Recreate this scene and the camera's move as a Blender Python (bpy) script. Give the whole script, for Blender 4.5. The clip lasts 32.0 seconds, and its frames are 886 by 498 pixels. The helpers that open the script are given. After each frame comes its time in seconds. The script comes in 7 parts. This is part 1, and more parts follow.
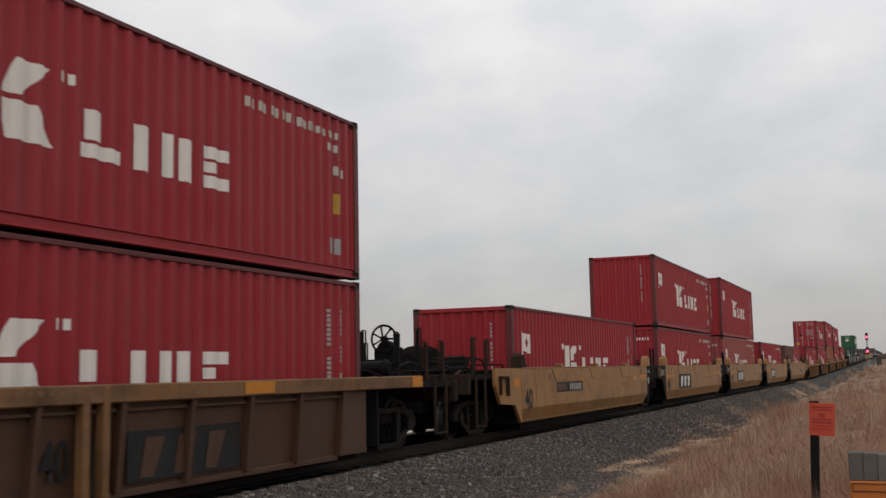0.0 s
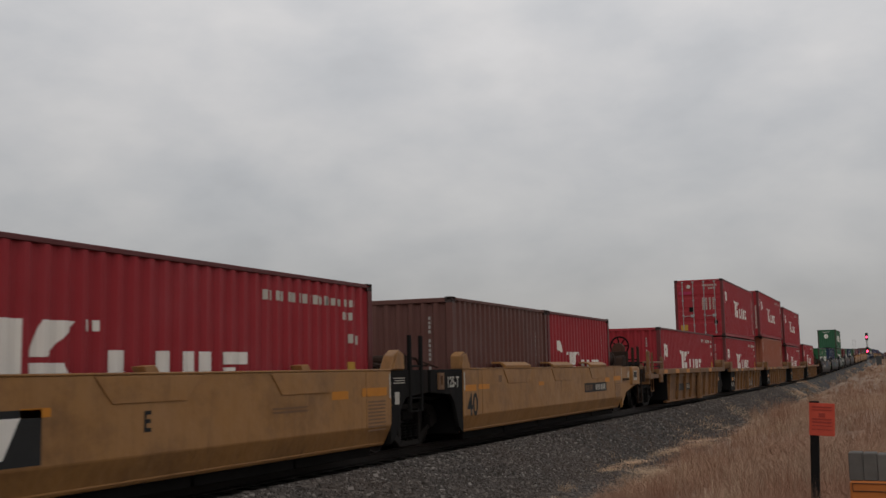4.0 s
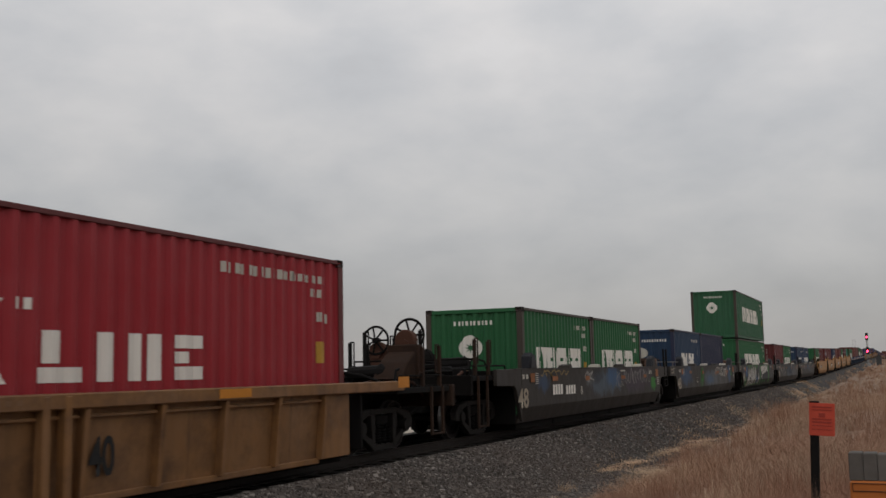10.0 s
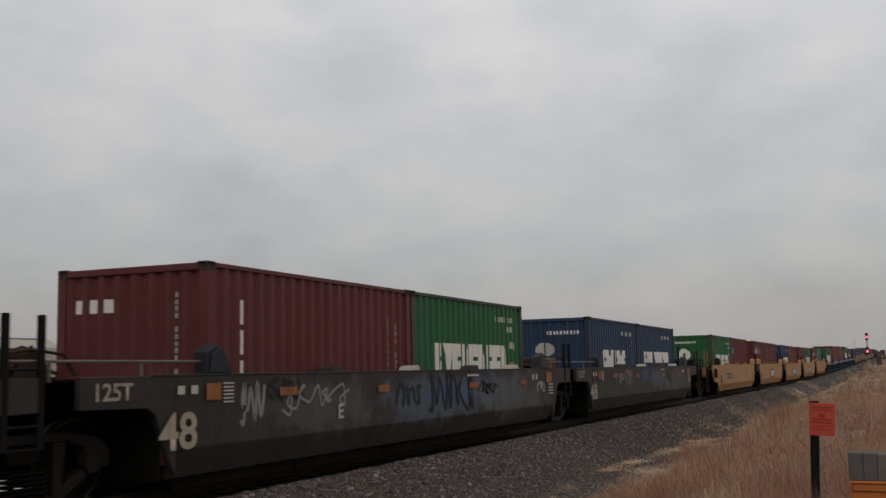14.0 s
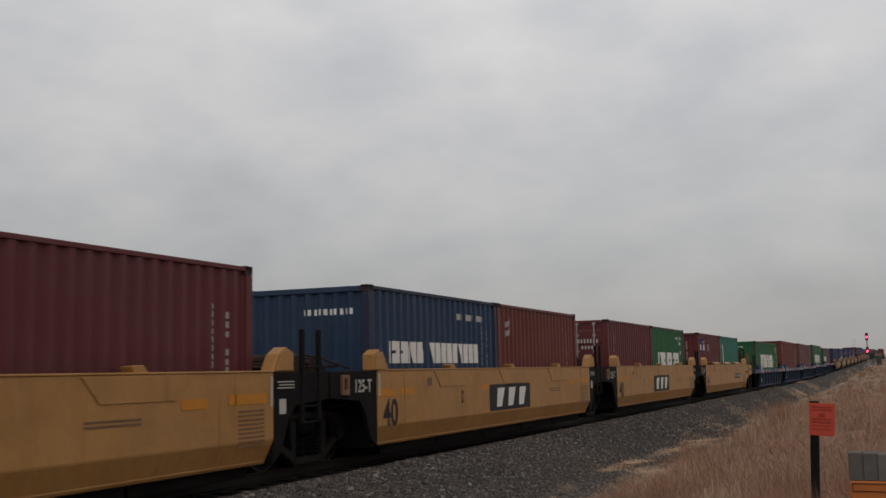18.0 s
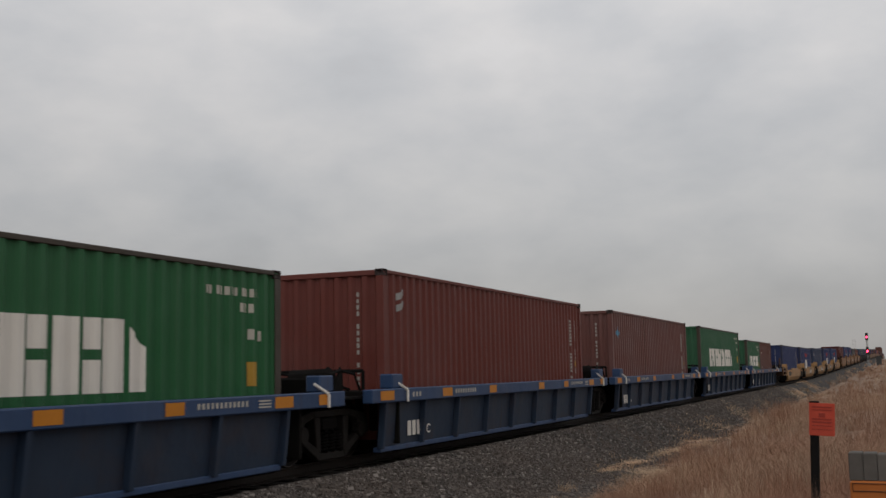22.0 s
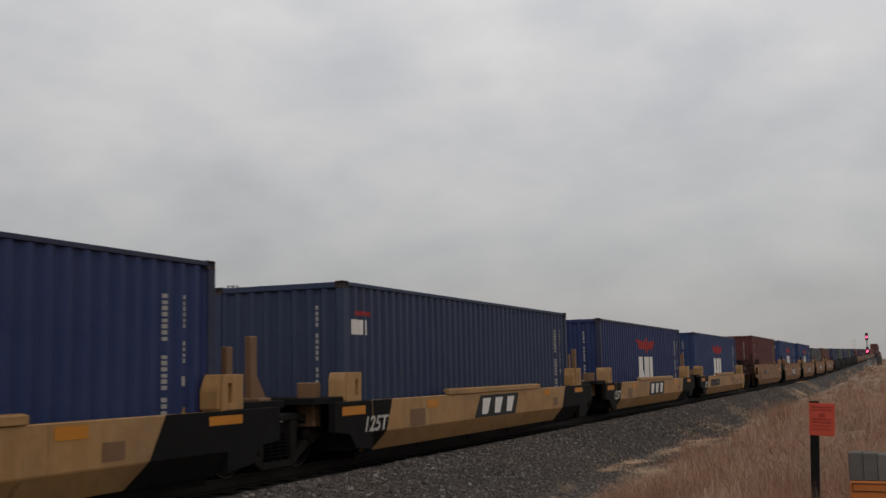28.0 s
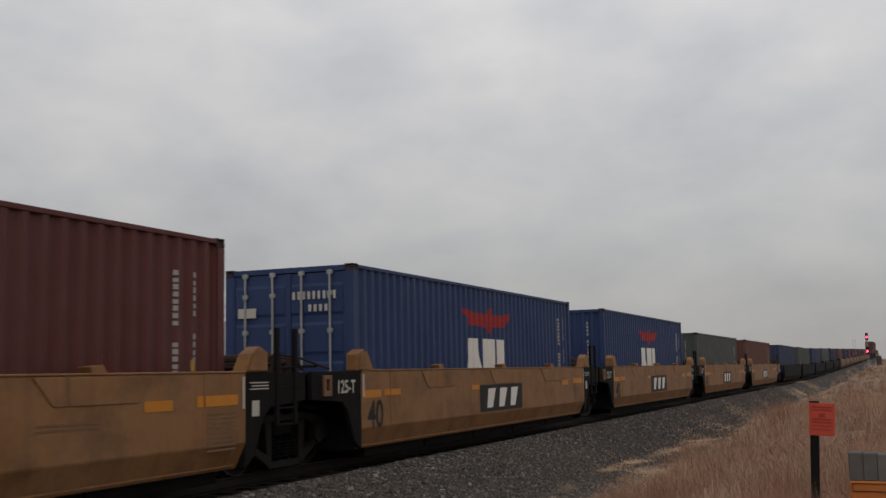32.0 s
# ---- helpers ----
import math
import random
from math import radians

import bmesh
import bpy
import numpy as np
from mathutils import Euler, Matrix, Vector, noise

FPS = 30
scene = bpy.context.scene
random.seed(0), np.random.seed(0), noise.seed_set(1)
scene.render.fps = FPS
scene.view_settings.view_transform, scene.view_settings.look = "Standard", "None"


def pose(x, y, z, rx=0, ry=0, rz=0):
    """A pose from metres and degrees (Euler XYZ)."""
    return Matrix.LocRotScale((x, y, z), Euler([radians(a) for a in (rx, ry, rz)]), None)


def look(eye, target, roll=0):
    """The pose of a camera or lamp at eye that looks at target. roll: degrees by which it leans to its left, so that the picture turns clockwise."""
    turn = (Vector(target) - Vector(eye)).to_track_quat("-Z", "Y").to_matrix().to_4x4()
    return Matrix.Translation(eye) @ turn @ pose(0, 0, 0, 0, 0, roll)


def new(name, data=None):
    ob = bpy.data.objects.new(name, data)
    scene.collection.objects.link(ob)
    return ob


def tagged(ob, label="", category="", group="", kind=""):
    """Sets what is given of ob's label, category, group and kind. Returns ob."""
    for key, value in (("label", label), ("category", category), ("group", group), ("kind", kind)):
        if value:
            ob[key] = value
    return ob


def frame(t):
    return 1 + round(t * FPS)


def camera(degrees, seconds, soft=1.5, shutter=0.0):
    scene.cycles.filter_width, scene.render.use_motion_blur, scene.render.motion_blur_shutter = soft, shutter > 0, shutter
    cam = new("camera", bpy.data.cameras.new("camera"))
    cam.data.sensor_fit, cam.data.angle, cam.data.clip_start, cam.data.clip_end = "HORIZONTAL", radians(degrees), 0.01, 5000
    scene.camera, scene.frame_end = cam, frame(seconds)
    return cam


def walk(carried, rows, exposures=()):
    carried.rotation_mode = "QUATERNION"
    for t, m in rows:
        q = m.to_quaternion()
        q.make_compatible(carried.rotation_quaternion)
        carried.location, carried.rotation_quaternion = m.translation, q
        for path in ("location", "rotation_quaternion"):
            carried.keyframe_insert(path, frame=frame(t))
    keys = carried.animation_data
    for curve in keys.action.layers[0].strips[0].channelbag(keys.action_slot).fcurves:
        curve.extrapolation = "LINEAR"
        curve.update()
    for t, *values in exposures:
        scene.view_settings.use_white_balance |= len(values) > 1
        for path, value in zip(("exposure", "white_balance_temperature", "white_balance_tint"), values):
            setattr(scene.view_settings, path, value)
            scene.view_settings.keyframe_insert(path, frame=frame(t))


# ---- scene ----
# The track runs along +y and climbs a low rise far off; the train comes towards -y.
TRACK = -9.182          # centre line of the track
RAIL_TOP = 0.17         # top of the rails
SPEED = 16.5366           # metres a second
CLIP = 32.0


def rise(y):
    """The slow climb of land and track, from 85 m to 420 m down the line."""
    d = min(335.0, max(0.0, y - 85))
    return 0.0108 * (d * d / 80 if d < 40 else d - 20)


# ---- camera ----
cam = camera(45.277, CLIP, soft=1.5, shutter=0.08)
EYE = pose(0, 0, 1.52, 96.5855, 1.1762, 23.1545)
walk(cam, [(0, EYE), (CLIP, EYE)], exposures=[(t, e) for t, e in ((0, -0.1), (0.5, -0.4), (1.2, -0.32), (2.2, 0.05), (4.5, -0.55), (6.0, -0.34), (6.8, 0.17), (7.5, 0.16), (9.0, -0.06), (10.0, -0.42), (12.3, -0.4), (13.2, 0.03), (14.2, -0.49), (18.0, -0.45), (CLIP, -0.43))])

# ---- sky and sun ----
world = bpy.data.worlds.new("overcast_sky")
scene.world = world
world.use_nodes = True
wt = world.node_tree
wt.nodes.clear()


def wnode(kind, **inputs):
    n = wt.nodes.new(kind)
    for k, val in inputs.items():
        n.inputs[k].default_value = val
    return n


w_out = wnode("ShaderNodeOutputWorld")
w_bg = wnode("ShaderNodeBackground", Strength=1.0)
w_sky = wnode("ShaderNodeTexSky")
w_sky.sky_type, w_sky.sun_disc = "NISHITA", False
w_sky.sun_elevation, w_sky.sun_rotation = radians(41), radians(160)
w_co = wnode("ShaderNodeTexCoord")
w_sep = wnode("ShaderNodeSeparateXYZ")
wt.links.new(w_co.outputs["Generated"], w_sep.inputs[0])
# overcast dome: about 2.6 times brighter overhead than low down
w_up = wnode("ShaderNodeMapRange")
for k, val in zip(("From Min", "From Max", "To Min", "To Max"), (0.0, 0.42, 0.46, 1.0)):
    w_up.inputs[k].default_value = val
wt.links.new(w_sep.outputs["Z"], w_up.inputs["Value"])
# the sky is a little duller down the line
w_side = wnode("ShaderNodeMapRange")
for k, val in zip(("From Min", "From Max", "To Min", "To Max"), (0.3, 1.0, 0.84, 0.97)):
    w_side.inputs[k].default_value = val
wt.links.new(w_sep.outputs["Y"], w_side.inputs["Value"])
w_map = wnode("ShaderNodeMapping", Scale=(2.6, 2.6, 5.0), Location=(4.3, 1.2, 0.9))
wt.links.new(w_co.outputs["Generated"], w_map.inputs[0])
w_n1 = wnode("ShaderNodeTexNoise", Scale=2.7, Detail=6.0, Roughness=0.5, Distortion=0.1)
wt.links.new(w_map.outputs[0], w_n1.inputs["Vector"])
w_cl = wnode("ShaderNodeMapRange")
for k, val in zip(("From Min", "From Max", "To Min", "To Max"), (0.3, 0.7, 0.87, 1.075)):
    w_cl.inputs[k].default_value = val
wt.links.new(w_n1.outputs["Fac"], w_cl.inputs["Value"])


def wmath(a, b):
    n = wt.nodes.new("ShaderNodeMath")
    n.operation = "MULTIPLY"
    wt.links.new(a, n.inputs[0])
    wt.links.new(b, n.inputs[1])
    return n.outputs[0]


w_val = wmath(wmath(w_up.outputs[0], w_side.outputs[0]), w_cl.outputs[0])
w_grey = wnode("ShaderNodeMix")
w_grey.data_type = "RGBA"
w_grey.inputs[0].default_value = 0.02
# thicker cloud is bluer, thin cloud and the low sky warmer
w_tint = wnode("ShaderNodeMix")
w_tint.data_type = "RGBA"
w_tint.inputs[6].default_value, w_tint.inputs[7].default_value = (1.008, 1.0, 1.002, 1), (1.036, 1.0, 0.972, 1)
w_thin = wnode("ShaderNodeMapRange")
for k, val in zip(("From Min", "From Max"), (0.36, 0.64)):
    w_thin.inputs[k].default_value = val
wt.links.new(w_n1.outputs["Fac"], w_thin.inputs["Value"])
wt.links.new(w_thin.outputs[0], w_tint.inputs[0])
w_low = wnode("ShaderNodeMapRange")
for k, val in zip(("From Min", "From Max", "To Min", "To Max"), (0.0, 0.16, 0.9, 0.0)):
    w_low.inputs[k].default_value = val
wt.links.new(w_sep.outputs["Z"], w_low.inputs["Value"])
w_warm = wnode("ShaderNodeMix")
w_warm.data_type = "RGBA"
wt.links.new(w_low.outputs[0], w_warm.inputs[0])
wt.links.new(w_tint.outputs[2], w_warm.inputs[6])
w_warm.inputs[7].default_value = (1.04, 0.997, 0.99, 1)
wt.links.new(w_warm.outputs[2], w_grey.inputs[6])
wt.links.new(w_sky.outputs[0], w_grey.inputs[7])
w_mul = wnode("ShaderNodeVectorMath")
w_mul.operation = "SCALE"
wt.links.new(w_grey.outputs[2], w_mul.inputs[0])
wt.links.new(w_val, w_mul.inputs["Scale"])
wt.links.new(w_mul.outputs[0], w_bg.inputs["Color"])
wt.links.new(w_bg.outputs[0], w_out.inputs[0])

sun = new("sun", bpy.data.lights.new("sun", "SUN"))
sun.data.energy, sun.data.angle, sun.data.color = 0.5, radians(30), (1.0, 0.97, 0.92)
sun.matrix_world = look((22, -60, 55), (0, 0, 0))


# ---- materials ----
def nodes_of(name):
    m = bpy.data.materials.new(name)
    m.use_nodes = True
    nt = m.node_tree
    return m, nt, nt.nodes["Principled BSDF"]


def coords(nt, scale=(1, 1, 1), vary=True):
    """Object coordinates in metres, moved by a fixed random step for each object."""
    co = nt.nodes.new("ShaderNodeTexCoord")
    out = co.outputs["Object"]
    if vary:
        info = nt.nodes.new("ShaderNodeObjectInfo")
        k = nt.nodes.new("ShaderNodeMath")
        k.operation = "MULTIPLY"
        k.inputs[1].default_value = 57.0
        nt.links.new(info.outputs["Random"], k.inputs[0])
        add = nt.nodes.new("ShaderNodeVectorMath")
        nt.links.new(out, add.inputs[0])
        nt.links.new(k.outputs[0], add.inputs[1])
        out = add.outputs[0]
    mp = nt.nodes.new("ShaderNodeMapping")
    mp.inputs["Scale"].default_value = scale
    nt.links.new(out, mp.inputs[0])
    return mp.outputs[0]


def noise_of(nt, vec, scale, detail=5.0, rough=0.6):
    n = nt.nodes.new("ShaderNodeTexNoise")
    n.inputs["Scale"].default_value = scale
    n.inputs["Detail"].default_value = detail
    n.inputs["Roughness"].default_value = rough
    nt.links.new(vec, n.inputs["Vector"])
    return n.outputs["Fac"]


def band(nt, fac, lo, hi, a=0.0, b=1.0):
    n = nt.nodes.new("ShaderNodeMapRange")
    for k, val in zip(("From Min", "From Max", "To Min", "To Max"), (lo, hi, a, b)):
        n.inputs[k].default_value = val
    nt.links.new(fac, n.inputs["Value"])
    return n.outputs[0]


def mixed(nt, fac, a, b):
    n = nt.nodes.new("ShaderNodeMix")
    n.data_type = "RGBA"
    for sock, val in ((n.inputs[6], a), (n.inputs[7], b)):
        if isinstance(val, tuple):
            sock.default_value = (*val, 1)
        else:
            nt.links.new(val, sock)
    if isinstance(fac, float):
        n.inputs[0].default_value = fac
    else:
        nt.links.new(fac, n.inputs[0])
    return n.outputs[2]


def bumped(nt, bsdf, fac, strength, dist=0.01):
    b = nt.nodes.new("ShaderNodeBump")
    b.inputs["Strength"].default_value = strength
    b.inputs["Distance"].default_value = dist
    nt.links.new(fac, b.inputs["Height"])
    nt.links.new(b.outputs[0], bsdf.inputs["Normal"])


def sprayed_patch(nt, under, col, y, z, ry, rz, amount):
    """A soft ragged patch of sprayed colour round (y, z) over the colour 'under'."""
    co = nt.nodes.new("ShaderNodeTexCoord")
    mp = nt.nodes.new("ShaderNodeMapping")
    mp.inputs["Location"].default_value = (0, -y / ry, -z / rz)
    mp.inputs["Scale"].default_value = (0, 1 / ry, 1 / rz)
    nt.links.new(co.outputs["Object"], mp.inputs[0])
    away = nt.nodes.new("ShaderNodeVectorMath")
    away.operation = "LENGTH"
    nt.links.new(mp.outputs[0], away.inputs[0])
    wob = band(nt, noise_of(nt, co.outputs["Object"], 2.4, 7, 0.62), 0.2, 0.8, -0.75, 0.75)
    add = nt.nodes.new("ShaderNodeMath")
    nt.links.new(away.outputs["Value"], add.inputs[0])
    nt.links.new(wob, add.inputs[1])
    return mixed(nt, band(nt, add.outputs[0], 0.62, 1.12, amount * 0.85, 0.0), under, col)


def paint(name, col, dirt=0.4, rust=0.15, rough=0.55, fade=0.25, streaks=(2.6, 2.6, 0.3), patches=(), gloss=0.32, blotch=0.0):
    """Weathered vehicle paint: faded patches, rain streaks, rust specks, dust."""
    m, nt, bsdf = nodes_of(name)
    grey = sum(col) / 3
    dark = tuple(c * 0.45 + 0.006 for c in col)
    pale = tuple(c * 0.78 + grey * 0.2 + min(0.03, grey * 0.5) for c in col)
    v1 = coords(nt)
    v2 = coords(nt, streaks)
    big = band(nt, noise_of(nt, v1, 0.7, 4), 0.35, 0.72, 0.0, fade * 2)
    c1 = mixed(nt, big, col, pale)
    for p in patches:
        c1 = sprayed_patch(nt, c1, *p)
    st = band(nt, noise_of(nt, v2, 1.6, 7, 0.68), 0.5, 0.85, 0.0, dirt * 0.8)
    c2 = mixed(nt, st, c1, dark)
    fine = band(nt, noise_of(nt, coords(nt, (6.0, 6.0, 0.35)), 2.6, 4, 0.6), 0.48, 0.74, 0.0, dirt * 0.25)
    c2 = mixed(nt, fine, c2, tuple(c * 0.6 + 0.004 for c in col))
    scuff = band(nt, noise_of(nt, coords(nt, (1.0, 1.0, 2.2)), 3.1, 8, 0.72), 0.62, 0.7, 0.0, min(0.5, dirt * 0.5))
    c2 = mixed(nt, scuff, c2, tuple(c * 0.7 + grey * 0.25 + min(0.02, grey * 0.3) for c in col))
    if blotch:
        stain = band(nt, noise_of(nt, coords(nt, (0.8, 0.8, 1.1)), 1.5, 9, 0.66), 0.47, 0.72, 0.0, blotch)
        c2 = mixed(nt, stain, c2, (0.055, 0.027, 0.015))
    sp = band(nt, noise_of(nt, v1, 7.0, 8, 0.7), 0.66, 0.74, 0.0, rust * 4)
    c3 = mixed(nt, sp, c2, (0.075, 0.035, 0.02))
    runs = band(nt, noise_of(nt, coords(nt, (3.6, 3.6, 0.16)), 1.3, 6, 0.6), 0.62, 0.72, 0.0, min(0.7, rust * 4 + 0.12))
    c3 = mixed(nt, runs, c3, tuple(0.5 * c + 0.5 * r for c, r in zip(dark, (0.06, 0.03, 0.018))))
    nt.links.new(c3, bsdf.inputs["Base Color"])
    bsdf.inputs["Roughness"].default_value = rough
    bsdf.inputs["Specular IOR Level"].default_value = gloss
    dents = nt.nodes.new("ShaderNodeBump")
    dents.inputs["Strength"].default_value = 0.35
    dents.inputs["Distance"].default_value = 0.12
    nt.links.new(noise_of(nt, v1, 1.3, 3, 0.5), dents.inputs["Height"])
    grain = nt.nodes.new("ShaderNodeBump")
    grain.inputs["Strength"].default_value = 0.12
    grain.inputs["Distance"].default_value = 0.02
    nt.links.new(noise_of(nt, v1, 18.0, 4), grain.inputs["Height"])
    nt.links.new(dents.outputs[0], grain.inputs["Normal"])
    nt.links.new(grain.outputs[0], bsdf.inputs["Normal"])
    return m


def plain(name, col, rough=0.7, metal=0.0, amount=0.35, scale=6.0, bump=0.2, gloss=0.2):
    """One material with mottling at two scales."""
    m, nt, bsdf = nodes_of(name)
    v1 = coords(nt)
    a = band(nt, noise_of(nt, v1, scale, 6, 0.65), 0.35, 0.7, 0.0, amount)
    b = band(nt, noise_of(nt, v1, scale * 0.15, 3), 0.4, 0.7, 0.0, amount)
    c1 = mixed(nt, a, col, tuple(c * 0.5 for c in col))
    c2 = mixed(nt, b, c1, tuple(min(1.0, c * 1.3 + 0.01) for c in col))
    nt.links.new(c2, bsdf.inputs["Base Color"])
    bsdf.inputs["Roughness"].default_value = rough
    bsdf.inputs["Metallic"].default_value = metal
    bsdf.inputs["Specular IOR Level"].default_value = gloss
    if bump:
        bumped(nt, bsdf, noise_of(nt, v1, scale * 4, 5), bump, 0.01)
    return m


def glow(name, col, strength):
    m, nt, bsdf = nodes_of(name)
    bsdf.inputs["Base Color"].default_value = (*col, 1)
    bsdf.inputs["Emission Color"].default_value = (*col, 1)
    bsdf.inputs["Emission Strength"].default_value = strength
    return m


RED = paint("red_container_paint", (0.285, 0.0125, 0.02), dirt=0.25, rust=0.03, fade=0.12)
RED_FADED = paint("faded_red_container_paint", (0.29, 0.055, 0.05), dirt=0.4, rust=0.1, fade=0.3)
MAROON = paint("maroon_container_paint", (0.105, 0.018, 0.018), dirt=0.3, rust=0.05, fade=0.15)
BROWN = paint("brown_container_paint", (0.105, 0.036, 0.026), dirt=0.45, rust=0.15, fade=0.25)
BRICK = paint("brick_red_container_paint", (0.125, 0.026, 0.018), dirt=0.3, rust=0.06, fade=0.15)
DUSTY = paint("dusty_pink_brown_container_paint", (0.128, 0.047, 0.039), dirt=0.5, rust=0.12, fade=0.3)
ORANGE = paint("orange_brown_container_paint", (0.285, 0.078, 0.037), dirt=0.35, rust=0.08, fade=0.2)
GREEN = paint("green_container_paint", (0.014, 0.1, 0.033), dirt=0.3, rust=0.04, fade=0.12)
GREEN_OLD = paint("weathered_green_container_paint", (0.022, 0.1, 0.045), dirt=0.35, rust=0.1, fade=0.22)
TEAL = paint("teal_container_paint", (0.02, 0.145, 0.105), dirt=0.3, rust=0.05, fade=0.15)
BLUE = paint("blue_container_paint", (0.014, 0.026, 0.095), dirt=0.35, rust=0.04, fade=0.12)
BLUE_LIGHT = paint("royal_blue_container_paint", (0.016, 0.035, 0.108), dirt=0.3, rust=0.04, fade=0.15)
BLUE_MID = paint("mid_blue_container_paint", (0.014, 0.036, 0.078), dirt=0.35, rust=0.08, fade=0.18)
NAVY = paint("navy_container_paint", (0.018, 0.022, 0.052), dirt=0.35, rust=0.05, fade=0.2)
LOW_TAN = paint("dusty_tan_railcar_paint", (0.37, 0.2, 0.07), dirt=0.7, rust=0.25, fade=0.25, rough=0.6, blotch=0.4)
OXBLOOD = paint("oxblood_container_paint", (0.09, 0.019, 0.015), dirt=0.4, rust=0.12, fade=0.2)
SLATE_BLUE = paint("slate_blue_container_paint", (0.022, 0.034, 0.076), dirt=0.35, rust=0.05, fade=0.2)
GREY = paint("grey_container_paint", (0.06, 0.065, 0.065), dirt=0.4, rust=0.06, fade=0.2)
TAN = paint("tan_railcar_paint", (0.385, 0.187, 0.052), dirt=0.4, rust=0.08, fade=0.12, rough=0.5, blotch=0.22)
TAN_MID = paint("grimy_tan_railcar_paint", (0.315, 0.152, 0.046), dirt=0.7, rust=0.2, fade=0.15, rough=0.5, blotch=0.5)
TAN_DIRTY = paint("brown_stained_tan_railcar_paint", (0.25, 0.115, 0.038), dirt=0.7, rust=0.3, fade=0.2, rough=0.6, blotch=0.55)
TAN_OLD = paint("weathered_tan_railcar_paint", (0.205, 0.094, 0.03), dirt=0.8, rust=0.35, fade=0.2, rough=0.6, blotch=0.85)
TAN_BROWN = paint("dirty_tan_railcar_paint", (0.175, 0.09, 0.042), dirt=0.8, rust=0.25, fade=0.15, rough=0.6)
DECK = paint("rusty_brown_deck_steel", (0.03, 0.018, 0.013), dirt=0.6, rust=0.3, fade=0.15, rough=0.8, gloss=0.08, blotch=0.5)
# base colour much darker than the other tans, with rust blotches over it
TAN_DARK = paint("dark_rusty_tan_railcar_paint", (0.075, 0.034, 0.017), dirt=0.8, rust=0.3, fade=0.15, rough=0.65, blotch=0.7)
SOOT = paint("dark_brown_railcar_paint", (0.025, 0.0195, 0.016), dirt=0.5, rust=0.15, fade=0.35, rough=0.65)
CAR_BLUE = paint("blue_railcar_paint", (0.02, 0.05, 0.125), dirt=0.75, rust=0.18, fade=0.25, rough=0.55)
# the railcar blue darkened by recess shade in its colour, plus grime and rust
CAR_BLUE_SHADED = paint("shaded_grimy_blue_railcar_paint", (0.013, 0.027, 0.054), dirt=0.7, rust=0.3, fade=0.3, rough=0.65, blotch=0.35)
BLACK = paint("black_railcar_paint", (0.0105, 0.0098, 0.0095), dirt=0.5, rust=0.2, fade=0.2, rough=0.7, gloss=0.06)
WHITE = paint("white_marking_paint", (0.72, 0.68, 0.62), dirt=0.25, rust=0.02, fade=0.1)
CREAM = paint("weathered_white_marking_paint", (0.45, 0.42, 0.36), dirt=0.5, rust=0.08, fade=0.2)
DIRTY_WHITE = paint("dirty_white_marking_paint", (0.36, 0.3, 0.22), dirt=0.8, rust=0.2, fade=0.2, blotch=0.4)
FAINT = paint("faint_white_marking_paint", (0.33, 0.31, 0.28), dirt=0.5, rust=0.08, fade=0.2)
POST_RUST = paint("rust_stained_post_paint", (0.05, 0.038, 0.027), dirt=0.5, rust=0.4)
# pylon steel paled towards the sky: distance haze put into the colour
HAZE_STEEL = plain("hazy_pale_steel", (0.6, 0.6, 0.6), 0.8, amount=0.1, scale=0.5, bump=0)
MARK_BLACK = plain("black_marking_paint", (0.018, 0.018, 0.018), 0.6)
REFLECT = plain("orange_reflector_sheet", (0.52, 0.195, 0.02), 0.45, amount=0.25)
REFLECT_OLD = plain("faded_reflector_sheet", (0.27, 0.1, 0.035), 0.6, amount=0.7, scale=9)
WARN = plain("yellow_warning_label", (0.42, 0.24, 0.04), 0.5)
LOGO_RED = plain("red_emblem_paint", (0.3, 0.028, 0.03), 0.55, amount=0.2)
LOGO_BLUE = plain("blue_emblem_paint", (0.02, 0.03, 0.16), 0.55)
LOGO_CYAN = plain("light_blue_emblem_paint", (0.10, 0.24, 0.36), 0.55)
LOGO_PINK = plain("crimson_label_paint", (0.35, 0.03, 0.08), 0.55)
GALV = plain("galvanised_steel", (0.32, 0.32, 0.31), 0.5, 0.4)
def wheel_mat():
    """Grimy wheel with a bright worn rim."""
    m, nt, bsdf = nodes_of("grimy_wheel_with_bright_rim")
    co = nt.nodes.new("ShaderNodeTexCoord")
    mp = nt.nodes.new("ShaderNodeMapping")
    mp.inputs["Scale"].default_value = (0, 1, 1)
    nt.links.new(co.outputs["Object"], mp.inputs[0])
    r = nt.nodes.new("ShaderNodeVectorMath")
    r.operation = "LENGTH"
    nt.links.new(mp.outputs[0], r.inputs[0])
    rim = band(nt, r.outputs["Value"], 0.443, 0.449)
    nt.links.new(mixed(nt, rim, (0.009, 0.0075, 0.007), (0.2, 0.19, 0.185)), bsdf.inputs["Base Color"])
    nt.links.new(rim, bsdf.inputs["Metallic"])
    bsdf.inputs["Roughness"].default_value = 0.45
    bsdf.inputs["Specular IOR Level"].default_value = 0.06
    return m


WHEEL_STEEL = wheel_mat()
RAIL_GREY = plain("worn_hand_rail_steel", (0.13, 0.115, 0.105), 0.6)
GUIDE_DARK = paint("blue_black_guide_paint", (0.011, 0.012, 0.017), dirt=0.5, rust=0.2)
TRUCK_STEEL = plain("dusty_cast_truck_steel", (0.014, 0.0115, 0.01), 0.7, 0.0, amount=0.5, scale=7, gloss=0.15)
DARK_STEEL = plain("grimy_dark_steel", (0.0085, 0.0075, 0.007), 0.8, 0.0, scale=9, gloss=0.05)
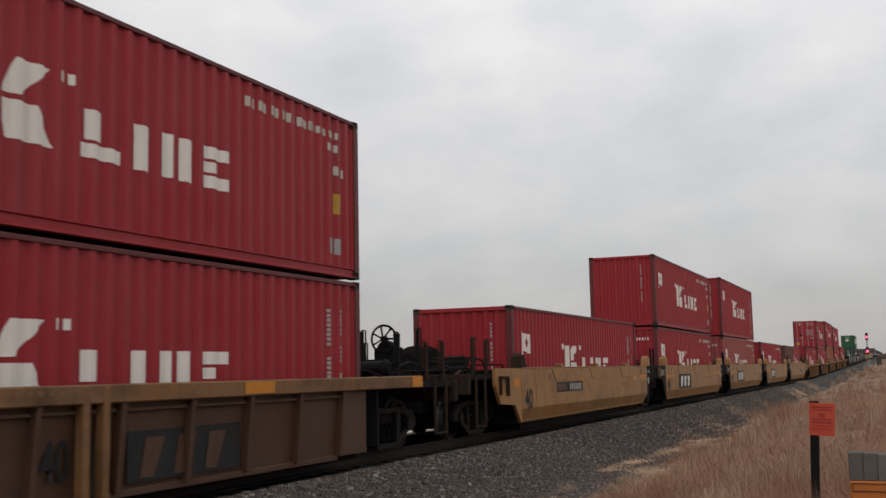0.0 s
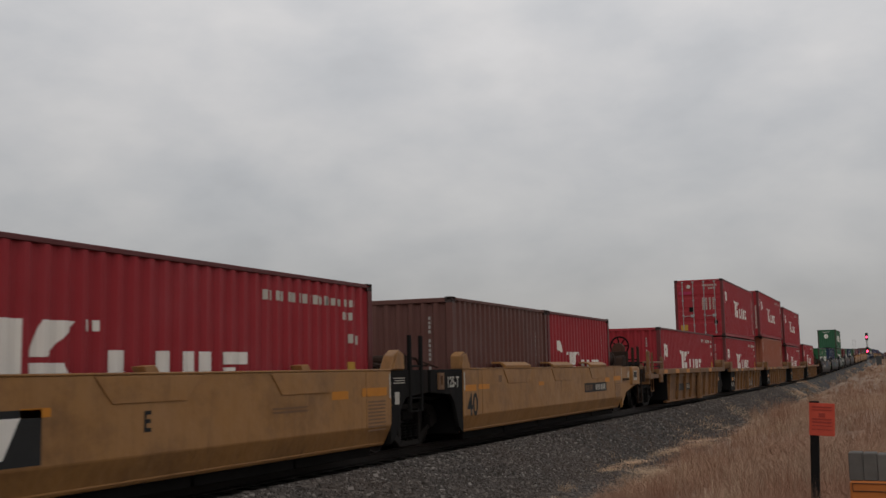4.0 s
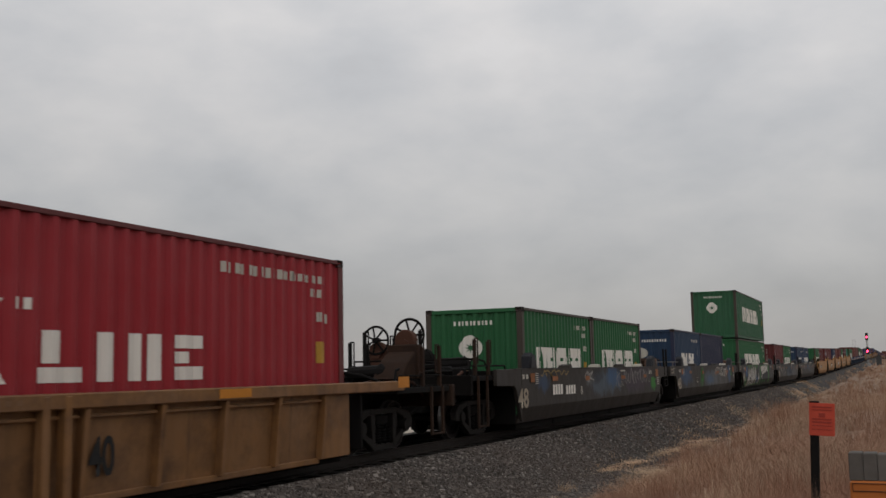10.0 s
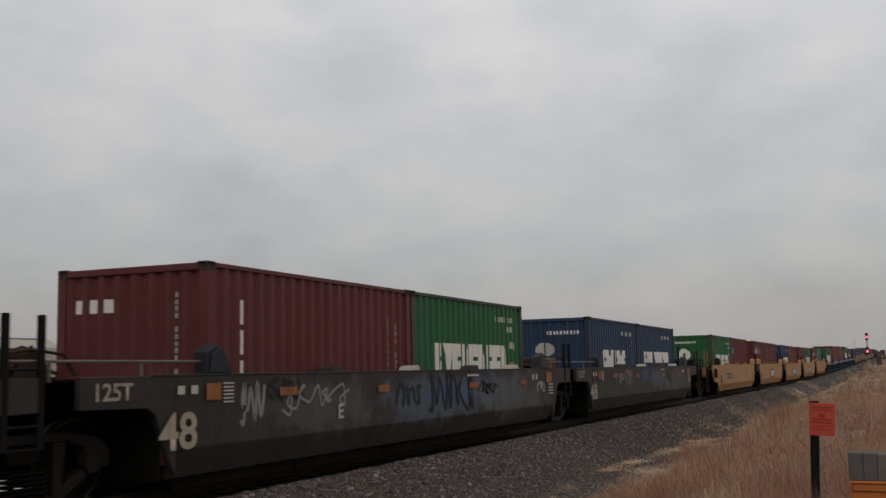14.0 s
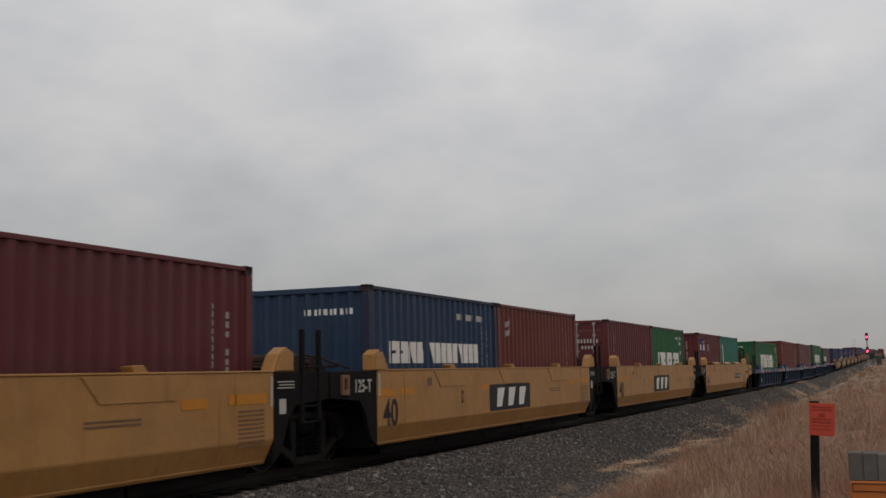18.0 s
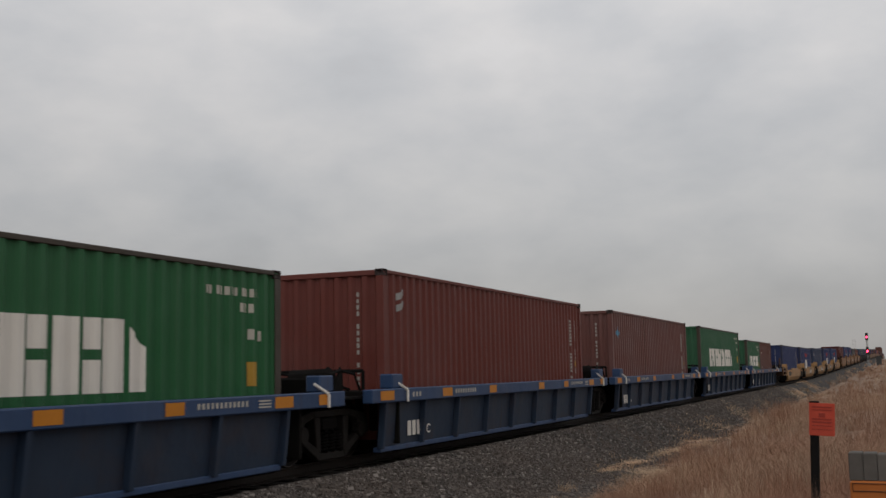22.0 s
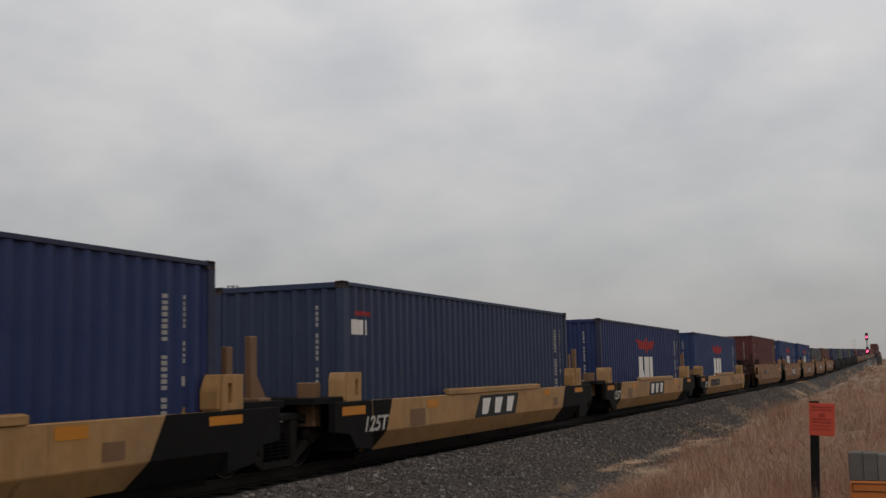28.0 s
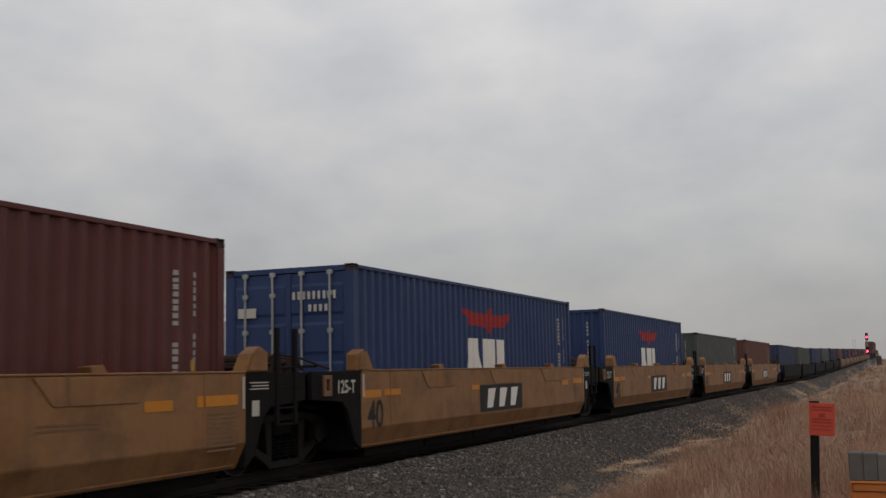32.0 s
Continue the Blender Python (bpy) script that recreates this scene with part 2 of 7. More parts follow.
RIG_BROWN = plain("rust_brown_brake_rigging", (0.036, 0.02, 0.014), 0.8, 0.0, scale=8, amount=0.6, gloss=0.1)
RUSTY = plain("rusty_steel", (0.075, 0.034, 0.022), 0.8, 0.1, scale=12)
RAIL_STEEL = plain("rail_steel", (0.022, 0.016, 0.013), 0.6, 0.3, scale=14)
TIMBER = plain("creosoted_timber", (0.015, 0.012, 0.01), 0.85, scale=5)
GREY_WOOD = plain("weathered_grey_wood", (0.1, 0.091, 0.083), 0.85, scale=7, amount=0.9)
ROOF_DARK = plain("dark_underside", (0.03, 0.028, 0.026), 0.8)
SPRAY = {
    "white": plain("white_spray_paint", (0.55, 0.52, 0.47), 0.6, amount=0.3),
    "grey": plain("grey_spray_paint", (0.24, 0.23, 0.215), 0.6),
    "blue": plain("blue_spray_paint", (0.035, 0.11, 0.27), 0.6),
    "pale": plain("pale_blue_spray_paint", (0.09, 0.14, 0.19), 0.6),
    "green": plain("green_spray_paint", (0.04, 0.19, 0.035), 0.6),
    "black": plain("black_spray_paint", (0.014, 0.014, 0.017), 0.6),
    "plum": plain("purple_spray_paint", (0.085, 0.055, 0.1), 0.6),
    "straw": plain("yellow_spray_paint", (0.3, 0.2, 0.07), 0.6),
    "cream": plain("cream_spray_paint", (0.5, 0.44, 0.34), 0.6),
    "silver": plain("silver_spray_paint", (0.36, 0.34, 0.3), 0.55),
    "mauve": plain("mauve_spray_paint", (0.2, 0.15, 0.21), 0.6),
    "orange": plain("orange_spray_paint", (0.36, 0.13, 0.03), 0.6),
}


# ---- mesh tools ----
def box(bm, x0, x1, y0, y1, z0, z1, bevel=0.0):
    vs = [bm.verts.new((x, y, z)) for x in (x0, x1) for y in (y0, y1) for z in (z0, z1)]
    fs = [bm.faces.new([vs[i] for i in f]) for f in
          ((0, 1, 3, 2), (4, 6, 7, 5), (0, 4, 5, 1), (2, 3, 7, 6), (0, 2, 6, 4), (1, 5, 7, 3))]
    if bevel:
        es = list({e for f in fs for e in f.edges})
        bmesh.ops.bevel(bm, geom=es, offset=bevel, segments=1, affect="EDGES", profile=0.5)


def prism(bm, pts, axis, a, b, bevel=0.0):
    """A polygon pushed along an axis. x: pts are (y, z); y: (x, z); z: (x, y)."""
    def at(p, h):
        return {"x": (h, p[0], p[1]), "y": (p[0], h, p[1]), "z": (p[0], p[1], h)}[axis]
    lo = [bm.verts.new(at(p, a)) for p in pts]
    hi = [bm.verts.new(at(p, b)) for p in pts]
    n = len(pts)
    fs = [bm.faces.new(lo), bm.faces.new(hi)]
    fs += [bm.faces.new((lo[i], lo[(i + 1) % n], hi[(i + 1) % n], hi[i])) for i in range(n)]
    bmesh.ops.recalc_face_normals(bm, faces=fs)
    if bevel:
        es = list({e for f in fs for e in f.edges})
        bmesh.ops.bevel(bm, geom=es, offset=bevel, segments=1, affect="EDGES", profile=0.5)


def tube(bm, a, b, r, n=8, r2=None):
    a, b = Vector(a), Vector(b)
    m = Matrix.Translation((a + b) / 2) @ (b - a).to_track_quat("Z", "Y").to_matrix().to_4x4()
    bmesh.ops.create_cone(bm, cap_ends=True, segments=n, radius1=r, radius2=r if r2 is None else r2,
                          depth=(b - a).length, matrix=m)


def sweep(bm, pts, r, k=6):
    """A round bar along a chain of points."""
    rows = []
    for i, p in enumerate(pts):
        d = (Vector(pts[min(i + 1, len(pts) - 1)]) - Vector(pts[max(i - 1, 0)])).normalized()
        a = d.orthogonal().normalized() if abs(d.z) < 0.9 else Vector((1, 0, 0))
        a = (Vector((0, 0, 1)).cross(d)).normalized() if abs(d.z) < 0.9 else a
        b = d.cross(a)
        rows.append([bm.verts.new(Vector(p) + (a * math.cos(2 * math.pi * j / k) + b * math.sin(2 * math.pi * j / k)) * r) for j in range(k)])
    for u, w in zip(rows, rows[1:]):
        for j in range(k):
            bm.faces.new((u[j], u[(j + 1) % k], w[(j + 1) % k], w[j]))
    bm.faces.new(rows[0][::-1])
    bm.faces.new(rows[-1])


def ring(bm, centre, axis, r, t, n=20, k=6):
    """A torus round an axis ('x', 'y' or 'z')."""
    vs = []
    for i in range(n):
        a = 2 * math.pi * i / n
        row = []
        for j in range(k):
            b = 2 * math.pi * j / k
            u, w, h = (r + t * math.cos(b)) * math.cos(a), (r + t * math.cos(b)) * math.sin(a), t * math.sin(b)
            p = {"x": (h, u, w), "y": (u, h, w), "z": (u, w, h)}[axis]
            row.append(bm.verts.new(Vector(centre) + Vector(p)))
        vs.append(row)
    for i in range(n):
        for j in range(k):
            bm.faces.new((vs[i][j], vs[(i + 1) % n][j], vs[(i + 1) % n][(j + 1) % k], vs[i][(j + 1) % k]))


MESHES = {}


def part(name, key, build, material, parent, label="", m=None, kind=""):
    """One mesh object under a thing or a part. key: alike pieces share their mesh."""
    key = (name, key, material.name)
    if key not in MESHES:
        bm = bmesh.new()
        build(bm)
        me = bpy.data.meshes.new(name)
        bm.to_mesh(me)
        bm.free()
        me.materials.append(material)
        MESHES[key] = me
    ob = new(name, MESHES[key])
    ob.parent = parent
    if m is not None:
        ob.matrix_basis = m
    return tagged(ob, label=label, kind=kind)


def root(name, label, category, group="", kind="", m=None):
    ob = new(name)
    ob.empty_display_size = 0.3
    if m is not None:
        ob.matrix_basis = m
    return tagged(ob, label, category, group, kind)


TRAIN = []      # (thing, place along the train at the clip's start, x, z)
AXLES = ([], [])  # leading and trailing wheelsets of all trucks


def rides(ob, s, z):
    TRAIN.append((ob, s, TRACK, z))
    ob.location = (TRACK, s, z)
    return ob


# ---- markings that follow a wall's corrugation ----
def wave(length, margin, period, depth):
    """Breakpoints (place, offset) of a trapezoid corrugation."""
    n = max(1, round((length - 2 * margin) / period))
    p = (length - 2 * margin) / n
    pts = []
    for i in range(n):
        s = margin + i * p
        pts += [(s, 0.0), (s + 0.28 * p, 0.0), (s + 0.48 * p, -depth), (s + 0.8 * p, -depth)]
    return pts + [(length - margin, 0.0)]


def offset_at(pts, y):
    for (a, u), (b, w) in zip(pts, pts[1:]):
        if a <= y <= b:
            return u + (w - u) * (y - a) / (b - a)
    return 0.0


def decal(bm, polys, pts, face, side="x", lift=0.005, knee=None):
    """Flat polygons (along, up) laid over a corrugated wall whose outer face is at 'face'. side: 'x' faces +x, 'y' faces -y."""
    fs = []
    for poly in polys:
        fs.append(bm.faces.new([bm.verts.new((0, p[0], p[1])) for p in poly]))
    lo = min(p[0] for q in polys for p in q)
    hi = max(p[0] for q in polys for p in q)
    for y, _ in pts or ():
        if lo < y < hi:
            bmesh.ops.bisect_plane(bm, geom=bm.verts[:] + bm.edges[:] + bm.faces[:], dist=1e-5, plane_co=(0, y, 0), plane_no=(0, 1, 0))
    bmesh.ops.remove_doubles(bm, verts=bm.verts[:], dist=1e-5)
    if knee:
        bmesh.ops.bisect_plane(bm, geom=bm.verts[:] + bm.edges[:] + bm.faces[:], dist=1e-5, plane_co=(0, 0, knee), plane_no=(0, 0, 1))
    for v in bm.verts:
        d = face + lift + (offset_at(pts, v.co.y) if pts else 0.0)
        if knee and v.co.z < knee:
            d -= (knee - v.co.z) * 0.15 / 0.34
        v.co = (d, v.co.y, v.co.z) if side == "x" else (v.co.y, -d, v.co.z)
    bmesh.ops.recalc_face_normals(bm, faces=bm.faces[:])
    want = Vector((1, 0, 0)) if side == "x" else Vector((0, -1, 0))
    for f in bm.faces:
        if f.normal.dot(want) < 0:
            f.normal_flip()


def rect(y0, y1, z0, z1):
    return [(y0, z0), (y1, z0), (y1, z1), (y0, z1)]


def blocks(y0, y1, z0, z1, kinds):
    """A row of broad plain blocks, notched, wedged or stepped: stands for a large painted name."""
    out, w, h = [], (y1 - y0) / len(kinds), z1 - z0
    shapes = {"n": ([(0, 0), (0.46, 0), (0.46, 1), (0, 1)], [(0.53, 0), (0.9, 0), (0.9, 0.44), (0.53, 0.44)], [(0.53, 0.58), (0.9, 0.58), (0.9, 1), (0.53, 1)]),
              "w": ([(0.26, 0), (0.64, 0), (0.92, 1), (0.0, 1)],),
              "s": ([(0, 0), (0.46, 0), (0.46, 1), (0, 1)], [(0.53, 0), (0.9, 0), (0.9, 0.62), (0.53, 0.9)])}
    for i, k in enumerate(kinds):
        out += [[(y0 + (i + p) * w, z0 + q * h) for p, q in poly] for poly in shapes[k]]
    return out


def marks(y0, y1, z0, z1, n):
    """n small plain blocks in a row."""
    w = (y1 - y0) / n
    return [rect(y0 + i * w, y0 + i * w + w * 0.52, z0, z1) for i in range(n)]


def column(y0, y1, z0, z1, n, gaps=()):
    h = (z1 - z0) / n
    return [rect(y0, y1, z0 + i * h, z0 + i * h + h * (0.74, 0.6, 0.7)[i % 3]) for i in range(n) if i not in gaps]


def disc(y, z, r, n=18):
    return [(y + r * math.cos(2 * math.pi * i / n), z + r * math.sin(2 * math.pi * i / n)) for i in range(n)]


LETTERS = {}


def lettering(name, text, y0, y1, z0, z1, x, material, parent, flip=False, label="", lean=0.0):
    """Readable figures in the built-in font on a wall that faces +x (or -y with flip), filling the box given."""
    key = (text, round(y1 - y0, 3), round(z1 - z0, 3), flip, material.name)
    if key not in LETTERS:
        cu = bpy.data.curves.new("figures", "FONT")
        cu.body = text
        cu.offset = 0.022
        cu.shear = lean
        ob = new("figures", cu)
        bpy.context.view_layer.update()
        me = bpy.data.meshes.new_from_object(ob.evaluated_get(bpy.context.evaluated_depsgraph_get()))
        bpy.data.objects.remove(ob)
        co = np.array([v.co[:] for v in me.vertices])
        lo, hi = co.min(0), co.max(0)
        for v in me.vertices:
            u = (v.co.x - lo[0]) / (hi[0] - lo[0]) * (y1 - y0)
            w = (v.co.y - lo[1]) / (hi[1] - lo[1]) * (z1 - z0)
            v.co = (u, 0, w) if flip else (0, u, w)
        me.materials.clear()
        me.materials.append(material)
        LETTERS[key] = me
    ob = new(name, LETTERS[key])
    ob.parent = parent
    ob.location = (y0, x, z0) if flip else (x, y0, z0)
    return tagged(ob, label=label)


# ---- shipping containers ----
HALF = 1.219
SIDE_FACE = 1.203
END_FACE = -0.022


def side_wave(length):
    return wave(length, 0.13, 0.279, 0.044)


END_WAVE = [(y - 1.219, d) for y, d in wave(2.438, 0.14, 0.27, 0.05)]


def build_side(length, h):
    pts = side_wave(length)

    def go(bm):
        rows = [[bm.verts.new((SIDE_FACE + d, y, z)) for y, d in pts] for z in (0.15, h - 0.07)]
        for i in range(len(pts) - 1):
            bm.faces.new((rows[0][i], rows[0][i + 1], rows[1][i + 1], rows[1][i]))
    return go


def build_end(h):
    def go(bm):
        rows = [[bm.verts.new((x, -END_FACE - d, z)) for x, d in END_WAVE] for z in (0.16, h - 0.1)]
        for i in range(len(END_WAVE) - 1):
            bm.faces.new((rows[0][i], rows[0][i + 1], rows[1][i + 1], rows[1][i]))
    return go


def build_casting(bm):
    """A corner fitting with its oblong holes; origin at the outer lower corner, growing towards -x, +y, +z."""
    box(bm, -0.162, 0.0, 0.0, 0.178, 0.0, 0.118, 0.008)
    faces = [f for f in bm.faces if f.calc_area() > 0.012]
    for f in faces:
        bmesh.ops.inset_region(bm, faces=[f], thickness=0.03, use_even_offset=True)
        bmesh.ops.translate(bm, vec=-f.normal * 0.03, verts=f.verts[:])


def build_post(h):
    def go(bm):
        prism(bm, [(-0.14, 0.002), (-0.002, 0.002), (-0.002, 0.15), (-0.02, 0.15), (-0.05, 0.06), (-0.14, 0.04)], "z", 0.118, h - 0.118, 0.004)
    return go


def build_leaf(h):
    """One door leaf: frame, recessed panels with pressed ribs."""
    def go(bm):
        w = 1.08
        box(bm, 0.0, w, 0.03, 0.06, 0.14, h - 0.12)
        for a, b in ((0.0, 0.05), (w - 0.05, w)):
            box(bm, a, b, 0.004, 0.03, 0.14, h - 0.12, 0.004)
    return go


def build_rod(h):
    def go(bm):
        tube(bm, (0, -0.02, 0.10), (0, -0.02, h - 0.08), 0.02, 8)
        for z in (0.16, 0.55, 1.05, h * 0.62, h - 0.5, h - 0.16):
            box(bm, -0.05, 0.05, -0.035, 0.012, z, z + 0.07, 0.006)
    return go


def build_handle(bm):
    tube(bm, (0, -0.05, 1.02), (0.42, -0.05, 1.06), 0.014, 8)
    box(bm, 0.36, 0.5, -0.06, 0.0, 0.97, 1.12, 0.01)


def marking(ob, name, key, polys, material, length, wall="side", label=""):
    if name == "name_mark":
        for i, q in enumerate(polys):
            marking(ob, "name_block", (key, i), [q], material, length, wall, label)
        return
    kind = "stuff" if len(polys) > 3 and not label else ""
    if wall == "side":
        part(name, key, lambda bm: decal(bm, polys, side_wave(length), SIDE_FACE), material, ob, label, kind=kind)
    elif wall == "end":
        part(name, key, lambda bm: decal(bm, polys, END_WAVE, -0.022, "y"), material, ob, label, kind=kind)
    else:
        part(name, key, lambda bm: decal(bm, polys, None, 0.012, "y"), material, ob, label, kind=kind)


def container(s, z, length, h, colour, label, doors=False, far=False, extra=0.0, group="containers on the train"):
    """A corrugated steel box; origin at the middle of the lower edge of its near end. extra: overhang past the posts at both ends."""
    ob = root("shipping_container", label, "shipping container", group)
    rides(ob, s, z)
    dims = (length, h)
    turn = pose(0, length, 0, 0, 0, 180)
    part("side_panel", dims, build_side(length, h), colour, ob)
    if not far:
        part("side_panel", dims, build_side(length, h), colour, ob, m=turn)
    if doors:
        for x, mirror in ((-1.08, False), (0.0, False)):
            leaf = part("door", h, build_leaf(h), colour, ob, "ribbed steel door leaf", pose(x, 0.0, 0))
            step = (h - 0.36) / 4
            for i in range(4):
                part("door_rib", h, lambda bm: prism(bm, [(0.03, 0.0), (0.012, 0.05), (0.012, step - 0.16), (0.03, step - 0.11)], "x", 0.06, 1.02), colour, leaf, m=pose(0, 0, 0.18 + i * step))
            for rx in (0.27, 0.8):
                part("lock_rod", h, build_rod(h), GALV, leaf, "galvanised lock rod", pose(rx, 0, 0))
            part("door_handle", h, build_handle, GALV, leaf, "galvanised door handle", pose(0.3, -0.02, 0))
    else:
        part("end_panel", h, build_end(h), colour, ob)
    part("end_panel", h, build_end(h), colour, ob, m=turn)
    part("roof", dims, lambda bm: box(bm, -1.19, 1.19, 0.03, length - 0.03, h - 0.05, h - 0.02), colour, ob)
    part("floor", dims, lambda bm: box(bm, -1.17, 1.17, 0.05, length - 0.05, 0.05, 0.17), ROOF_DARK, ob, "dark underside")
    rim = {GREEN: POST_RUST, GREEN_OLD: POST_RUST, BLUE: NAVY, BLUE_MID: NAVY, RED: MAROON}.get(colour, colour)
    for mm in (None, turn):
        part("bottom_rail", length, lambda bm: prism(bm, [(1.09, 0.022), (1.213, 0.022), (1.213, 0.04), (1.185, 0.055), (1.185, 0.14), (1.213, 0.155), (1.213, 0.17), (1.09, 0.17)],
             "y", 0.17, length - 0.17), colour, ob, m=mm)
        part("top_rail", (length, h), lambda bm: box(bm, 1.15, 1.214, 0.17, length - 0.17, h - 0.075, h - 0.012, 0.008), rim, ob, m=mm)
        if not far:
            part("end_sill", h, lambda bm: [box(bm, -1.06, -0.45, 0.005, 0.1, 0.022, 0.17, 0.006), box(bm, 0.45, 1.06, 0.005, 0.1, 0.022, 0.17, 0.006),
                 box(bm, -0.45, 0.45, 0.005, 0.1, 0.125, 0.17, 0.006)], colour, ob, m=mm)
            part("end_header", h, lambda bm: box(bm, -1.06, 1.06, 0.005, 0.1, h - 0.11, h - 0.015, 0.01), colour, ob, m=mm)
    for sx in (1, -1):
        for end in (0, 1):
            m = Matrix.Translation((sx * HALF, end * length, 0)) @ Matrix.Diagonal((sx, -1 if end else 1, 1, 1))
            part("corner_post", h, build_post(h), rim, ob, m=m)
            if not far:
                for zz in (0.0, h - 0.118):
                    part("corner_casting", 0, build_casting, DARK_CAST, ob, "dark cast corner fitting", Matrix.Translation((0, 0, zz)) @ m)
    if extra:
        for y in (extra, length - extra):
            part("frame_post", h, lambda bm: box(bm, 1.12, 1.216, -0.07, 0.07, 0.02, h - 0.012, 0.01), colour, ob, m=pose(0, y, 0))
            for zz in (0.0, h - 0.118):
                part("corner_casting", 0, build_casting, DARK_CAST, ob, "dark cast corner fitting", pose(HALF + 0.002, y - 0.089, zz))
    return ob


DARK_CAST = plain("cast_corner_steel", (0.045, 0.032, 0.03), 0.7, 0.1)

FLAG = [[(0.0, 0.0), (0.1, 0.0), (0.14, 0.62), (0.02, 0.66)], [(0.13, 0.2), (0.74, 0.1), (0.72, 0.36), (0.66, 0.6), (0.14, 0.62)]]


def shift(polys, y, z, k=1.0):
    return [[(y + p[0] * k, z + p[1] * k) for p in q] for q in polys]


def code_marks(ob, length, h):
    """Number columns and rows at the far end of the long side, and on the end wall: plain small blocks."""
    marking(ob, "number_mark", (length, h, "row"), marks(length - 1.75, length - 0.5, h - 0.41, h - 0.3, 11) + marks(length - 0.98, length - 0.62, h - 0.62, h - 0.5, 3), CREAM, length)
    for i, q in enumerate((rect(length - 0.76, length - 0.66, h - 0.98, h - 0.84), rect(length - 0.52, length - 0.45, h - 1.0, h - 0.86))):
        marking(ob, "label_plate", (length, h, "lab", i), [q], CREAM, length)
    marking(ob, "warning_label", (length, h, "warn"), [rect(length - 0.78, length - 0.54, h - 1.6, h - 1.28)], WARN, length)


def side_columns(ob, length, h):
    """Number columns set upright near the far end of the long side."""
    marking(ob, "number_mark", (length, h, "col"), column(length - 1.01, length - 0.95, 0.62, h - 0.45, 21, (4, 11, 12)) + column(length - 0.65, length - 0.59, 1.3, h - 0.45, 12, (4, 5)) + [rect(length - 0.67, length - 0.55, 1.02, 1.14)], FAINT, length)


def end_number(ob, h, wide=True):
    if wide:
        marking(ob, "number_mark", (h, "endrow"), marks(-0.05, 0.95, h - 0.48, h - 0.38, 10), WHITE, 0, "end")
    else:
        marking(ob, "number_mark", (h, "endcol"), column(0.67, 0.72, 0.9, h - 0.35, 15, (4, 10)), FAINT, 0, "end")


def red_box(s, z, h, length=12.192, colour=None, doors=False, faded=False, web=True, extra=0.0, label=None, row=False):
    colour = colour or RED
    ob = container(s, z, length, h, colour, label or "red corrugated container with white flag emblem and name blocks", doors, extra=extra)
    o = extra
    key = (length, h, "red")
    top = h - 0.18
    marking(ob, "flag_emblem", key, shift(FLAG, 0.68 + o, top - 1.02, 0.95), WHITE, length, label="white flag shape")
    part("flag_mark", key, lambda bm: decal(bm, [disc(1.08 + o, top - 0.65, 0.13, 12)], side_wave(length), SIDE_FACE, lift=0.009), colour, ob)
    k = [(4.24, 0), (4.56, 0), (4.56, 0.84), (4.24, 0.84)], [(4.74, 0), (5.38, 0), (5.14, 0.4), (4.66, 0.4)], [(4.66, 0.46), (4.9, 0.46), (5.34, 0.84), (4.84, 0.84)]
    low = h - (1.69 if h < 2.7 else 1.8)
    big = [[(p[0] + o, p[1] + low) for p in q] for q in k]
    small = [rect(u + o, v + o, low + a, low + b) for u, v, a, b in ((5.8, 6.45, 0, 0.16), (5.86, 6.12, 0.2, 0.54), (6.68, 6.94, 0, 0.54), (7.14, 7.36, 0, 0.54), (7.52, 7.78, 0, 0.54),
                                                                    (7.98, 8.56, 0, 0.16), (7.98, 8.3, 0.2, 0.34), (7.98, 8.56, 0.38, 0.54))]
    ticks = marks(3.82 + o, 4.12 + o, low + 0.74, low + 0.88, 2) + marks(5.46 + o, 5.74 + o, low + 0.74, low + 0.86, 2)
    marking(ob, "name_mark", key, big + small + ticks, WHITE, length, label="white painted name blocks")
    if web:
        marking(ob, "address_mark", key, marks(8.96 + o, 10.8 + o, h - 0.42, h - 0.28, 12), CREAM, length)
        code_marks(ob, length, h)
    else:
        side_columns(ob, length, h)
    marking(ob, "size_mark", (length, h, "r"), [rect(length - 0.95 - o, length - 0.8 - o, 0.35, 0.6), rect(length - 0.75 - o, length - 0.58 - o, 0.35, 0.6)], GALV, length)
    if doors:
        marking(ob, "door_label", h, [rect(-1.0, -0.35, h - 0.75, h - 0.6)], LOGO_PINK, 0, "door")
        marking(ob, "door_mark", h, marks(0.2, 0.95, h - 0.36, h - 0.26, 9) + marks(0.5, 0.8, h - 0.52, h - 0.42, 4) +
                [r for i in range(7) for r in marks(0.15, 0.85, h - 1.0 - i * 0.09, h - 0.95 - i * 0.09, 4)], CREAM, 0, "door")
        marking(ob, "door_label", (h, "y"), [rect(-0.95, -0.6, 0.32, 0.6)], WARN, 0, "door")
        marking(ob, "door_label", (h, "w"), [disc(-0.5, h - 0.35, 0.1)], CREAM, 0, "door")
        marking(ob, "door_label", (h, "g"), [rect(-0.5, -0.26, 1.25, 1.5)], BLACK, 0, "door")
        marking(ob, "door_label", (h, "k"), [rect(0.72, 0.9, 0.6, 0.8)], BLACK, 0, "door")
    elif extra:
        lettering("size_number", "45", -0.35, 0.1, h - 0.95, h - 0.5, END_FACE - 0.006, WHITE, ob, True)
        lettering("size_number", "45", 0.16, 0.5, h - 0.98, h - 0.52, SIDE_FACE + 0.006, WHITE, ob)
        lettering("size_number", "45", length - 0.6, length - 0.3, h - 0.98, h - 0.52, SIDE_FACE + 0.006, WHITE, ob)
        marking(ob, "label_strip", (h, 45), column(0.95, 1.05, 0.5, h - 0.9, 14), CREAM, 0, "end")
    else:
        end_number(ob, h, wide=row)
    return ob


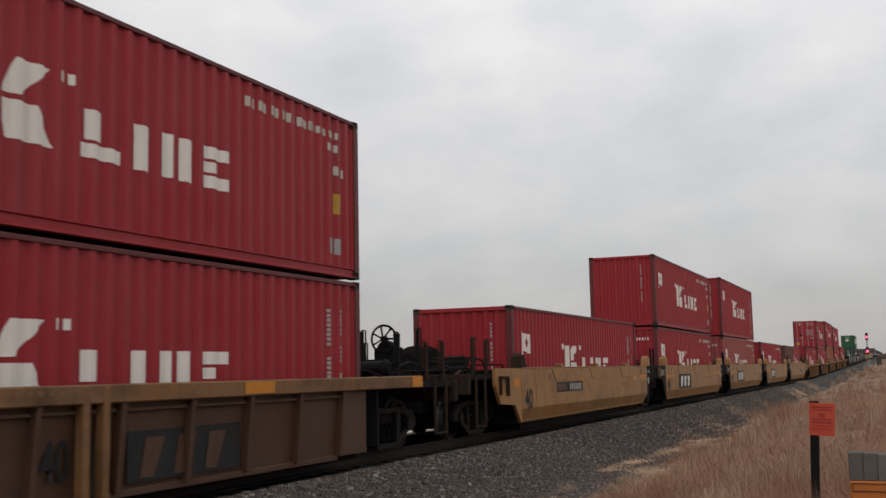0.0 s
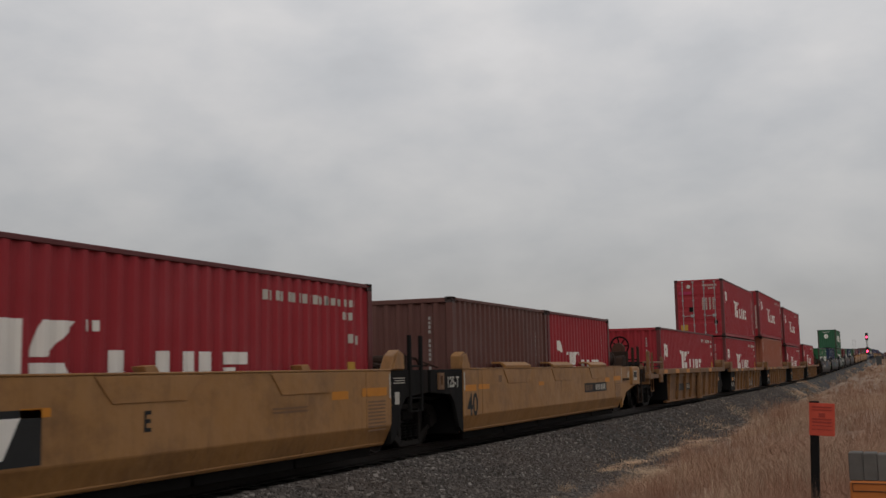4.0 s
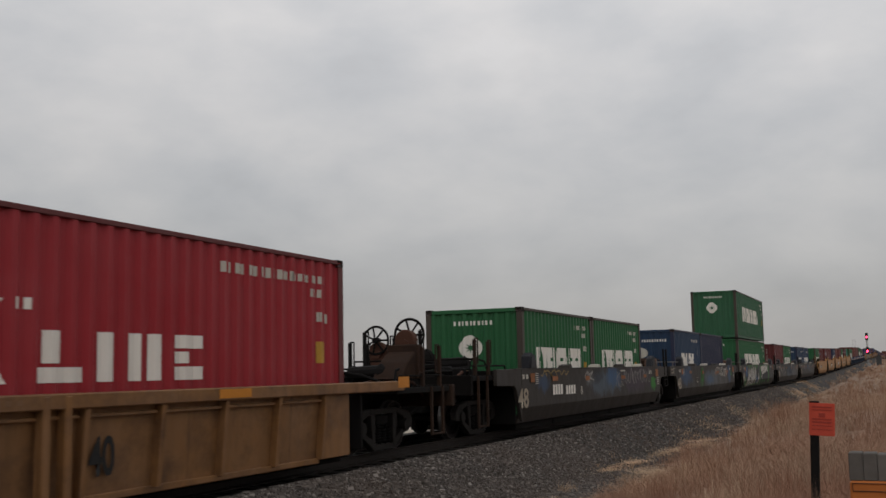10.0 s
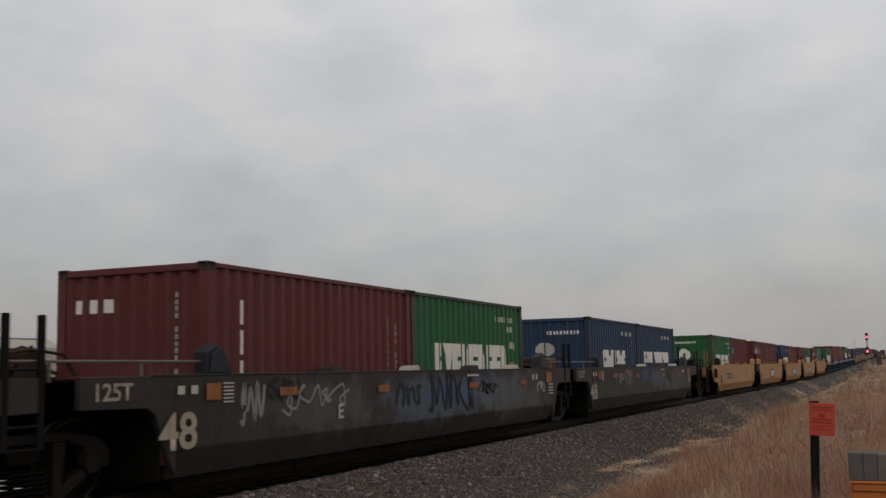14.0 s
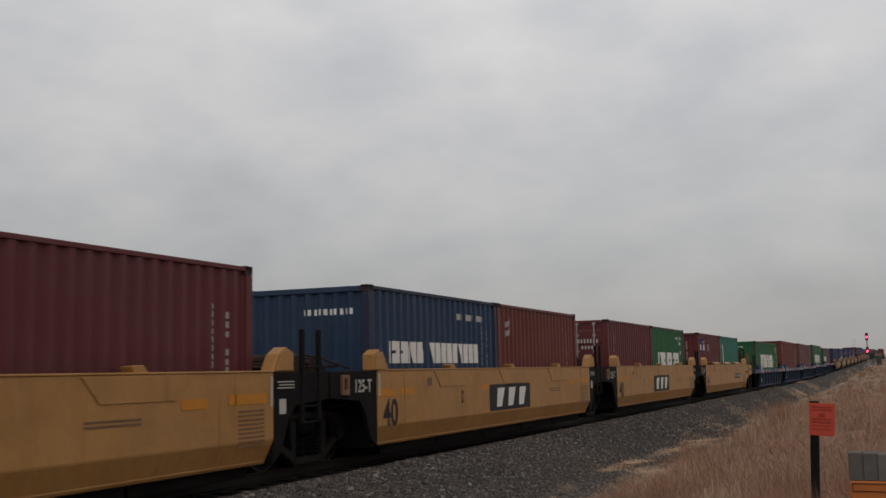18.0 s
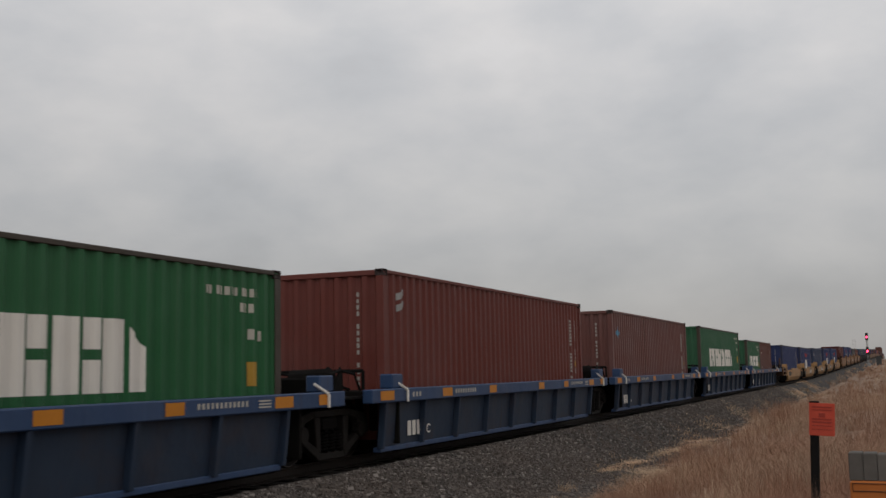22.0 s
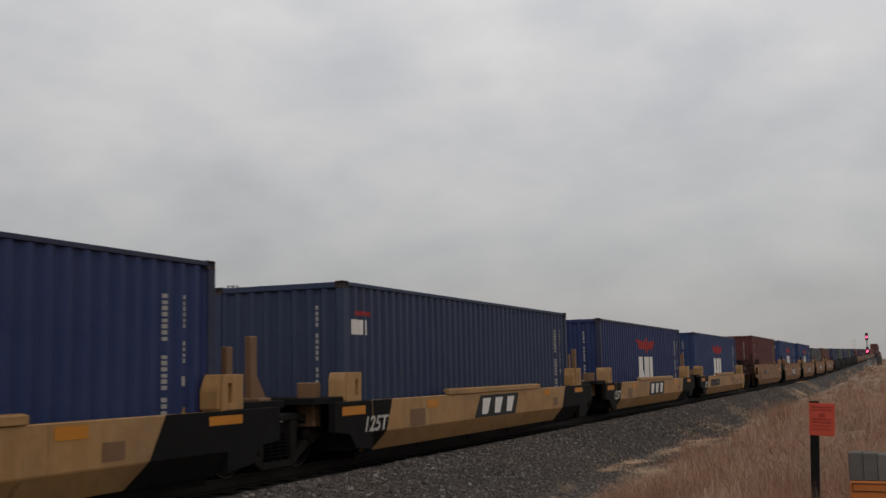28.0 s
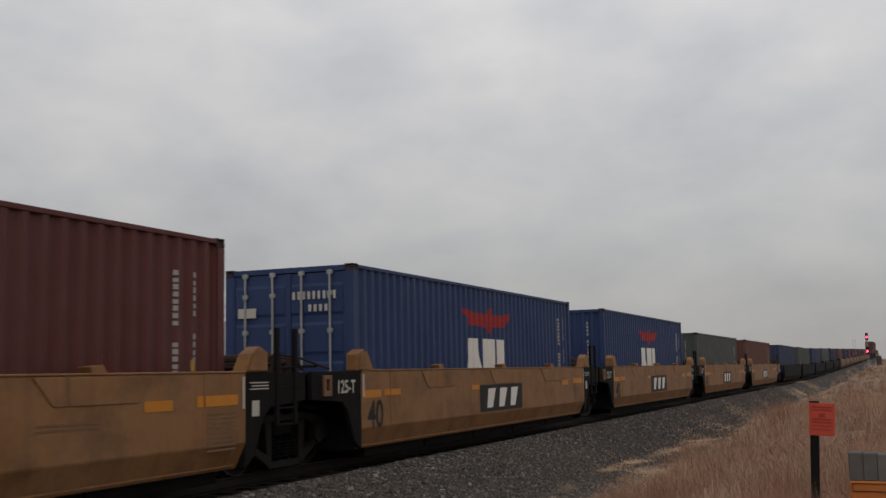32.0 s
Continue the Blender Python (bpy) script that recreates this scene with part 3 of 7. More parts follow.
def clover(y, z, r, n=32):
    """A rounded emblem of four lobes."""
    return [(y + k * math.cos(a), z + k * math.sin(a)) for k, a in ((r * (0.88 + 0.12 * abs(math.cos(2 * math.pi * 2 * i / n))), 2 * math.pi * i / n) for i in range(n))]


def green_box(s, z, length, colour, h=2.591, emblem="star"):
    ob = container(s, z, length, h, colour, "green corrugated steel container with white name blocks and round emblem")
    key = (length, h, "green")
    low = 1.62 if h < 2.7 else 1.78
    if length > 8:
        polys = blocks(2.55, 9.36, h - low, h - low + 0.82, "nwnsnsnns")
    else:
        polys = blocks(1.02, 5.08, h - 1.52, h - 0.92, "nwnsnsnns")
    marking(ob, "name_mark", key, polys, WHITE, length, label="large white painted name blocks")
    marking(ob, "round_emblem", h, [clover(-0.1, h - 0.92, 0.3)], WHITE, 0, "end", "white round emblem")
    star = [(-0.1 + r * math.cos(a), h - 0.92 + r * math.sin(a)) for a, r in ((math.pi * i / 8, 0.05 if i % 2 else 0.13) for i in range(16))]
    part("emblem_star", h, lambda bm: decal(bm, [star], END_WAVE, -0.022, "y", 0.009), colour, ob)
    marking(ob, "number_mark", (h, "g"), marks(-0.5, 0.5, h - 0.39, h - 0.29, 10), WHITE, 0, "end")
    code_marks(ob, length, h)
    return ob


def eagle(y0, y1, z0, z1):
    w, t = y1 - y0, z1 - z0
    lo = [(0, 1), (0.08, 0.62), (0.15, 0.3), (0.4, 0.28), (0.5, 0.84), (0.25, 0.86)]
    mid = [(0.4, 0.28), (0.46, 0.2), (0.5, 0.0), (0.55, 0.02), (0.6, 0.28), (0.6, 0.84), (0.57, 1.1), (0.53, 1.12), (0.5, 0.84)]
    hi = [(0.6, 0.28), (0.85, 0.3), (0.93, 0.62), (1, 1), (0.8, 0.86), (0.6, 0.84)]
    return [[(y0 + p[0] * w, z0 + p[1] * t) for p in q] for q in (lo, mid, hi)]


def blue_box(s, z, colour, h=2.591, style="eagle", doors=False):
    text = {"eagle": "blue corrugated steel container with red wing emblem and white name blocks", "small": "blue corrugated container with a small white name mark near its end",
            "bare": "plain blue corrugated steel container without emblem"}[style]
    ob = container(s, z, 12.192, h, colour, text, doors)
    key = h
    if style == "eagle":
        marking(ob, "wing_emblem", key, eagle(4.65, 7.6, h - 0.98, h - 0.5), LOGO_RED, 12.192, label="red wing-shaped emblem")
        a = [[(4.8, 0), (5.72, 0), (5.55, 0.8), (5.05, 0.8)], [(5.86, 0), (6.5, 0), (6.5, 0.8), (5.86, 0.8)], [(6.64, 0), (7.06, 0), (7.06, 0.8), (6.64, 0.8)]]
        marking(ob, "name_mark", key, shift(a, 0, h - 1.9), WHITE, 12.192, label="white painted name blocks")
    elif style == "small":
        marking(ob, "name_mark", (h, "s"), [rect(0.34 + 0.2 * i, 0.48 + 0.2 * i, h - 0.84, h - 0.6) for i in range(3)], WHITE, 12.192)
        marking(ob, "wing_emblem", (h, "s"), [rect(0.4, 0.95, h - 0.53, h - 0.46)], LOGO_RED, 12.192)
    side_columns(ob, 12.192, h)
    marking(ob, "warning_label", (h, "t"), [[(11.45, 0.55), (11.7, 0.55), (11.575, 0.78)]], WARN, 12.192, label="yellow warning triangle")
    if doors:
        marking(ob, "door_mark", (h, "b"), marks(0.1, 0.95, h - 0.55, h - 0.42, 9) + marks(0.4, 0.8, h - 0.75, h - 0.64, 4) + [rect(-0.95, -0.6, h - 0.82, h - 0.66)], CREAM, 0, "door")
    else:
        end_number(ob, h, False)
    return ob


def plain_box(s, z, length, colour, label, h=2.591, emblem="", doors=False):
    ob = container(s, z, length, h, colour, label, doors)
    side_columns(ob, length, h) if length > 8 else marking(ob, "number_mark", (length, h, "c2"), column(5.15, 5.22, 0.6, h - 0.5, 14, (4, 5)) + column(5.5, 5.58, 0.8, h - 0.6, 10, (2, 6)), FAINT, length)
    if length > 8:
        marking(ob, "warning_label", (length, h, "tri"), [[(length - 0.74, 0.62), (length - 0.5, 0.62), (length - 0.62, 0.84)]], WARN, length, label="yellow warning triangle")
        marking(ob, "warning_label", (length, h, "sq"), [rect(length - 0.69, length - 0.55, 1.2, 1.34)], WARN, length)
    if emblem == "diamond":
        marking(ob, "diamond_emblem", (length, h), [[(0.6, h - 0.68), (0.79, h - 0.9), (0.98, h - 0.68), (0.79, h - 0.46)]], LOGO_CYAN, length, label="light blue diamond emblem")
    elif emblem == "round":
        marking(ob, "round_emblem", (length, h, "c"), [disc(0.79, h - 0.7, 0.2)], LOGO_CYAN, length, label="light blue round emblem")
    elif emblem == "panel":
        marking(ob, "name_panel", (length, h), [rect(0.5, 1.7, h - 0.82, h - 0.26)], LOGO_BLUE, length, label="dark blue name panel")
        part("panel_mark", (length, h), lambda bm: decal(bm, marks(0.6, 1.65, h - 0.76, h - 0.5, 5) + [[(0.5, h - 0.82), (0.58, h - 0.82), (0.58, h - 0.3), (0.5, h - 0.3)]], side_wave(length), SIDE_FACE, lift=0.009), WHITE, ob)
        part("panel_wedge", (length, h), lambda bm: decal(bm, [[(0.7, h - 0.42), (1.66, h - 0.44), (1.66, h - 0.32), (1.2, h - 0.36)]], side_wave(length), SIDE_FACE, lift=0.009), WARN, ob, "yellow wedge")
        marking(ob, "diamond_emblem", (length, h, "g"), [[(2.5, h - 0.62), (2.65, h - 0.82), (2.8, h - 0.62), (2.65, h - 0.42)]], GALV, length)
    elif emblem == "upright":
        marking(ob, "name_mark", (length, h, "u"), [rect(0.74, 0.88, h - 0.78 - i * 0.4, h - 0.46 - i * 0.4) for i in range(3)], WHITE, length, label="white name blocks set upright")
    elif emblem == "upright6":
        marking(ob, "name_mark", (length, h, "u6"), [rect(0.69, 0.92, h - 0.5 - i * 0.275, h - 0.3 - i * 0.275) for i in range(6)], WHITE, length, label="white name blocks set upright")
    elif emblem == "strip":
        marking(ob, "name_strip", (length, h, "st"), [rect(0.7, 0.95, 0.5, h - 0.42)], WHITE, length, label="upright white name strip")
        part("strip_mark", (length, h, "st"), lambda bm: decal(bm, column(0.76, 0.89, 0.6, h - 0.5, 7), side_wave(length), SIDE_FACE, lift=0.009), NAVY, ob, kind="stuff")
    elif emblem == "slash":
        marking(ob, "name_mark", (length, h, "sl"), [[(0.72, 0.9 + k), (0.86, 0.9 + k), (0.96, 1.32 + k), (0.82, 1.32 + k)] for k in (-0.25, 0.62)], WHITE, length, label="white slanted marks")
    elif emblem == "small":
        marking(ob, "name_mark", (length, h, "sm"), [[(0.6, h - 0.72), (0.9, h - 0.62), (0.9, h - 0.5), (0.6, h - 0.6)], [(0.6, h - 0.52), (0.9, h - 0.42), (0.9, h - 0.3), (0.6, h - 0.4)]], GALV, length)
    elif emblem == "name":
        marking(ob, "name_mark", (length, h, "n"), blocks(1.5, 4.3, h - 1.5, h - 0.92, "nswnsn"), WHITE, length, label="large white painted name blocks")
        marking(ob, "number_mark", (length, h, "n"), marks(3.9, 5.4, h - 0.45, h - 0.33, 8), CREAM, length)
        marking(ob, "round_emblem", h, [[(-0.12 + k * 0.02 + k * 0.27 * math.sin(math.pi * i / 12), h - 0.9 + 0.2 * math.cos(math.pi * i / 12)) for i in range(13)] for k in (-1, 1)], CREAM, 0, "end", "white oval emblem in two halves")
    elif emblem == "longname":
        marking(ob, "name_mark", (length, h, "ln"), blocks(0.76, 2.3, h - 1.3, h - 0.92, "nnsws") + blocks(2.55, 5.05, h - 1.3, h - 0.92, "wsnsnwnns"), WHITE, length, label="long row of white name blocks")
        marking(ob, "number_mark", (length, h, "n"), marks(3.9, 5.4, h - 0.45, h - 0.33, 8), CREAM, length)
    if not doors:
        end_number(ob, h, emblem in ("name", "longname"))
        if emblem == "upright":
            [marking(ob, "end_name", (h, i), [rect(-0.95 + 0.25 * i, -0.8 + 0.25 * i, h - 0.6, h - 0.42)], WHITE, 0, "end") for i in range(3)]
    else:
        marking(ob, "door_mark", (h, "b"), marks(0.1, 0.95, h - 0.7, h - 0.58, 9) + marks(0.4, 0.8, h - 0.88, h - 0.78, 4) + [rect(-0.95, -0.45, h - 0.86, h - 0.68)], CREAM, 0, "door")
    return ob


# ---- well cars ----
HW = 1.55        # half width over the side walls
WHEEL = 0.457


def build_wheelset(bm):
    tube(bm, (-0.85, 0, 0), (0.85, 0, 0), 0.085, 10)
    for sx in (-1, 1):
        prof = [(0.70, 0.10), (0.70, 0.30), (0.695, 0.40), (0.69, WHEEL + 0.025), (0.715, WHEEL + 0.025), (0.725, WHEEL), (0.825, WHEEL - 0.004), (0.825, 0.39), (0.765, 0.37), (0.755, 0.2), (0.79, 0.16), (0.79, 0.10)]
        n = 28
        rows = [[bm.verts.new((sx * x, r * math.cos(2 * math.pi * i / n), r * math.sin(2 * math.pi * i / n))) for x, r in prof] for i in range(n)]
        for i in range(n):
            a, b = rows[i], rows[(i + 1) % n]
            for j in range(len(prof)):
                k = (j + 1) % len(prof)
                bm.faces.new((a[j], a[k], b[k], b[j]) if sx > 0 else (a[k], a[j], b[j], b[k]))
        for i in range(4):
            a = i * math.pi / 2
            tube(bm, (sx * 0.75, 0.28 * math.cos(a), 0.28 * math.sin(a)), (sx * 0.775, 0.28 * math.cos(a), 0.28 * math.sin(a)), 0.035, 8)


def build_frame(bm):
    """A cast truck side frame with its two lightening windows and spring opening."""
    for poly in ([(-1.22, 0.58), (-1.22, 0.40), (-1.0, 0.37), (-0.86, 0.42), (-0.82, 0.62), (-0.55, 0.70), (-0.55, 0.80), (-1.05, 0.72)],
                 [(-0.55, 0.70), (0.55, 0.70), (0.55, 0.80), (-0.55, 0.80)],
                 [(-0.86, 0.42), (-0.92, 0.34), (-0.52, 0.12), (-0.42, 0.05), (-0.36, 0.16), (-0.46, 0.24)],
                 [(-0.42, 0.05), (0.42, 0.05), (0.36, 0.16), (-0.36, 0.16)],
                 [(-0.48, 0.22), (-0.36, 0.16), (-0.36, 0.70), (-0.55, 0.70)]):
        prism(bm, poly, "x", 0.92, 1.06, 0.012)
        if min(p[0] for p in poly) > -0.6 and max(p[0] for p in poly) > 0.3:
            continue
        prism(bm, [(-p[0], p[1]) for p in reversed(poly)], "x", 0.92, 1.06, 0.012)


def build_spring(bm):
    sweep(bm, [(0.99 + 0.085 * math.cos(0.7 * i), 0.085 * math.sin(0.7 * i), 0.17 + 0.0054 * i) for i in range(54)], 0.018, 5)


def truck(parent, y, size=1.0):
    t = part("truck", 0, lambda bm: [box(bm, -1.02, 1.02, -0.24, 0.24, 0.50, 0.68, 0.02), tube(bm, (0, 0, 0.66), (0, 0, 0.8), 0.3, 16)], DARK_STEEL, parent, "grimy cast steel truck", pose(0, y, RAIL_TOP) @ Matrix.Scale(size, 4))
    for sx in (1, -1):
        mm = Matrix.Diagonal((sx, 1, 1, 1))
        part("side_frame", 0, build_frame, TRUCK_STEEL, t, m=mm)
        for yy in (-0.22, 0.0, 0.22):
            part("spring", 0, build_spring, DARK_STEEL, t, "grimy coil spring", m=Matrix.Translation((0, yy, 0)) @ mm)
        for yy in (-0.9, 0.9):
            part("bearing", 0, lambda bm: tube(bm, (0.98, 0, 0), (1.1, 0, 0), 0.12, 14), TRUCK_STEEL, t, m=Matrix.Translation((0, yy, WHEEL)) @ mm)
    for k, yy in enumerate((-0.9, 0.9)):
        w = part("wheelset", 0, build_wheelset, WHEEL_STEEL, t, "steel wheelset with worn bright rims", pose(0, yy, WHEEL))
        AXLES[k].append(w)
    return t


def build_ladder(bm):
    for y in (0.0, 0.46):
        box(bm, -0.03, 0.03, y - 0.035, y + 0.035, 0.85, 2.15, 0.006)
    for z in (0.86, 1.08, 1.36, 1.62):
        tube(bm, (0, 0, z), (0, 0.46, z), 0.016, 6)


def build_guide(bm):
    """A tapered corner guide that stands on the side wall at the container's end."""
    prism(bm, [(-0.5, 0.0), (0.06, 0.0), (-0.1, 0.24), (-0.3, 0.34), (-0.5, 0.26)], "x", -0.2, 0.0, 0.015)
    prism(bm, [(-0.46, 0.02), (-0.02, 0.02), (-0.2, 0.3), (-0.42, 0.24)], "x", 0.0, 0.02, 0.005)


def build_pedestal(bm):
    """A squat lug with a slot."""
    prism(bm, [(-0.36, 0.0), (0.36, 0.0), (0.36, 0.2), (0.22, 0.34), (-0.3, 0.34), (-0.36, 0.26)], "x", -0.34, -0.05, 0.02)
    for a, b, c, d in ((-0.34, 0.02, 0.0, 0.34), (0.16, 0.32, 0.0, 0.34), (0.02, 0.16, 0.0, 0.07), (0.02, 0.16, 0.25, 0.34)):
        box(bm, -0.05, 0.0, a, b, c, d, 0.006)


def build_grab(h):
    def go(bm):
        for p, q in (((0, 0, 0), (0, 0, h)), ((0, 0, h), (0, 0.16, h)), ((0, 0.16, h), (0, 0.16, 0.25)), ((0, 0.16, 0.25), (0, 0, 0.25))):
            tube(bm, p, q, 0.014, 6)
        box(bm, -0.03, 0.03, -0.05, 0.03, 0, h - 0.02, 0.006)
    return go


def build_coupler(bm):
    box(bm, -0.14, 0.14, -0.75, 0.6, 0.76, 0.98, 0.02)
    prism(bm, [(-0.2, -0.92), (0.02, -1.0), (0.05, -0.86), (0.2, -0.92), (0.2, -0.7), (-0.2, -0.7)], "z", 0.72, 1.02, 0.02)
    tube(bm, (0.3, -0.5, 0.78), (0.1, -0.95, 0.42), 0.028, 8)


def build_hose(bm):
    pts = [Vector((1.2, 0.0 + 0.28 * i, 1.35 - 0.32 * math.sin(math.pi * i / 8))) for i in range(9)]
    sweep(bm, pts, 0.03, 7)


def build_clutter(bm):
    """Pipes, valves, a brake cylinder and its levers, lying on an end platform."""
    tube(bm, (-0.9, -0.45, 0.12), (0.75, -0.4, 0.1), 0.03, 7)
    tube(bm, (-0.6, -0.15, 0.2), (1.0, -0.2, 0.14), 0.025, 7)
    tube(bm, (0.2, -0.55, 0.1), (0.95, -0.05, 0.18), 0.03, 7)
    for x, y, w in ((-0.3, -0.3, 0.2), (0.45, -0.25, 0.16), (0.85, -0.4, 0.13)):
        box(bm, x - w, x + w, y - w * 0.7, y + w * 0.7, 0.0, w * 1.3, 0.03)
    tube(bm, (0.1, 0.1, 0.24), (0.75, 0.16, 0.26), 0.14, 12)
    tube(bm, (0.75, 0.16, 0.26), (0.84, 0.17, 0.26), 0.17, 12, 0.1)
    tube(bm, (0.1, 0.1, 0.24), (-0.55, 0.04, 0.22), 0.03, 6)
    for x in (0.2, 0.62):
        box(bm, x - 0.03, x + 0.03, 0.0, 0.26, -0.02, 0.16)
    prism(bm, [(-0.3, 0.0), (0.02, 0.0), (0.0, 0.34), (-0.06, 0.42)], "x", 1.06, 1.1, 0.006)
    prism(bm, [(0.2, 0.0), (0.42, 0.0), (0.36, 0.3), (0.28, 0.34)], "x", -0.9, -0.86, 0.006)
    sweep(bm, [(1.15, -0.6, 0.02), (1.15, -0.5, 0.3), (1.1, -0.1, 0.36), (1.12, 0.35, 0.3), (1.15, 0.5, 0.02)], 0.022, 6)
    sweep(bm, [(-1.1, -0.5, 0.05), (-0.7, -0.3, 0.3), (-0.2, 0.3, 0.32), (0.5, 0.42, 0.22), (1.0, 0.4, 0.05)], 0.026, 6)


def build_hand_wheel(bm):
    ring(bm, (0, 0, 0), "y", 0.29, 0.026, 26, 6)
    for i in range(7):
        a = 2 * math.pi * i / 7
        tube(bm, (0.05 * math.cos(a), -0.03, 0.05 * math.sin(a)), (0.29 * math.cos(a), 0, 0.29 * math.sin(a)), 0.02, 6)
    tube(bm, (0, -0.06, 0), (0, 0.12, 0), 0.06, 12)


def build_brake_case(bm):
    n = 14
    top = [(0.24 * math.cos(math.pi * i / n), 0.06 + 0.24 * math.sin(math.pi * i / n)) for i in range(n + 1)]
    prism(bm, top + [(-0.2, -0.26), (-0.06, -0.42), (0.1, -0.42), (0.2, -0.22)], "y", 0.06, 0.26, 0.02)
    tube(bm, (0, 0.0, -0.02), (0, 0.3, -0.02), 0.11, 14)


def build_stand(bm):
    box(bm, -0.3, 0.3, 0.12, 0.34, 0.0, 0.62, 0.02)
    prism(bm, [(0.34, 0.0), (1.0, 0.0), (0.7, 0.3), (0.34, 0.5)], "x", -0.28, 0.28, 0.02)


def build_tank(bm):
    tube(bm, (0, 0.16, 0.3), (0, 1.3, 0.3), 0.27, 18)
    tube(bm, (0, 0.04, 0.3), (0, 0.16, 0.3), 0.12, 18, 0.27)
    tube(bm, (0, 1.3, 0.3), (0, 1.42, 0.3), 0.27, 18, 0.12)
    for y in (0.4, 1.05):
        ring(bm, (0, y, 0.3), "y", 0.275, 0.018, 20, 5)
        box(bm, -0.2, 0.2, y - 0.04, y + 0.04, -0.1, 0.1)


def brake_gear(parent, y, sx, dy, deck, steel, case, tank=True):
    """Hand brake with its wheel, an air tank and rails at a car's end. sx: side of the car; dy: +1 if the car's end faces +y."""
    m = Matrix.Translation((sx * 0.95, y, deck)) @ Matrix.Diagonal((1, -dy, 1, 1))
    part("hand_brake_stand", 0, build_stand, DECK if dy > 0 else DARK_STEEL, parent, m=m)
    part("hand_brake_case", 0, build_brake_case, case, parent, "rust-stained hand brake housing", Matrix.Translation((0, 0, 0.52 if dy < 0 else 0.64)) @ m @ Matrix.Scale(0.84, 4))
    part("hand_brake_wheel", 0, build_hand_wheel, DARK_STEEL, parent, "spoked iron hand brake wheel", Matrix.Translation((0, 0, 0.8)) @ m)
    if tank:
        part("air_tank", 0, build_tank, DECK if dy > 0 else DARK_STEEL, parent, "grimy dark steel air tank", Matrix.Translation((sx * 0.75, y - dy * 0.75, deck + 0.08)) @ Matrix.Diagonal((1, -dy, 1, 1)))


def end_deck(ob, y, d, deck, steel, colour, posts=True, drop=0.38):
    """The outer end of a car past its last truck: deck, end sill, coupler, steps and grab irons. d: +1 towards +y."""
    m = Matrix.Translation((0, y, 0)) @ Matrix.Diagonal((1, -d, 1, 1))
    dk = part("end_deck", deck, lambda bm: box(bm, -1.45, 1.45, -0.35, 1.9, deck - 0.1, deck, 0.01), steel, ob, "grated end deck", m)
    for i in range(9):
        part("deck_slat", deck, lambda bm: box(bm, -1.45, 1.45, -0.35, -0.3, deck, deck + 0.02), steel, dk, m=pose(0, i * 0.25, 0))
    part("end_sill", (deck, colour.name), lambda bm: box(bm, -1.5, 1.5, -0.5, -0.36, deck - drop, deck + 0.02, 0.015), TAN_BROWN if colour is TAN else colour, ob, m=m)
    part("centre_sill", deck, lambda bm: box(bm, -0.4, 0.4, -0.4, 2.4, 0.7, deck - 0.1, 0.02), steel, ob, m=m)
    part("coupler", 0, build_coupler, DARK_STEEL, ob, "cast knuckle coupler with hanging hose", m)
    part("brake_rigging", 0, build_clutter, steel, ob, m=Matrix.Translation((0, 0.9 * -d, deck)) @ m, kind="stuff")
    for sx in (-1, 1) if posts else ():
        # steps on blue cars are black: the shade below the deck is in the colour
        part("step", deck, lambda bm: [tube(bm, (0, 0, 0.42), (0, 0.5, 0.42), 0.02, 6), box(bm, -0.02, 0.02, -0.03, 0.03, 0.4, deck), box(bm, -0.02, 0.02, 0.47, 0.53, 0.4, deck)],
             BLACK if colour is CAR_BLUE_SHADED else DECK, ob, m=Matrix.Translation((sx * 1.46, 0, 0)) @ m)
        if posts:
            for yy, hh in ((0.0, 0.75), (0.75, 0.72)):
                part("grab_iron", hh, build_grab(hh), TAN_BROWN if sx > 0 and colour is TAN else DECK if sx > 0 and colour is not CAR_BLUE_SHADED else BLACK, ob, m=Matrix.Translation((sx * 1.4, -d * yy, deck)) @ m)
    part("cross_rail", deck, lambda bm: sweep(bm, [(-1.35, 0.1, deck), (-1.35, 0.1, deck + 0.34), (1.38, 0.1, deck + 0.34), (1.38, 0.1, deck)], 0.022, 6), DARK_STEEL, ob, m=m)
    part("side_rail", deck, lambda bm: sweep(bm, [(1.4, -0.2, deck + 0.2), (1.4, 1.7, deck + 0.2), (1.4, 1.9, deck)], 0.02, 6), DARK_STEEL, ob, m=m)
    part("air_pipe", deck, lambda bm: sweep(bm, [(0.9, -0.4, deck - 0.2), (1.0, 0.3, deck + 0.08), (0.6, 1.1, deck + 0.12), (0.7, 1.9, deck + 0.05)], 0.028, 6), RUSTY, ob, m=m)
    if posts:
        for xx in (-0.9, 0.35):
            part("grab_iron", 0.95, build_grab(0.95), BLACK, ob, m=Matrix.Translation((xx, d * 0.3, deck)) @ m)


def wall_profile(top, knee, low, lean=0.15):
    """Cross section of a side wall whose lower part leans inwards."""
    return [(HW, top), (HW, knee), (HW - lean, low), (HW - lean - 0.07, low), (HW - 0.08, knee + 0.02), (HW - 0.08, top)]


def unit_root(kind_label, s, group):
    ob = root("well_car", kind_label, "freight car", group)
    return rides(ob, s, 0)


def mirror_pair(name, key, build, mat, ob, label=""):
    for sx in (1, -1):
        part(name, key, build, mat, ob, label, Matrix.Diagonal((sx, 1, 1, 1)))


def flat(ob, name, key, polys, mat, x=HW, lift=0.006, label=""):
    if name in ("reflector", "edge_stripe", "end_patch", "dirt_patch") and len(polys) > 1:
        for i, q in enumerate(polys):
            flat(ob, name, (key, i), [q], mat, x, lift, label)
        return
    part(name, key, lambda bm: decal(bm, polys, None, x, "x", lift), mat, ob, label, kind="stuff" if len(polys) > 3 else "")


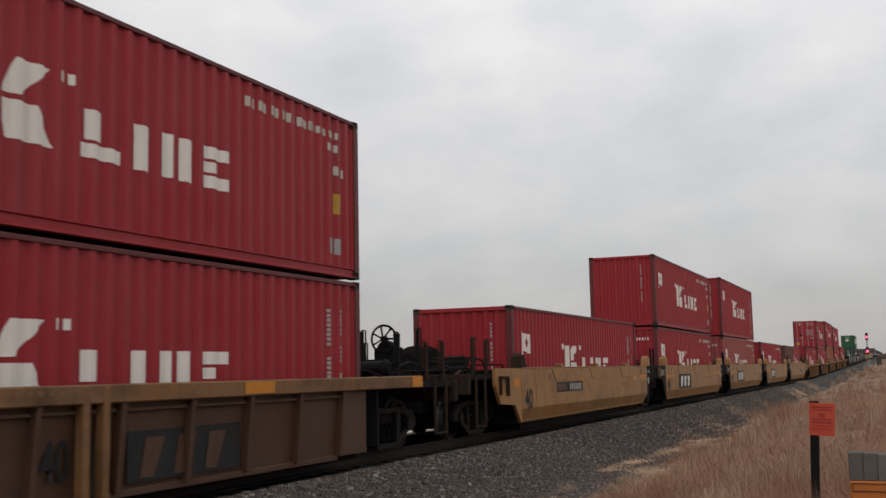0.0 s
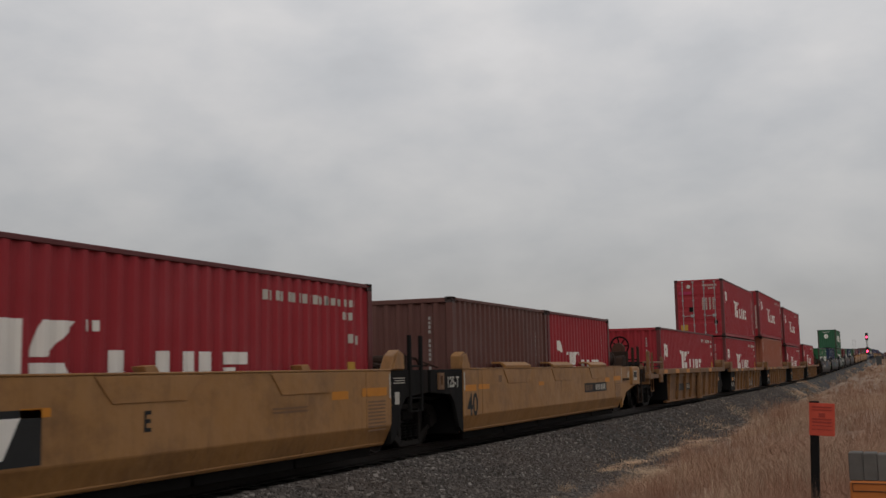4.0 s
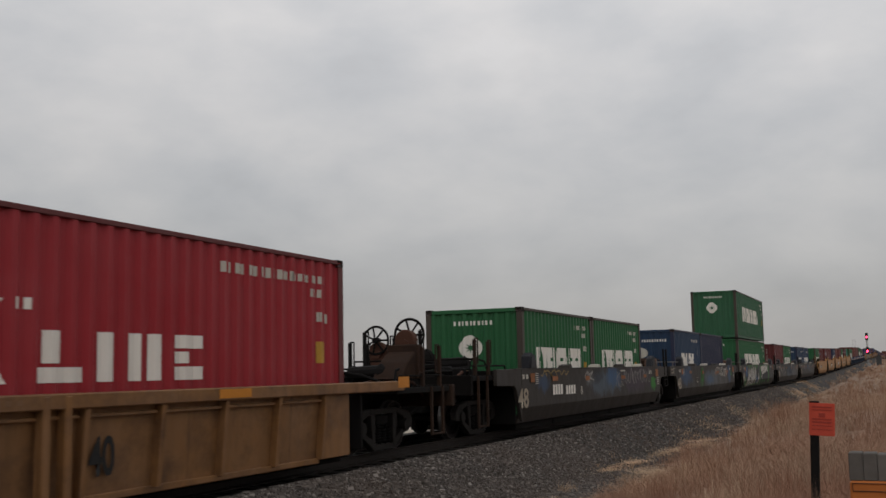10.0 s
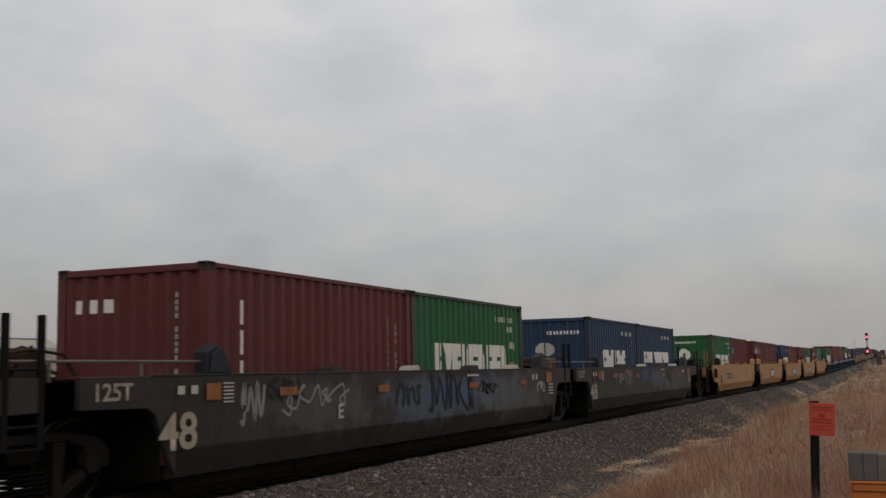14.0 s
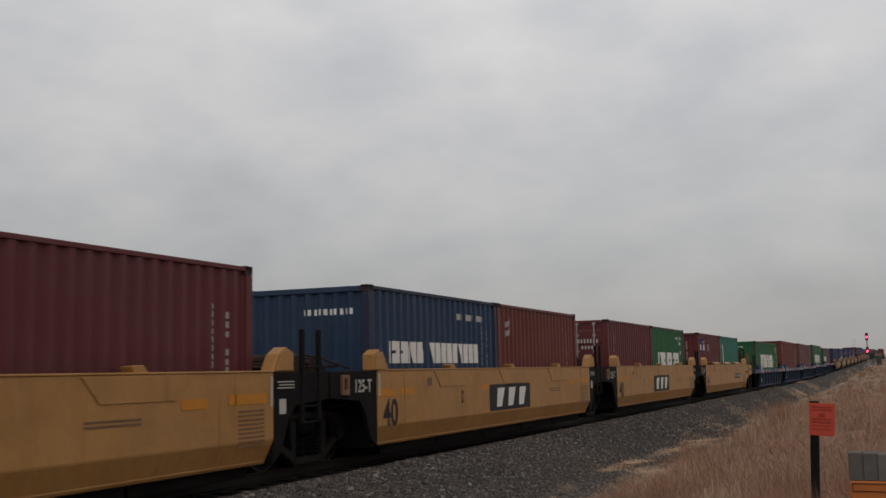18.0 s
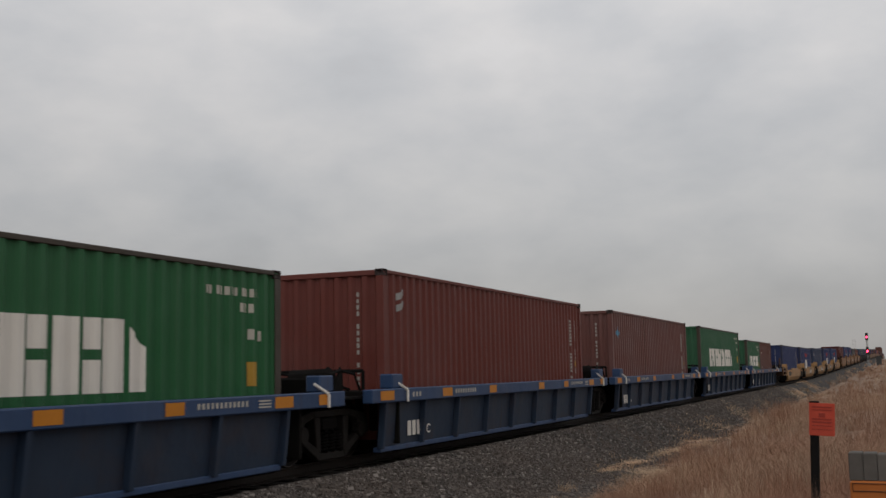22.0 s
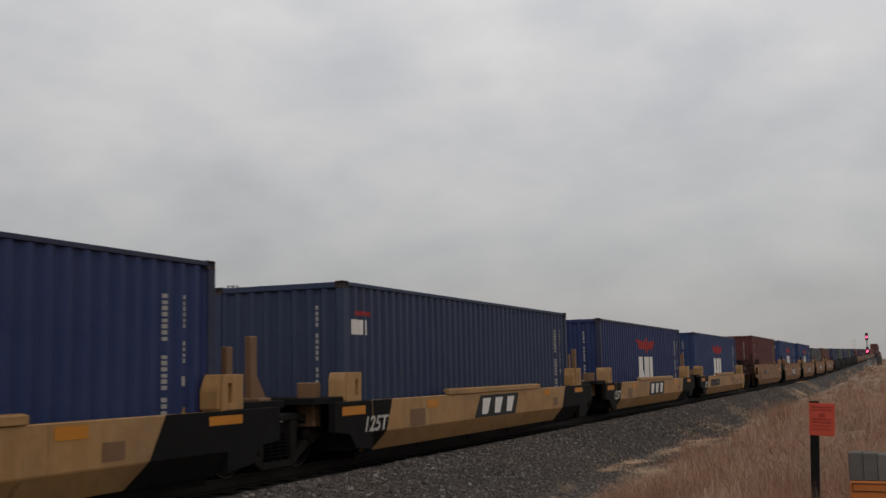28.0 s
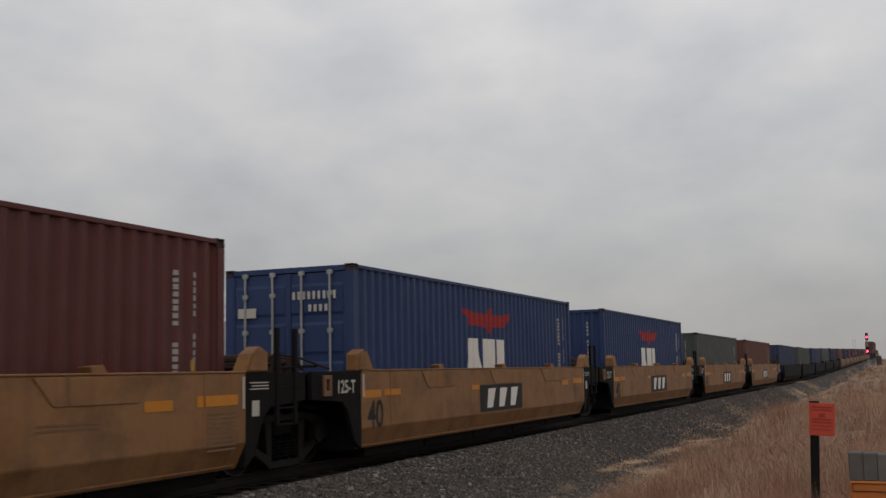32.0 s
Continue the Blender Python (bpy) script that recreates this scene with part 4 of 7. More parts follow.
def name_panel(ob, y0, y1, z0, z1, lean=0.0):
    """A black panel with three plain white blocks."""
    flat(ob, "name_panel", (y0, y1, z0, z1), [[(y0, z0), (y1 - lean * 0.7, z0), (y1, z1), (y0 + lean, z1)]], MARK_BLACK, label="black name panel")
    w, t = y1 - y0, z1 - z0
    for i in range(3):
        a = y0 + w * (0.12 + 0.27 * i)
        flat(ob, "panel_block", (y0, y1, z0, z1, i), [[(a + w * 0.03, z0 + t * 0.14), (a + w * 0.15, z0 + t * 0.14), (a + w * 0.23, z0 + t * 0.86), (a + w * 0.06, z0 + t * 0.86)]], WHITE, lift=0.011, label="plain white slanted block")


def floor_of(ob, y0, y1, mat):
    for i in range(5):
        part("floor_plate", round(y1 - y0, 2), lambda bm: box(bm, -1.28, 1.28, 0, (y1 - y0) / 5 - 0.06, 0.2, 0.34, 0.01), mat, ob, m=pose(0, y0 + i * (y1 - y0) / 5, 0))


def end_frame(ob, near, far, deck, steel):
    """Bulkheads and the shear beams that reach to the trucks at both ends of a well."""
    for y, d in ((near, -1), (far, 1)):
        reach = 1.1
        part("bulkhead", deck, lambda bm: [box(bm, -HW + 0.1, HW - 0.1, 0.0, 0.06, 0.35, deck - 0.02, 0.01), box(bm, -HW + 0.12, HW - 0.12, 0.06, reach, deck - 0.12, deck - 0.02, 0.01)] +
             [prism(bm, [(0.06, 0.36), (0.5, 0.9), (reach, 0.95), (reach, deck - 0.12), (0.06, deck - 0.12)], "x", x - 0.03, x + 0.03) for x in (-0.55, 0.55)] +
             [box(bm, -0.35, 0.35, 0.06, reach + 0.25, 0.82, 1.02, 0.02)], steel, ob, m=Matrix.Translation((0, y, 0)) @ Matrix.Diagonal((1, d, 1, 1)))


def smooth_unit(s, group, colour=None, top=1.56, label="", number=False, first=False, last=False, panel=True, size="40", lids=False, letter=""):
    """A smooth-sided well: plated walls that lean in at the foot, black ends, tapered guides."""
    colour = colour or TAN
    ob = unit_root(label or "tan smooth-sided well car with black ends, carrying containers", s, group)
    y0, y1 = -0.38, 12.18
    tail_panel = [(0.002, 0.36), (0.1, 0.5), (0.56, 0.8), (1.5, 0.95), (2.1, 1.02), (2.1, top), (0.002, top)]
    head_panel = [(0.002, 0.36), (0.12, 0.45), (0.42, 0.77), (1.32, 0.82), (1.6, 1.2), (1.6, top), (0.002, top)]
    joint_panel = [(0.002, 0.36), (0.22, 0.5), (0.42, 0.95), (0.6, 1.1), (1.5, 1.16), (1.5, top), (0.002, top)]
    mirror_pair("side_wall", (top, "s"), lambda bm: prism(bm, wall_profile(top, 0.68, 0.36), "y", y0, y1, 0.012), colour, ob)
    mirror_pair("top_chord", (top, "s"), lambda bm: box(bm, HW - 0.12, HW + 0.012, y0, y1, top - 0.005, top + 0.02, 0.006), colour, ob)
    for d, y in ((-1, y0), (1, y1)):
        m = Matrix.Translation((0, y, 0)) @ Matrix.Diagonal((1, d, 1, 1))
        for sx in (1, -1):
            shape = head_panel if first and d < 0 else tail_panel if last and d > 0 else joint_panel
            part("end_panel", (top, shape[4]), lambda bm: prism(bm, shape, "x", HW - 0.09, HW - 0.012, 0.008),
                 BLACK if shape is joint_panel else colour, ob, "slanted end panel", Matrix.Diagonal((sx, 1, 1, 1)) @ m)
        for sx in (1, -1):
            part("container_guide", 0, build_guide, DECK if first and d < 0 or last and d > 0 and colour is not TAN else colour, ob, "tapered steel guide", Matrix.Translation((sx * (HW - 0.0), (-0.02 if d < 0 else 12.2), top)) @ Matrix.Diagonal((sx, -d, 1, 1)))
    end_frame(ob, y0 - 0.02, y1 + 0.02, top, BLACK)
    floor_of(ob, 0.2, 12.0, DARK_STEEL)
    for i, y in enumerate((1.85, 5.2, 8.55)):
        mirror_pair("flap", (i, top), lambda bm: prism(bm, [(y, top - 0.02), (y + 0.28, top - 0.31), (y + 1.55, top - 0.31), (y + 1.85, top - 0.02)], "x", HW + 0.001, HW + 0.014, 0.004), colour, ob)
        if lids:
            part("lid", (i, top), lambda bm: prism(bm, [(HW + 0.02, top + 0.0), (HW + 0.03, top + 0.07), (HW - 0.1, top + 0.14), (HW - 0.3, top + 0.14), (HW - 0.3, top + 0.1), (HW - 0.1, top + 0.1)], "y", y + 0.1, y + 1.75, 0.006), colour, ob, "raised lid")
        else:
            part("lid", (i, top, 1), lambda bm: prism(bm, [(y + 0.86, top + 0.01), (y + 1.1, top + 0.01), (y + 1.02, top + 0.1), (y + 0.82, top + 0.085)], "x", HW - 0.2, HW - 0.02, 0.006), colour, ob, "small raised lid")
    for y in (0.62, 11.3):
        part("wall_seam", (y, top), lambda bm: box(bm, HW + 0.0, HW + 0.006, y - 0.012, y + 0.012, 0.69, top - 0.01), colour, ob)
    part("wall_seam", ("long", top), lambda bm: box(bm, HW - 0.137, HW - 0.12, y0 + 0.1, y1 - 0.1, 0.4, 0.42), colour, ob)
    if not first:
        flat(ob, "reflector", ("a", top), [rect(-0.3, 0.28, top - 0.42, top - 0.3), rect(0.4, 1.0, top - 0.4, top - 0.3)], REFLECT, label="orange reflector strips")
    flat(ob, "reflector", ("b", top), [rect(10.2, 10.7, top - 0.42, top - 0.3), rect(11.15, 12.0, top - 0.4, top - 0.27), rect(4.2, 4.6, top - 0.4, top - 0.31)], REFLECT)
    flat(ob, "small_print", top, [rect(11.35, 11.95, top - 0.5 - i * 0.055, top - 0.475 - i * 0.055) for i in range(9)] + [rect(8.6, 9.5, top - 0.5 - i * 0.05, top - 0.475 - i * 0.05) for i in range(2)]
         + [rect(1.55, 1.75, top - 0.28, top - 0.14)], TAN_BROWN, label="rows of small print")
    flat(ob, "edge_stripe", (top, bool(first)), [rect(12.1, 12.15, top - 0.45, top - 0.05)] + ([] if first else [rect(-0.36, -0.3, top - 0.4, top - 0.05)]), CREAM, label="white edge stripe")
    if first:
        flat(ob, "reflector", ("end", top), [rect(-0.9, -0.52, top - 0.4, top - 0.22)], REFLECT, HW - 0.012)
        part("valve_box", top, lambda bm: [box(bm, HW - 0.05, HW + 0.05, a, b, c, e, 0.01) for a, b, c, e in ((-1.8, -1.74, top - 0.55, top - 0.16), (-1.36, -1.28, top - 0.58, top - 0.2), (-1.8, -1.28, top - 0.22, top - 0.16))], DECK, ob, "welded bracket")
    if last:
        part("valve_box", (top, 2), lambda bm: box(bm, HW - 0.1, HW + 0.06, 13.3, 14.28, top - 0.55, top - 0.02, 0.015), colour, ob, "box with a framed data plate")
        flat(ob, "data_plate", top, [rect(13.42, 13.88, top - 0.42, top - 0.13)], CREAM, HW + 0.06)
        flat(ob, "data_plate", (top, 2), [rect(13.46, 13.84, top - 0.34, top - 0.16)], MARK_BLACK, HW + 0.06, 0.01)
        part("latch_rod", top, lambda bm: tube(bm, (HW + 0.02, 12.3, top - 0.38), (HW + 0.02, 12.95, top - 0.38), 0.03, 8), DECK, ob)
    flat(ob, "white_plate", (top, bool(last)), [rect(12.95, 13.1, top - 0.33, top - 0.15)] if last else [rect(12.33, 12.5, top - 0.56, top - 0.36)], CREAM, HW - 0.012)
    lettering("size_number", size, -0.2, 0.34, 0.66, 1.1, HW + 0.006, MARK_BLACK, ob, label="black painted number")
    if not first:
        lettering("load_number", "125-T", -1.12, -0.58, top - 0.33, top - 0.13, HW - 0.005, CREAM, ob, label="white painted load mark")
        part("latch_frame", top, lambda bm: [box(bm, HW - 0.02, HW + 0.03, a, b, c, e, 0.006) for a, b, c, e in ((-1.58, -1.52, top - 0.36, top - 0.06), (-1.42, -1.36, top - 0.36, top - 0.06), (-1.52, -1.42, top - 0.12, top - 0.06), (-1.52, -1.42, top - 0.36, top - 0.28))], TAN_BROWN, ob, "slotted latch frame")
    if number:
        o, up = (8.05, 0.0) if last else (1.48, 0.02) if colour is TAN else (2.2, 0.07)
        flat(ob, "number_panel", (top, o), [rect(o, o + 2.25, 0.9 + up, 1.14 + up)], MARK_BLACK, label="black number panel")
        flat(ob, "panel_mark", (top, o), marks(o + 1.1, o + 2.18, 0.94 + up, 1.1 + up, 6), CREAM, lift=0.011)
        flat(ob, "panel_mark", (top, o, 1), marks(o + 0.08, o + 0.82, 0.94 + up, 1.1 + up, 4), CREAM if colour is TAN else TAN_BROWN, lift=0.011)
    elif letter:
        p = 6.0 if colour is TAN_MID else 3.12
        lettering("unit_letter", letter, p, p + 0.12, 0.93, 1.16, HW + 0.006, MARK_BLACK, ob, label="black painted letter")
    if panel and not number:
        p = 1.93 if colour is TAN_MID else 4.62
        name_panel(ob, p, p + 2.55, 0.71, 1.24)
    if not last:
        truck(ob, 13.93)
        part("ladder", 0, build_ladder, BLACK, ob, "black steel ladder", pose(HW - 0.02, 12.94, 0))
        flat(ob, "small_print", (top, "w"), [rect(12.28 + 0.05 * (i % 2), 12.72, top - 0.14 - i * 0.04, top - 0.125 - i * 0.04) for i in range(3)], CREAM, HW - 0.012)
        part("hose", 0, build_hose, DARK_STEEL, ob, m=pose(0, 13.4, 0))
        part("brake_rigging", 0, build_clutter, RIG_BROWN, ob, m=pose(0, 13.75, top) @ Matrix.Diagonal((1, 1, 0.7, 1)), kind="stuff")
        part("brake_rigging", 0, build_clutter, RIG_BROWN, ob, m=pose(0, 14.65, top) @ Matrix.Diagonal((-1, -1, 0.7, 1)), kind="stuff")
        part("cross_walk", top, lambda bm: box(bm, -1.3, 1.4, 12.9, 15.2, top - 0.05, top - 0.02, 0.005), DARK_STEEL, ob, "grated cross walk")
    ends_of(ob, first, last, top, BLACK, colour if colour is TAN else DECK)
    return ob


def ends_of(ob, first, last, deck, steel, colour, drop=0.38, posts=(True, True)):
    if first:
        truck(ob, first + 1.15, 0.93)
        end_deck(ob, first, -1, deck - 0.12, steel, colour, posts[0], drop)
    if last:
        truck(ob, last - 1.45, 0.93)
        end_deck(ob, last, 1, deck - 0.12, steel, colour, posts[1], drop)


def ribbed_unit(s, group, colour, web, top=1.38, chord=0.16, label="", first=False, last=False, blue=False, panel=True, number=False, near=-0.75, far=13.0, faded=False, letter="A"):
    """A well with a box top chord, a set-back web and upright ribs."""
    ob = unit_root(label, s, group)
    foot = 0.30
    mirror_pair("top_chord", (top, chord, near, far), lambda bm: box(bm, HW - 0.18, HW, near, far, top - chord, top, 0.015), colour, ob)
    a, b = (-0.62, 11.9) if blue else (-0.1 if first else 1.22, 11.1)
    # blue cars: web and ribs get the darker blue, shade under the chord included
    mirror_pair("web", (top, a), lambda bm: prism(bm, [(HW - 0.16, top - chord), (HW - 0.13, top - chord), (HW - 0.20, foot), (HW - 0.23, foot)], "y", a, b), CAR_BLUE_SHADED if blue else web, ob)
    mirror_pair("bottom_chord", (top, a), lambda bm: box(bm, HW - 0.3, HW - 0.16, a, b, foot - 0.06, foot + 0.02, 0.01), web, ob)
    if not blue:
        for k, (p, q) in enumerate(((-0.2, 1.2), (11.12, 11.92 if last else 12.3))):
            if first and not k:
                continue
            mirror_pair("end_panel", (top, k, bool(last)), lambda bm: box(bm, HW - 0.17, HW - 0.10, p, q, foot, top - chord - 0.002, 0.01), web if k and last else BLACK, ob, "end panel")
        if not first:
            flat(ob, "small_print", "blk", [rect(0.62, 1.1, 0.93 - i * 0.045, 0.945 - i * 0.045) for i in range(4)] + [rect(0.62, 0.9, 0.5 + i * 0.05, 0.515 + i * 0.05) for i in range(3)], CREAM, HW - 0.1)
        if not first:
            flat(ob, "reflector", "blk2", [rect(0.12, 0.5, 0.78, 0.94)], REFLECT, HW - 0.1)
        if not first:
            lettering("load_number", "125-T", -0.05, 0.52, 0.5, 0.68, HW - 0.094, CREAM, ob, label="faded white load mark")
        if last:
            flat(ob, "reflector", "tail", [rect(far - 0.42, far, top - chord + 0.01, top - 0.01)], REFLECT)
        else:
            flat(ob, "reflector", "blk", [rect(11.35, 11.62, 0.85, 1.0)], REFLECT, HW - 0.1)
    n = 8
    ys = [0.1, 1.75, 3.2, 4.5, 6.15, 7.75, 9.2, 10.2, b] if first and not blue else [a + (b - a) * i / n for i in range(n + 1)]
    for y in ys:
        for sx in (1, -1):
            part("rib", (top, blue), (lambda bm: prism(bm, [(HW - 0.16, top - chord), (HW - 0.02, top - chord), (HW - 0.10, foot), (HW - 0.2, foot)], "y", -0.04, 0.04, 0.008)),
                 CAR_BLUE_SHADED if blue else web, ob, m=Matrix.Translation((0, y, 0)) @ Matrix.Diagonal((sx, 1, 1, 1)))
    if not blue:
        for y in (6.0, 6.3) if first else (5.55, 5.85):
            part("splice_rib", top, lambda bm: box(bm, HW - 0.12, HW + 0.01, -0.05, 0.05, foot - 0.04, top - 0.02, 0.015), colour, ob, m=pose(0, y, 0))
        part("splice_foot", top, lambda bm: box(bm, HW - 0.14, HW + 0.03, -0.25, 0.25, foot - 0.08, foot - 0.03, 0.01), colour, ob, m=pose(0, 6.15 if first else 5.71, 0))
        for i in range(n):
            part("stiffener", (top, round(ys[i + 1] - ys[i], 3)), lambda bm: box(bm, HW - 0.15, HW - 0.08, 0.06, ys[i + 1] - ys[i] - 0.06, top - chord - 0.1, top - chord - 0.06, 0.008), web, ob, m=pose(0, ys[i], 0))
        flat(ob, "reflector", ("c", top), [rect(y, y + 0.7, top - chord + 0.03, top - 0.02) for y in (0.95, 3.1, 8.4)], REFLECT, label="yellow reflector strips")
        flat(ob, "small_print", ("c", top), marks(4.0, 5.3, top - 0.1, top - 0.05, 9), TAN_BROWN)
        x_in = HW - 0.155
        p = 6.85 if first else 6.3 if number else 5.06
        lettering("size_number", "40", p, p + 0.4, 0.5, 0.92, x_in + 0.012, MARK_BLACK, ob, label="black painted number")
        if panel:
            part("name_panel", top, lambda bm: decal(bm, [rect(6.35, 8.5, 0.38, 0.94)], None, x_in + 0.004, "x"), MARK_BLACK, ob, "black name panel")
            for i in range(3):
                y = 6.55 + 0.6 * i
                for k, q in enumerate(([(y, 0.42), (y + 0.24, 0.42), (y + 0.44, 0.86), (y + 0.1, 0.86)],)):
                    part("panel_block", (top, i, k), lambda bm: decal(bm, [q], None, x_in + 0.012, "x"), TAN_DARK if faded else CREAM, ob, "worn block")
        if first:
            part("number_panel", (top, 1), lambda bm: decal(bm, [rect(1.66, 4.55, 0.62, 0.88)], None, x_in + 0.004, "x"), MARK_BLACK, ob, "worn black number panel")
            part("panel_mark", (top, 3), lambda bm: decal(bm, marks(1.74, 2.4, 0.67, 0.83, 4), None, x_in + 0.012, "x"), RAIL_GREY, ob, kind="stuff")
            part("panel_mark", (top, 4), lambda bm: decal(bm, marks(3.3, 4.5, 0.67, 0.84, 6), None, x_in + 0.012, "x"), DIRTY_WHITE, ob, kind="stuff")
            flat(ob, "reflector", "lead", [rect(-1.15, -0.55, top - chord + 0.03, top - 0.03)], REFLECT)
            part("bracket_plate", top, lambda bm: [box(bm, HW - 0.08, HW - 0.01, -1.74, -1.32, 1.0, top - chord, 0.01), box(bm, HW - 0.01, HW + 0.01, -1.6, -1.46, 1.06, 1.2, 0.005)], colour, ob, "tan steel bracket plate")
            part("side_beam", top, lambda bm: [box(bm, HW - 0.14, HW - 0.02, -3.6, -1.98, 1.15, 1.29, 0.012), box(bm, HW - 0.16, HW - 0.0, -3.4, -3.0, 1.13, 1.31, 0.012)], TAN_BROWN, ob, "brown steel side beam")
            part("corner_post", top, lambda bm: [box(bm, HW - 0.16, HW - 0.06, -3.28, -3.14, 1.3, 2.06, 0.015), prism(bm, [(-3.14, 1.3), (-2.8, 1.3), (-3.14, 1.72)], "x", HW - 0.13, HW - 0.09, 0.006)], colour, ob, "tan upright corner post")
            part("grab_iron", "lead", lambda bm: sweep(bm, [(HW - 0.1, -2.72, 1.3), (HW - 0.1, -2.72, 2.02), (HW - 0.1, -2.56, 2.02), (HW - 0.1, -2.56, 1.3)], 0.018, 6), colour, ob)
            part("top_rail", top, lambda bm: [tube(bm, (HW - 0.2, -3.6, 1.69), (HW - 0.2, -0.5, 1.69), 0.03, 8), box(bm, HW - 0.26, HW - 0.16, -0.55, -0.4, top, 1.88, 0.012), box(bm, HW - 0.24, HW - 0.18, -2.1, -2.0, 1.3, 1.69, 0.01)], TAN_BROWN, ob, "long brown handrail")
            part("valve_housing", top, lambda bm: [box(bm, 0.75, 1.15, -2.5, -2.1, 1.3, 1.56, 0.03), tube(bm, (0.95, -2.3, 1.56), (0.95, -2.3, 1.64), 0.1, 10)], TAN_BROWN, ob, "brown valve housing")
            part("step", "lead", lambda bm: sweep(bm, [(HW - 0.06, -3.1, 1.16), (HW - 0.06, -3.1, 0.73), (HW - 0.06, -2.76, 0.73), (HW - 0.06, -2.76, 1.16)], 0.022, 6), colour, ob)
        elif number:
            part("number_panel", top, lambda bm: decal(bm, [rect(1.2, 3.72, 0.42, 0.74)], None, x_in + 0.004, "x"), MARK_BLACK, ob, "black number panel")
            part("panel_mark", (top, 2), lambda bm: decal(bm, marks(1.3, 1.9, 0.48, 0.68, 4) + marks(2.75, 3.65, 0.5, 0.7, 6), None, x_in + 0.012, "x"), CREAM, ob, kind="stuff")
        for y, d in ((-0.45, 1), (12.6, -1)):
            for sx in (() if (first and d > 0) or (last and d < 0) else (1, -1)):
                part("pedestal", "r", build_pedestal, colour, ob, "slotted steel lug", Matrix.Translation((sx * HW, y, top)) @ Matrix.Diagonal((sx, d, 1, 1)))
    else:
        flat(ob, "reflector", ("d", top), [rect(y, y + w, top - chord + 0.04, top - 0.03) for y, w in ((-0.92, 0.5), (1.6, 0.45), (4.0, 0.4), (7.2, 0.4), (9.2, 0.35), (11.5, 0.46), (12.66, 0.27))], REFLECT, label="orange reflector strips")
        flat(ob, "small_print", ("d", top), marks(0.3, 0.7, top - 0.15, top - 0.07, 3) + marks(2.2, 3.3, top - 0.14, top - 0.06, 9) + marks(9.8, 10.9, top - 0.13, top - 0.06, 12) + [rect(11.1, 11.4, top - 0.16 + 0.04 * i, top - 0.14 + 0.04 * i) for i in range(3)], CREAM, label="rows of white print")
        if last:
            part("emblem_square", top, lambda bm: decal(bm, [rect(3.2, 3.24, 0.45, 0.72), rect(3.5, 3.54, 0.45, 0.72), rect(3.24, 3.5, 0.68, 0.72), rect(3.24, 3.5, 0.45, 0.49)], None, HW - 0.165, "x"), CREAM, ob, "white outlined square")
        part("number_mark", ("d", top), lambda bm: decal(bm, [rect(0.42 + 0.19 * i, 0.56 + 0.19 * i, 0.45, 0.7) for i in range(4)], None, HW - 0.165, "x"), WHITE, ob, "white number blocks", kind="stuff")
        lettering("unit_letter", letter, 1.2, 1.36, 0.45, 0.61, HW - 0.155, WHITE, ob, label="white painted letter")
        for y in (0.05, 12.9):
            part("grab_bar", top, lambda bm: [tube(bm, (HW + 0.03, 0, top - chord), (HW + 0.03, 0, top - 0.03), 0.022, 6), tube(bm, (HW + 0.03, 0, top - 0.03), (HW - 0.1, -0.2, top + 0.12), 0.022, 6)], WHITE, ob, "white bent grab bar", pose(0, y, 0))
            for sx in (1, -1) if y < 1 or not last else ():
                part("corner_lug", "d", lambda bm: box(bm, HW - 0.3, HW - 0.06, -0.2, 0.2, top, top + 0.24, 0.02), colour, ob, m=Matrix.Translation((0, y - 0.2 if y < 1 else y + 0.1, 0)) @ Matrix.Diagonal((sx, 1, 1, 1)))
    # blue cars: near-black end steel carries the shade under the deck
    end_frame(ob, 0.0 if blue else -0.2, 12.3, top, BLACK if not blue else DARK_STEEL)
    floor_of(ob, 0.2, 12.0, DARK_STEEL)
    if not last:
        truck(ob, 13.93)
        part("cross_walk", top, lambda bm: box(bm, -1.3, 1.35, 13.02, 15.0, top - 0.14, top - 0.1, 0.005), DARK_STEEL, ob, "grated cross walk")
        part("brake_rigging", 0, build_clutter, colour if not blue else DARK_STEEL, ob, m=pose(0, 14.2, top - 0.05), kind="stuff")
        part("walk_frame", (top, blue), lambda bm: [box(bm, -1.4, 1.42, 13.15, 13.35, top - 0.05, top + 0.2, 0.015), prism(bm, [(13.35, top), (14.6, top), (14.3, top + 0.12), (13.6, top + (0.16 if blue else 0.5)), (13.45, top + (0.16 if blue else 0.5))], "x", 0.7, 0.78, 0.008),
             tube(bm, (1.2, 14.7, top), (1.2, 14.7, top + 0.3), 0.03, 6), tube(bm, (-1.2, 14.7, top + 0.3), (1.2, 14.7, top + 0.3), 0.03, 6)], DARK_STEEL if blue else colour, ob)
    ends_of(ob, first, last, top + 0.2 if blue else top, BLACK if not blue else DARK_STEEL, DECK if faded or last and not blue else CAR_BLUE_SHADED if blue else colour, 0.25 if blue else 0.38, (blue, not blue))
    return ob


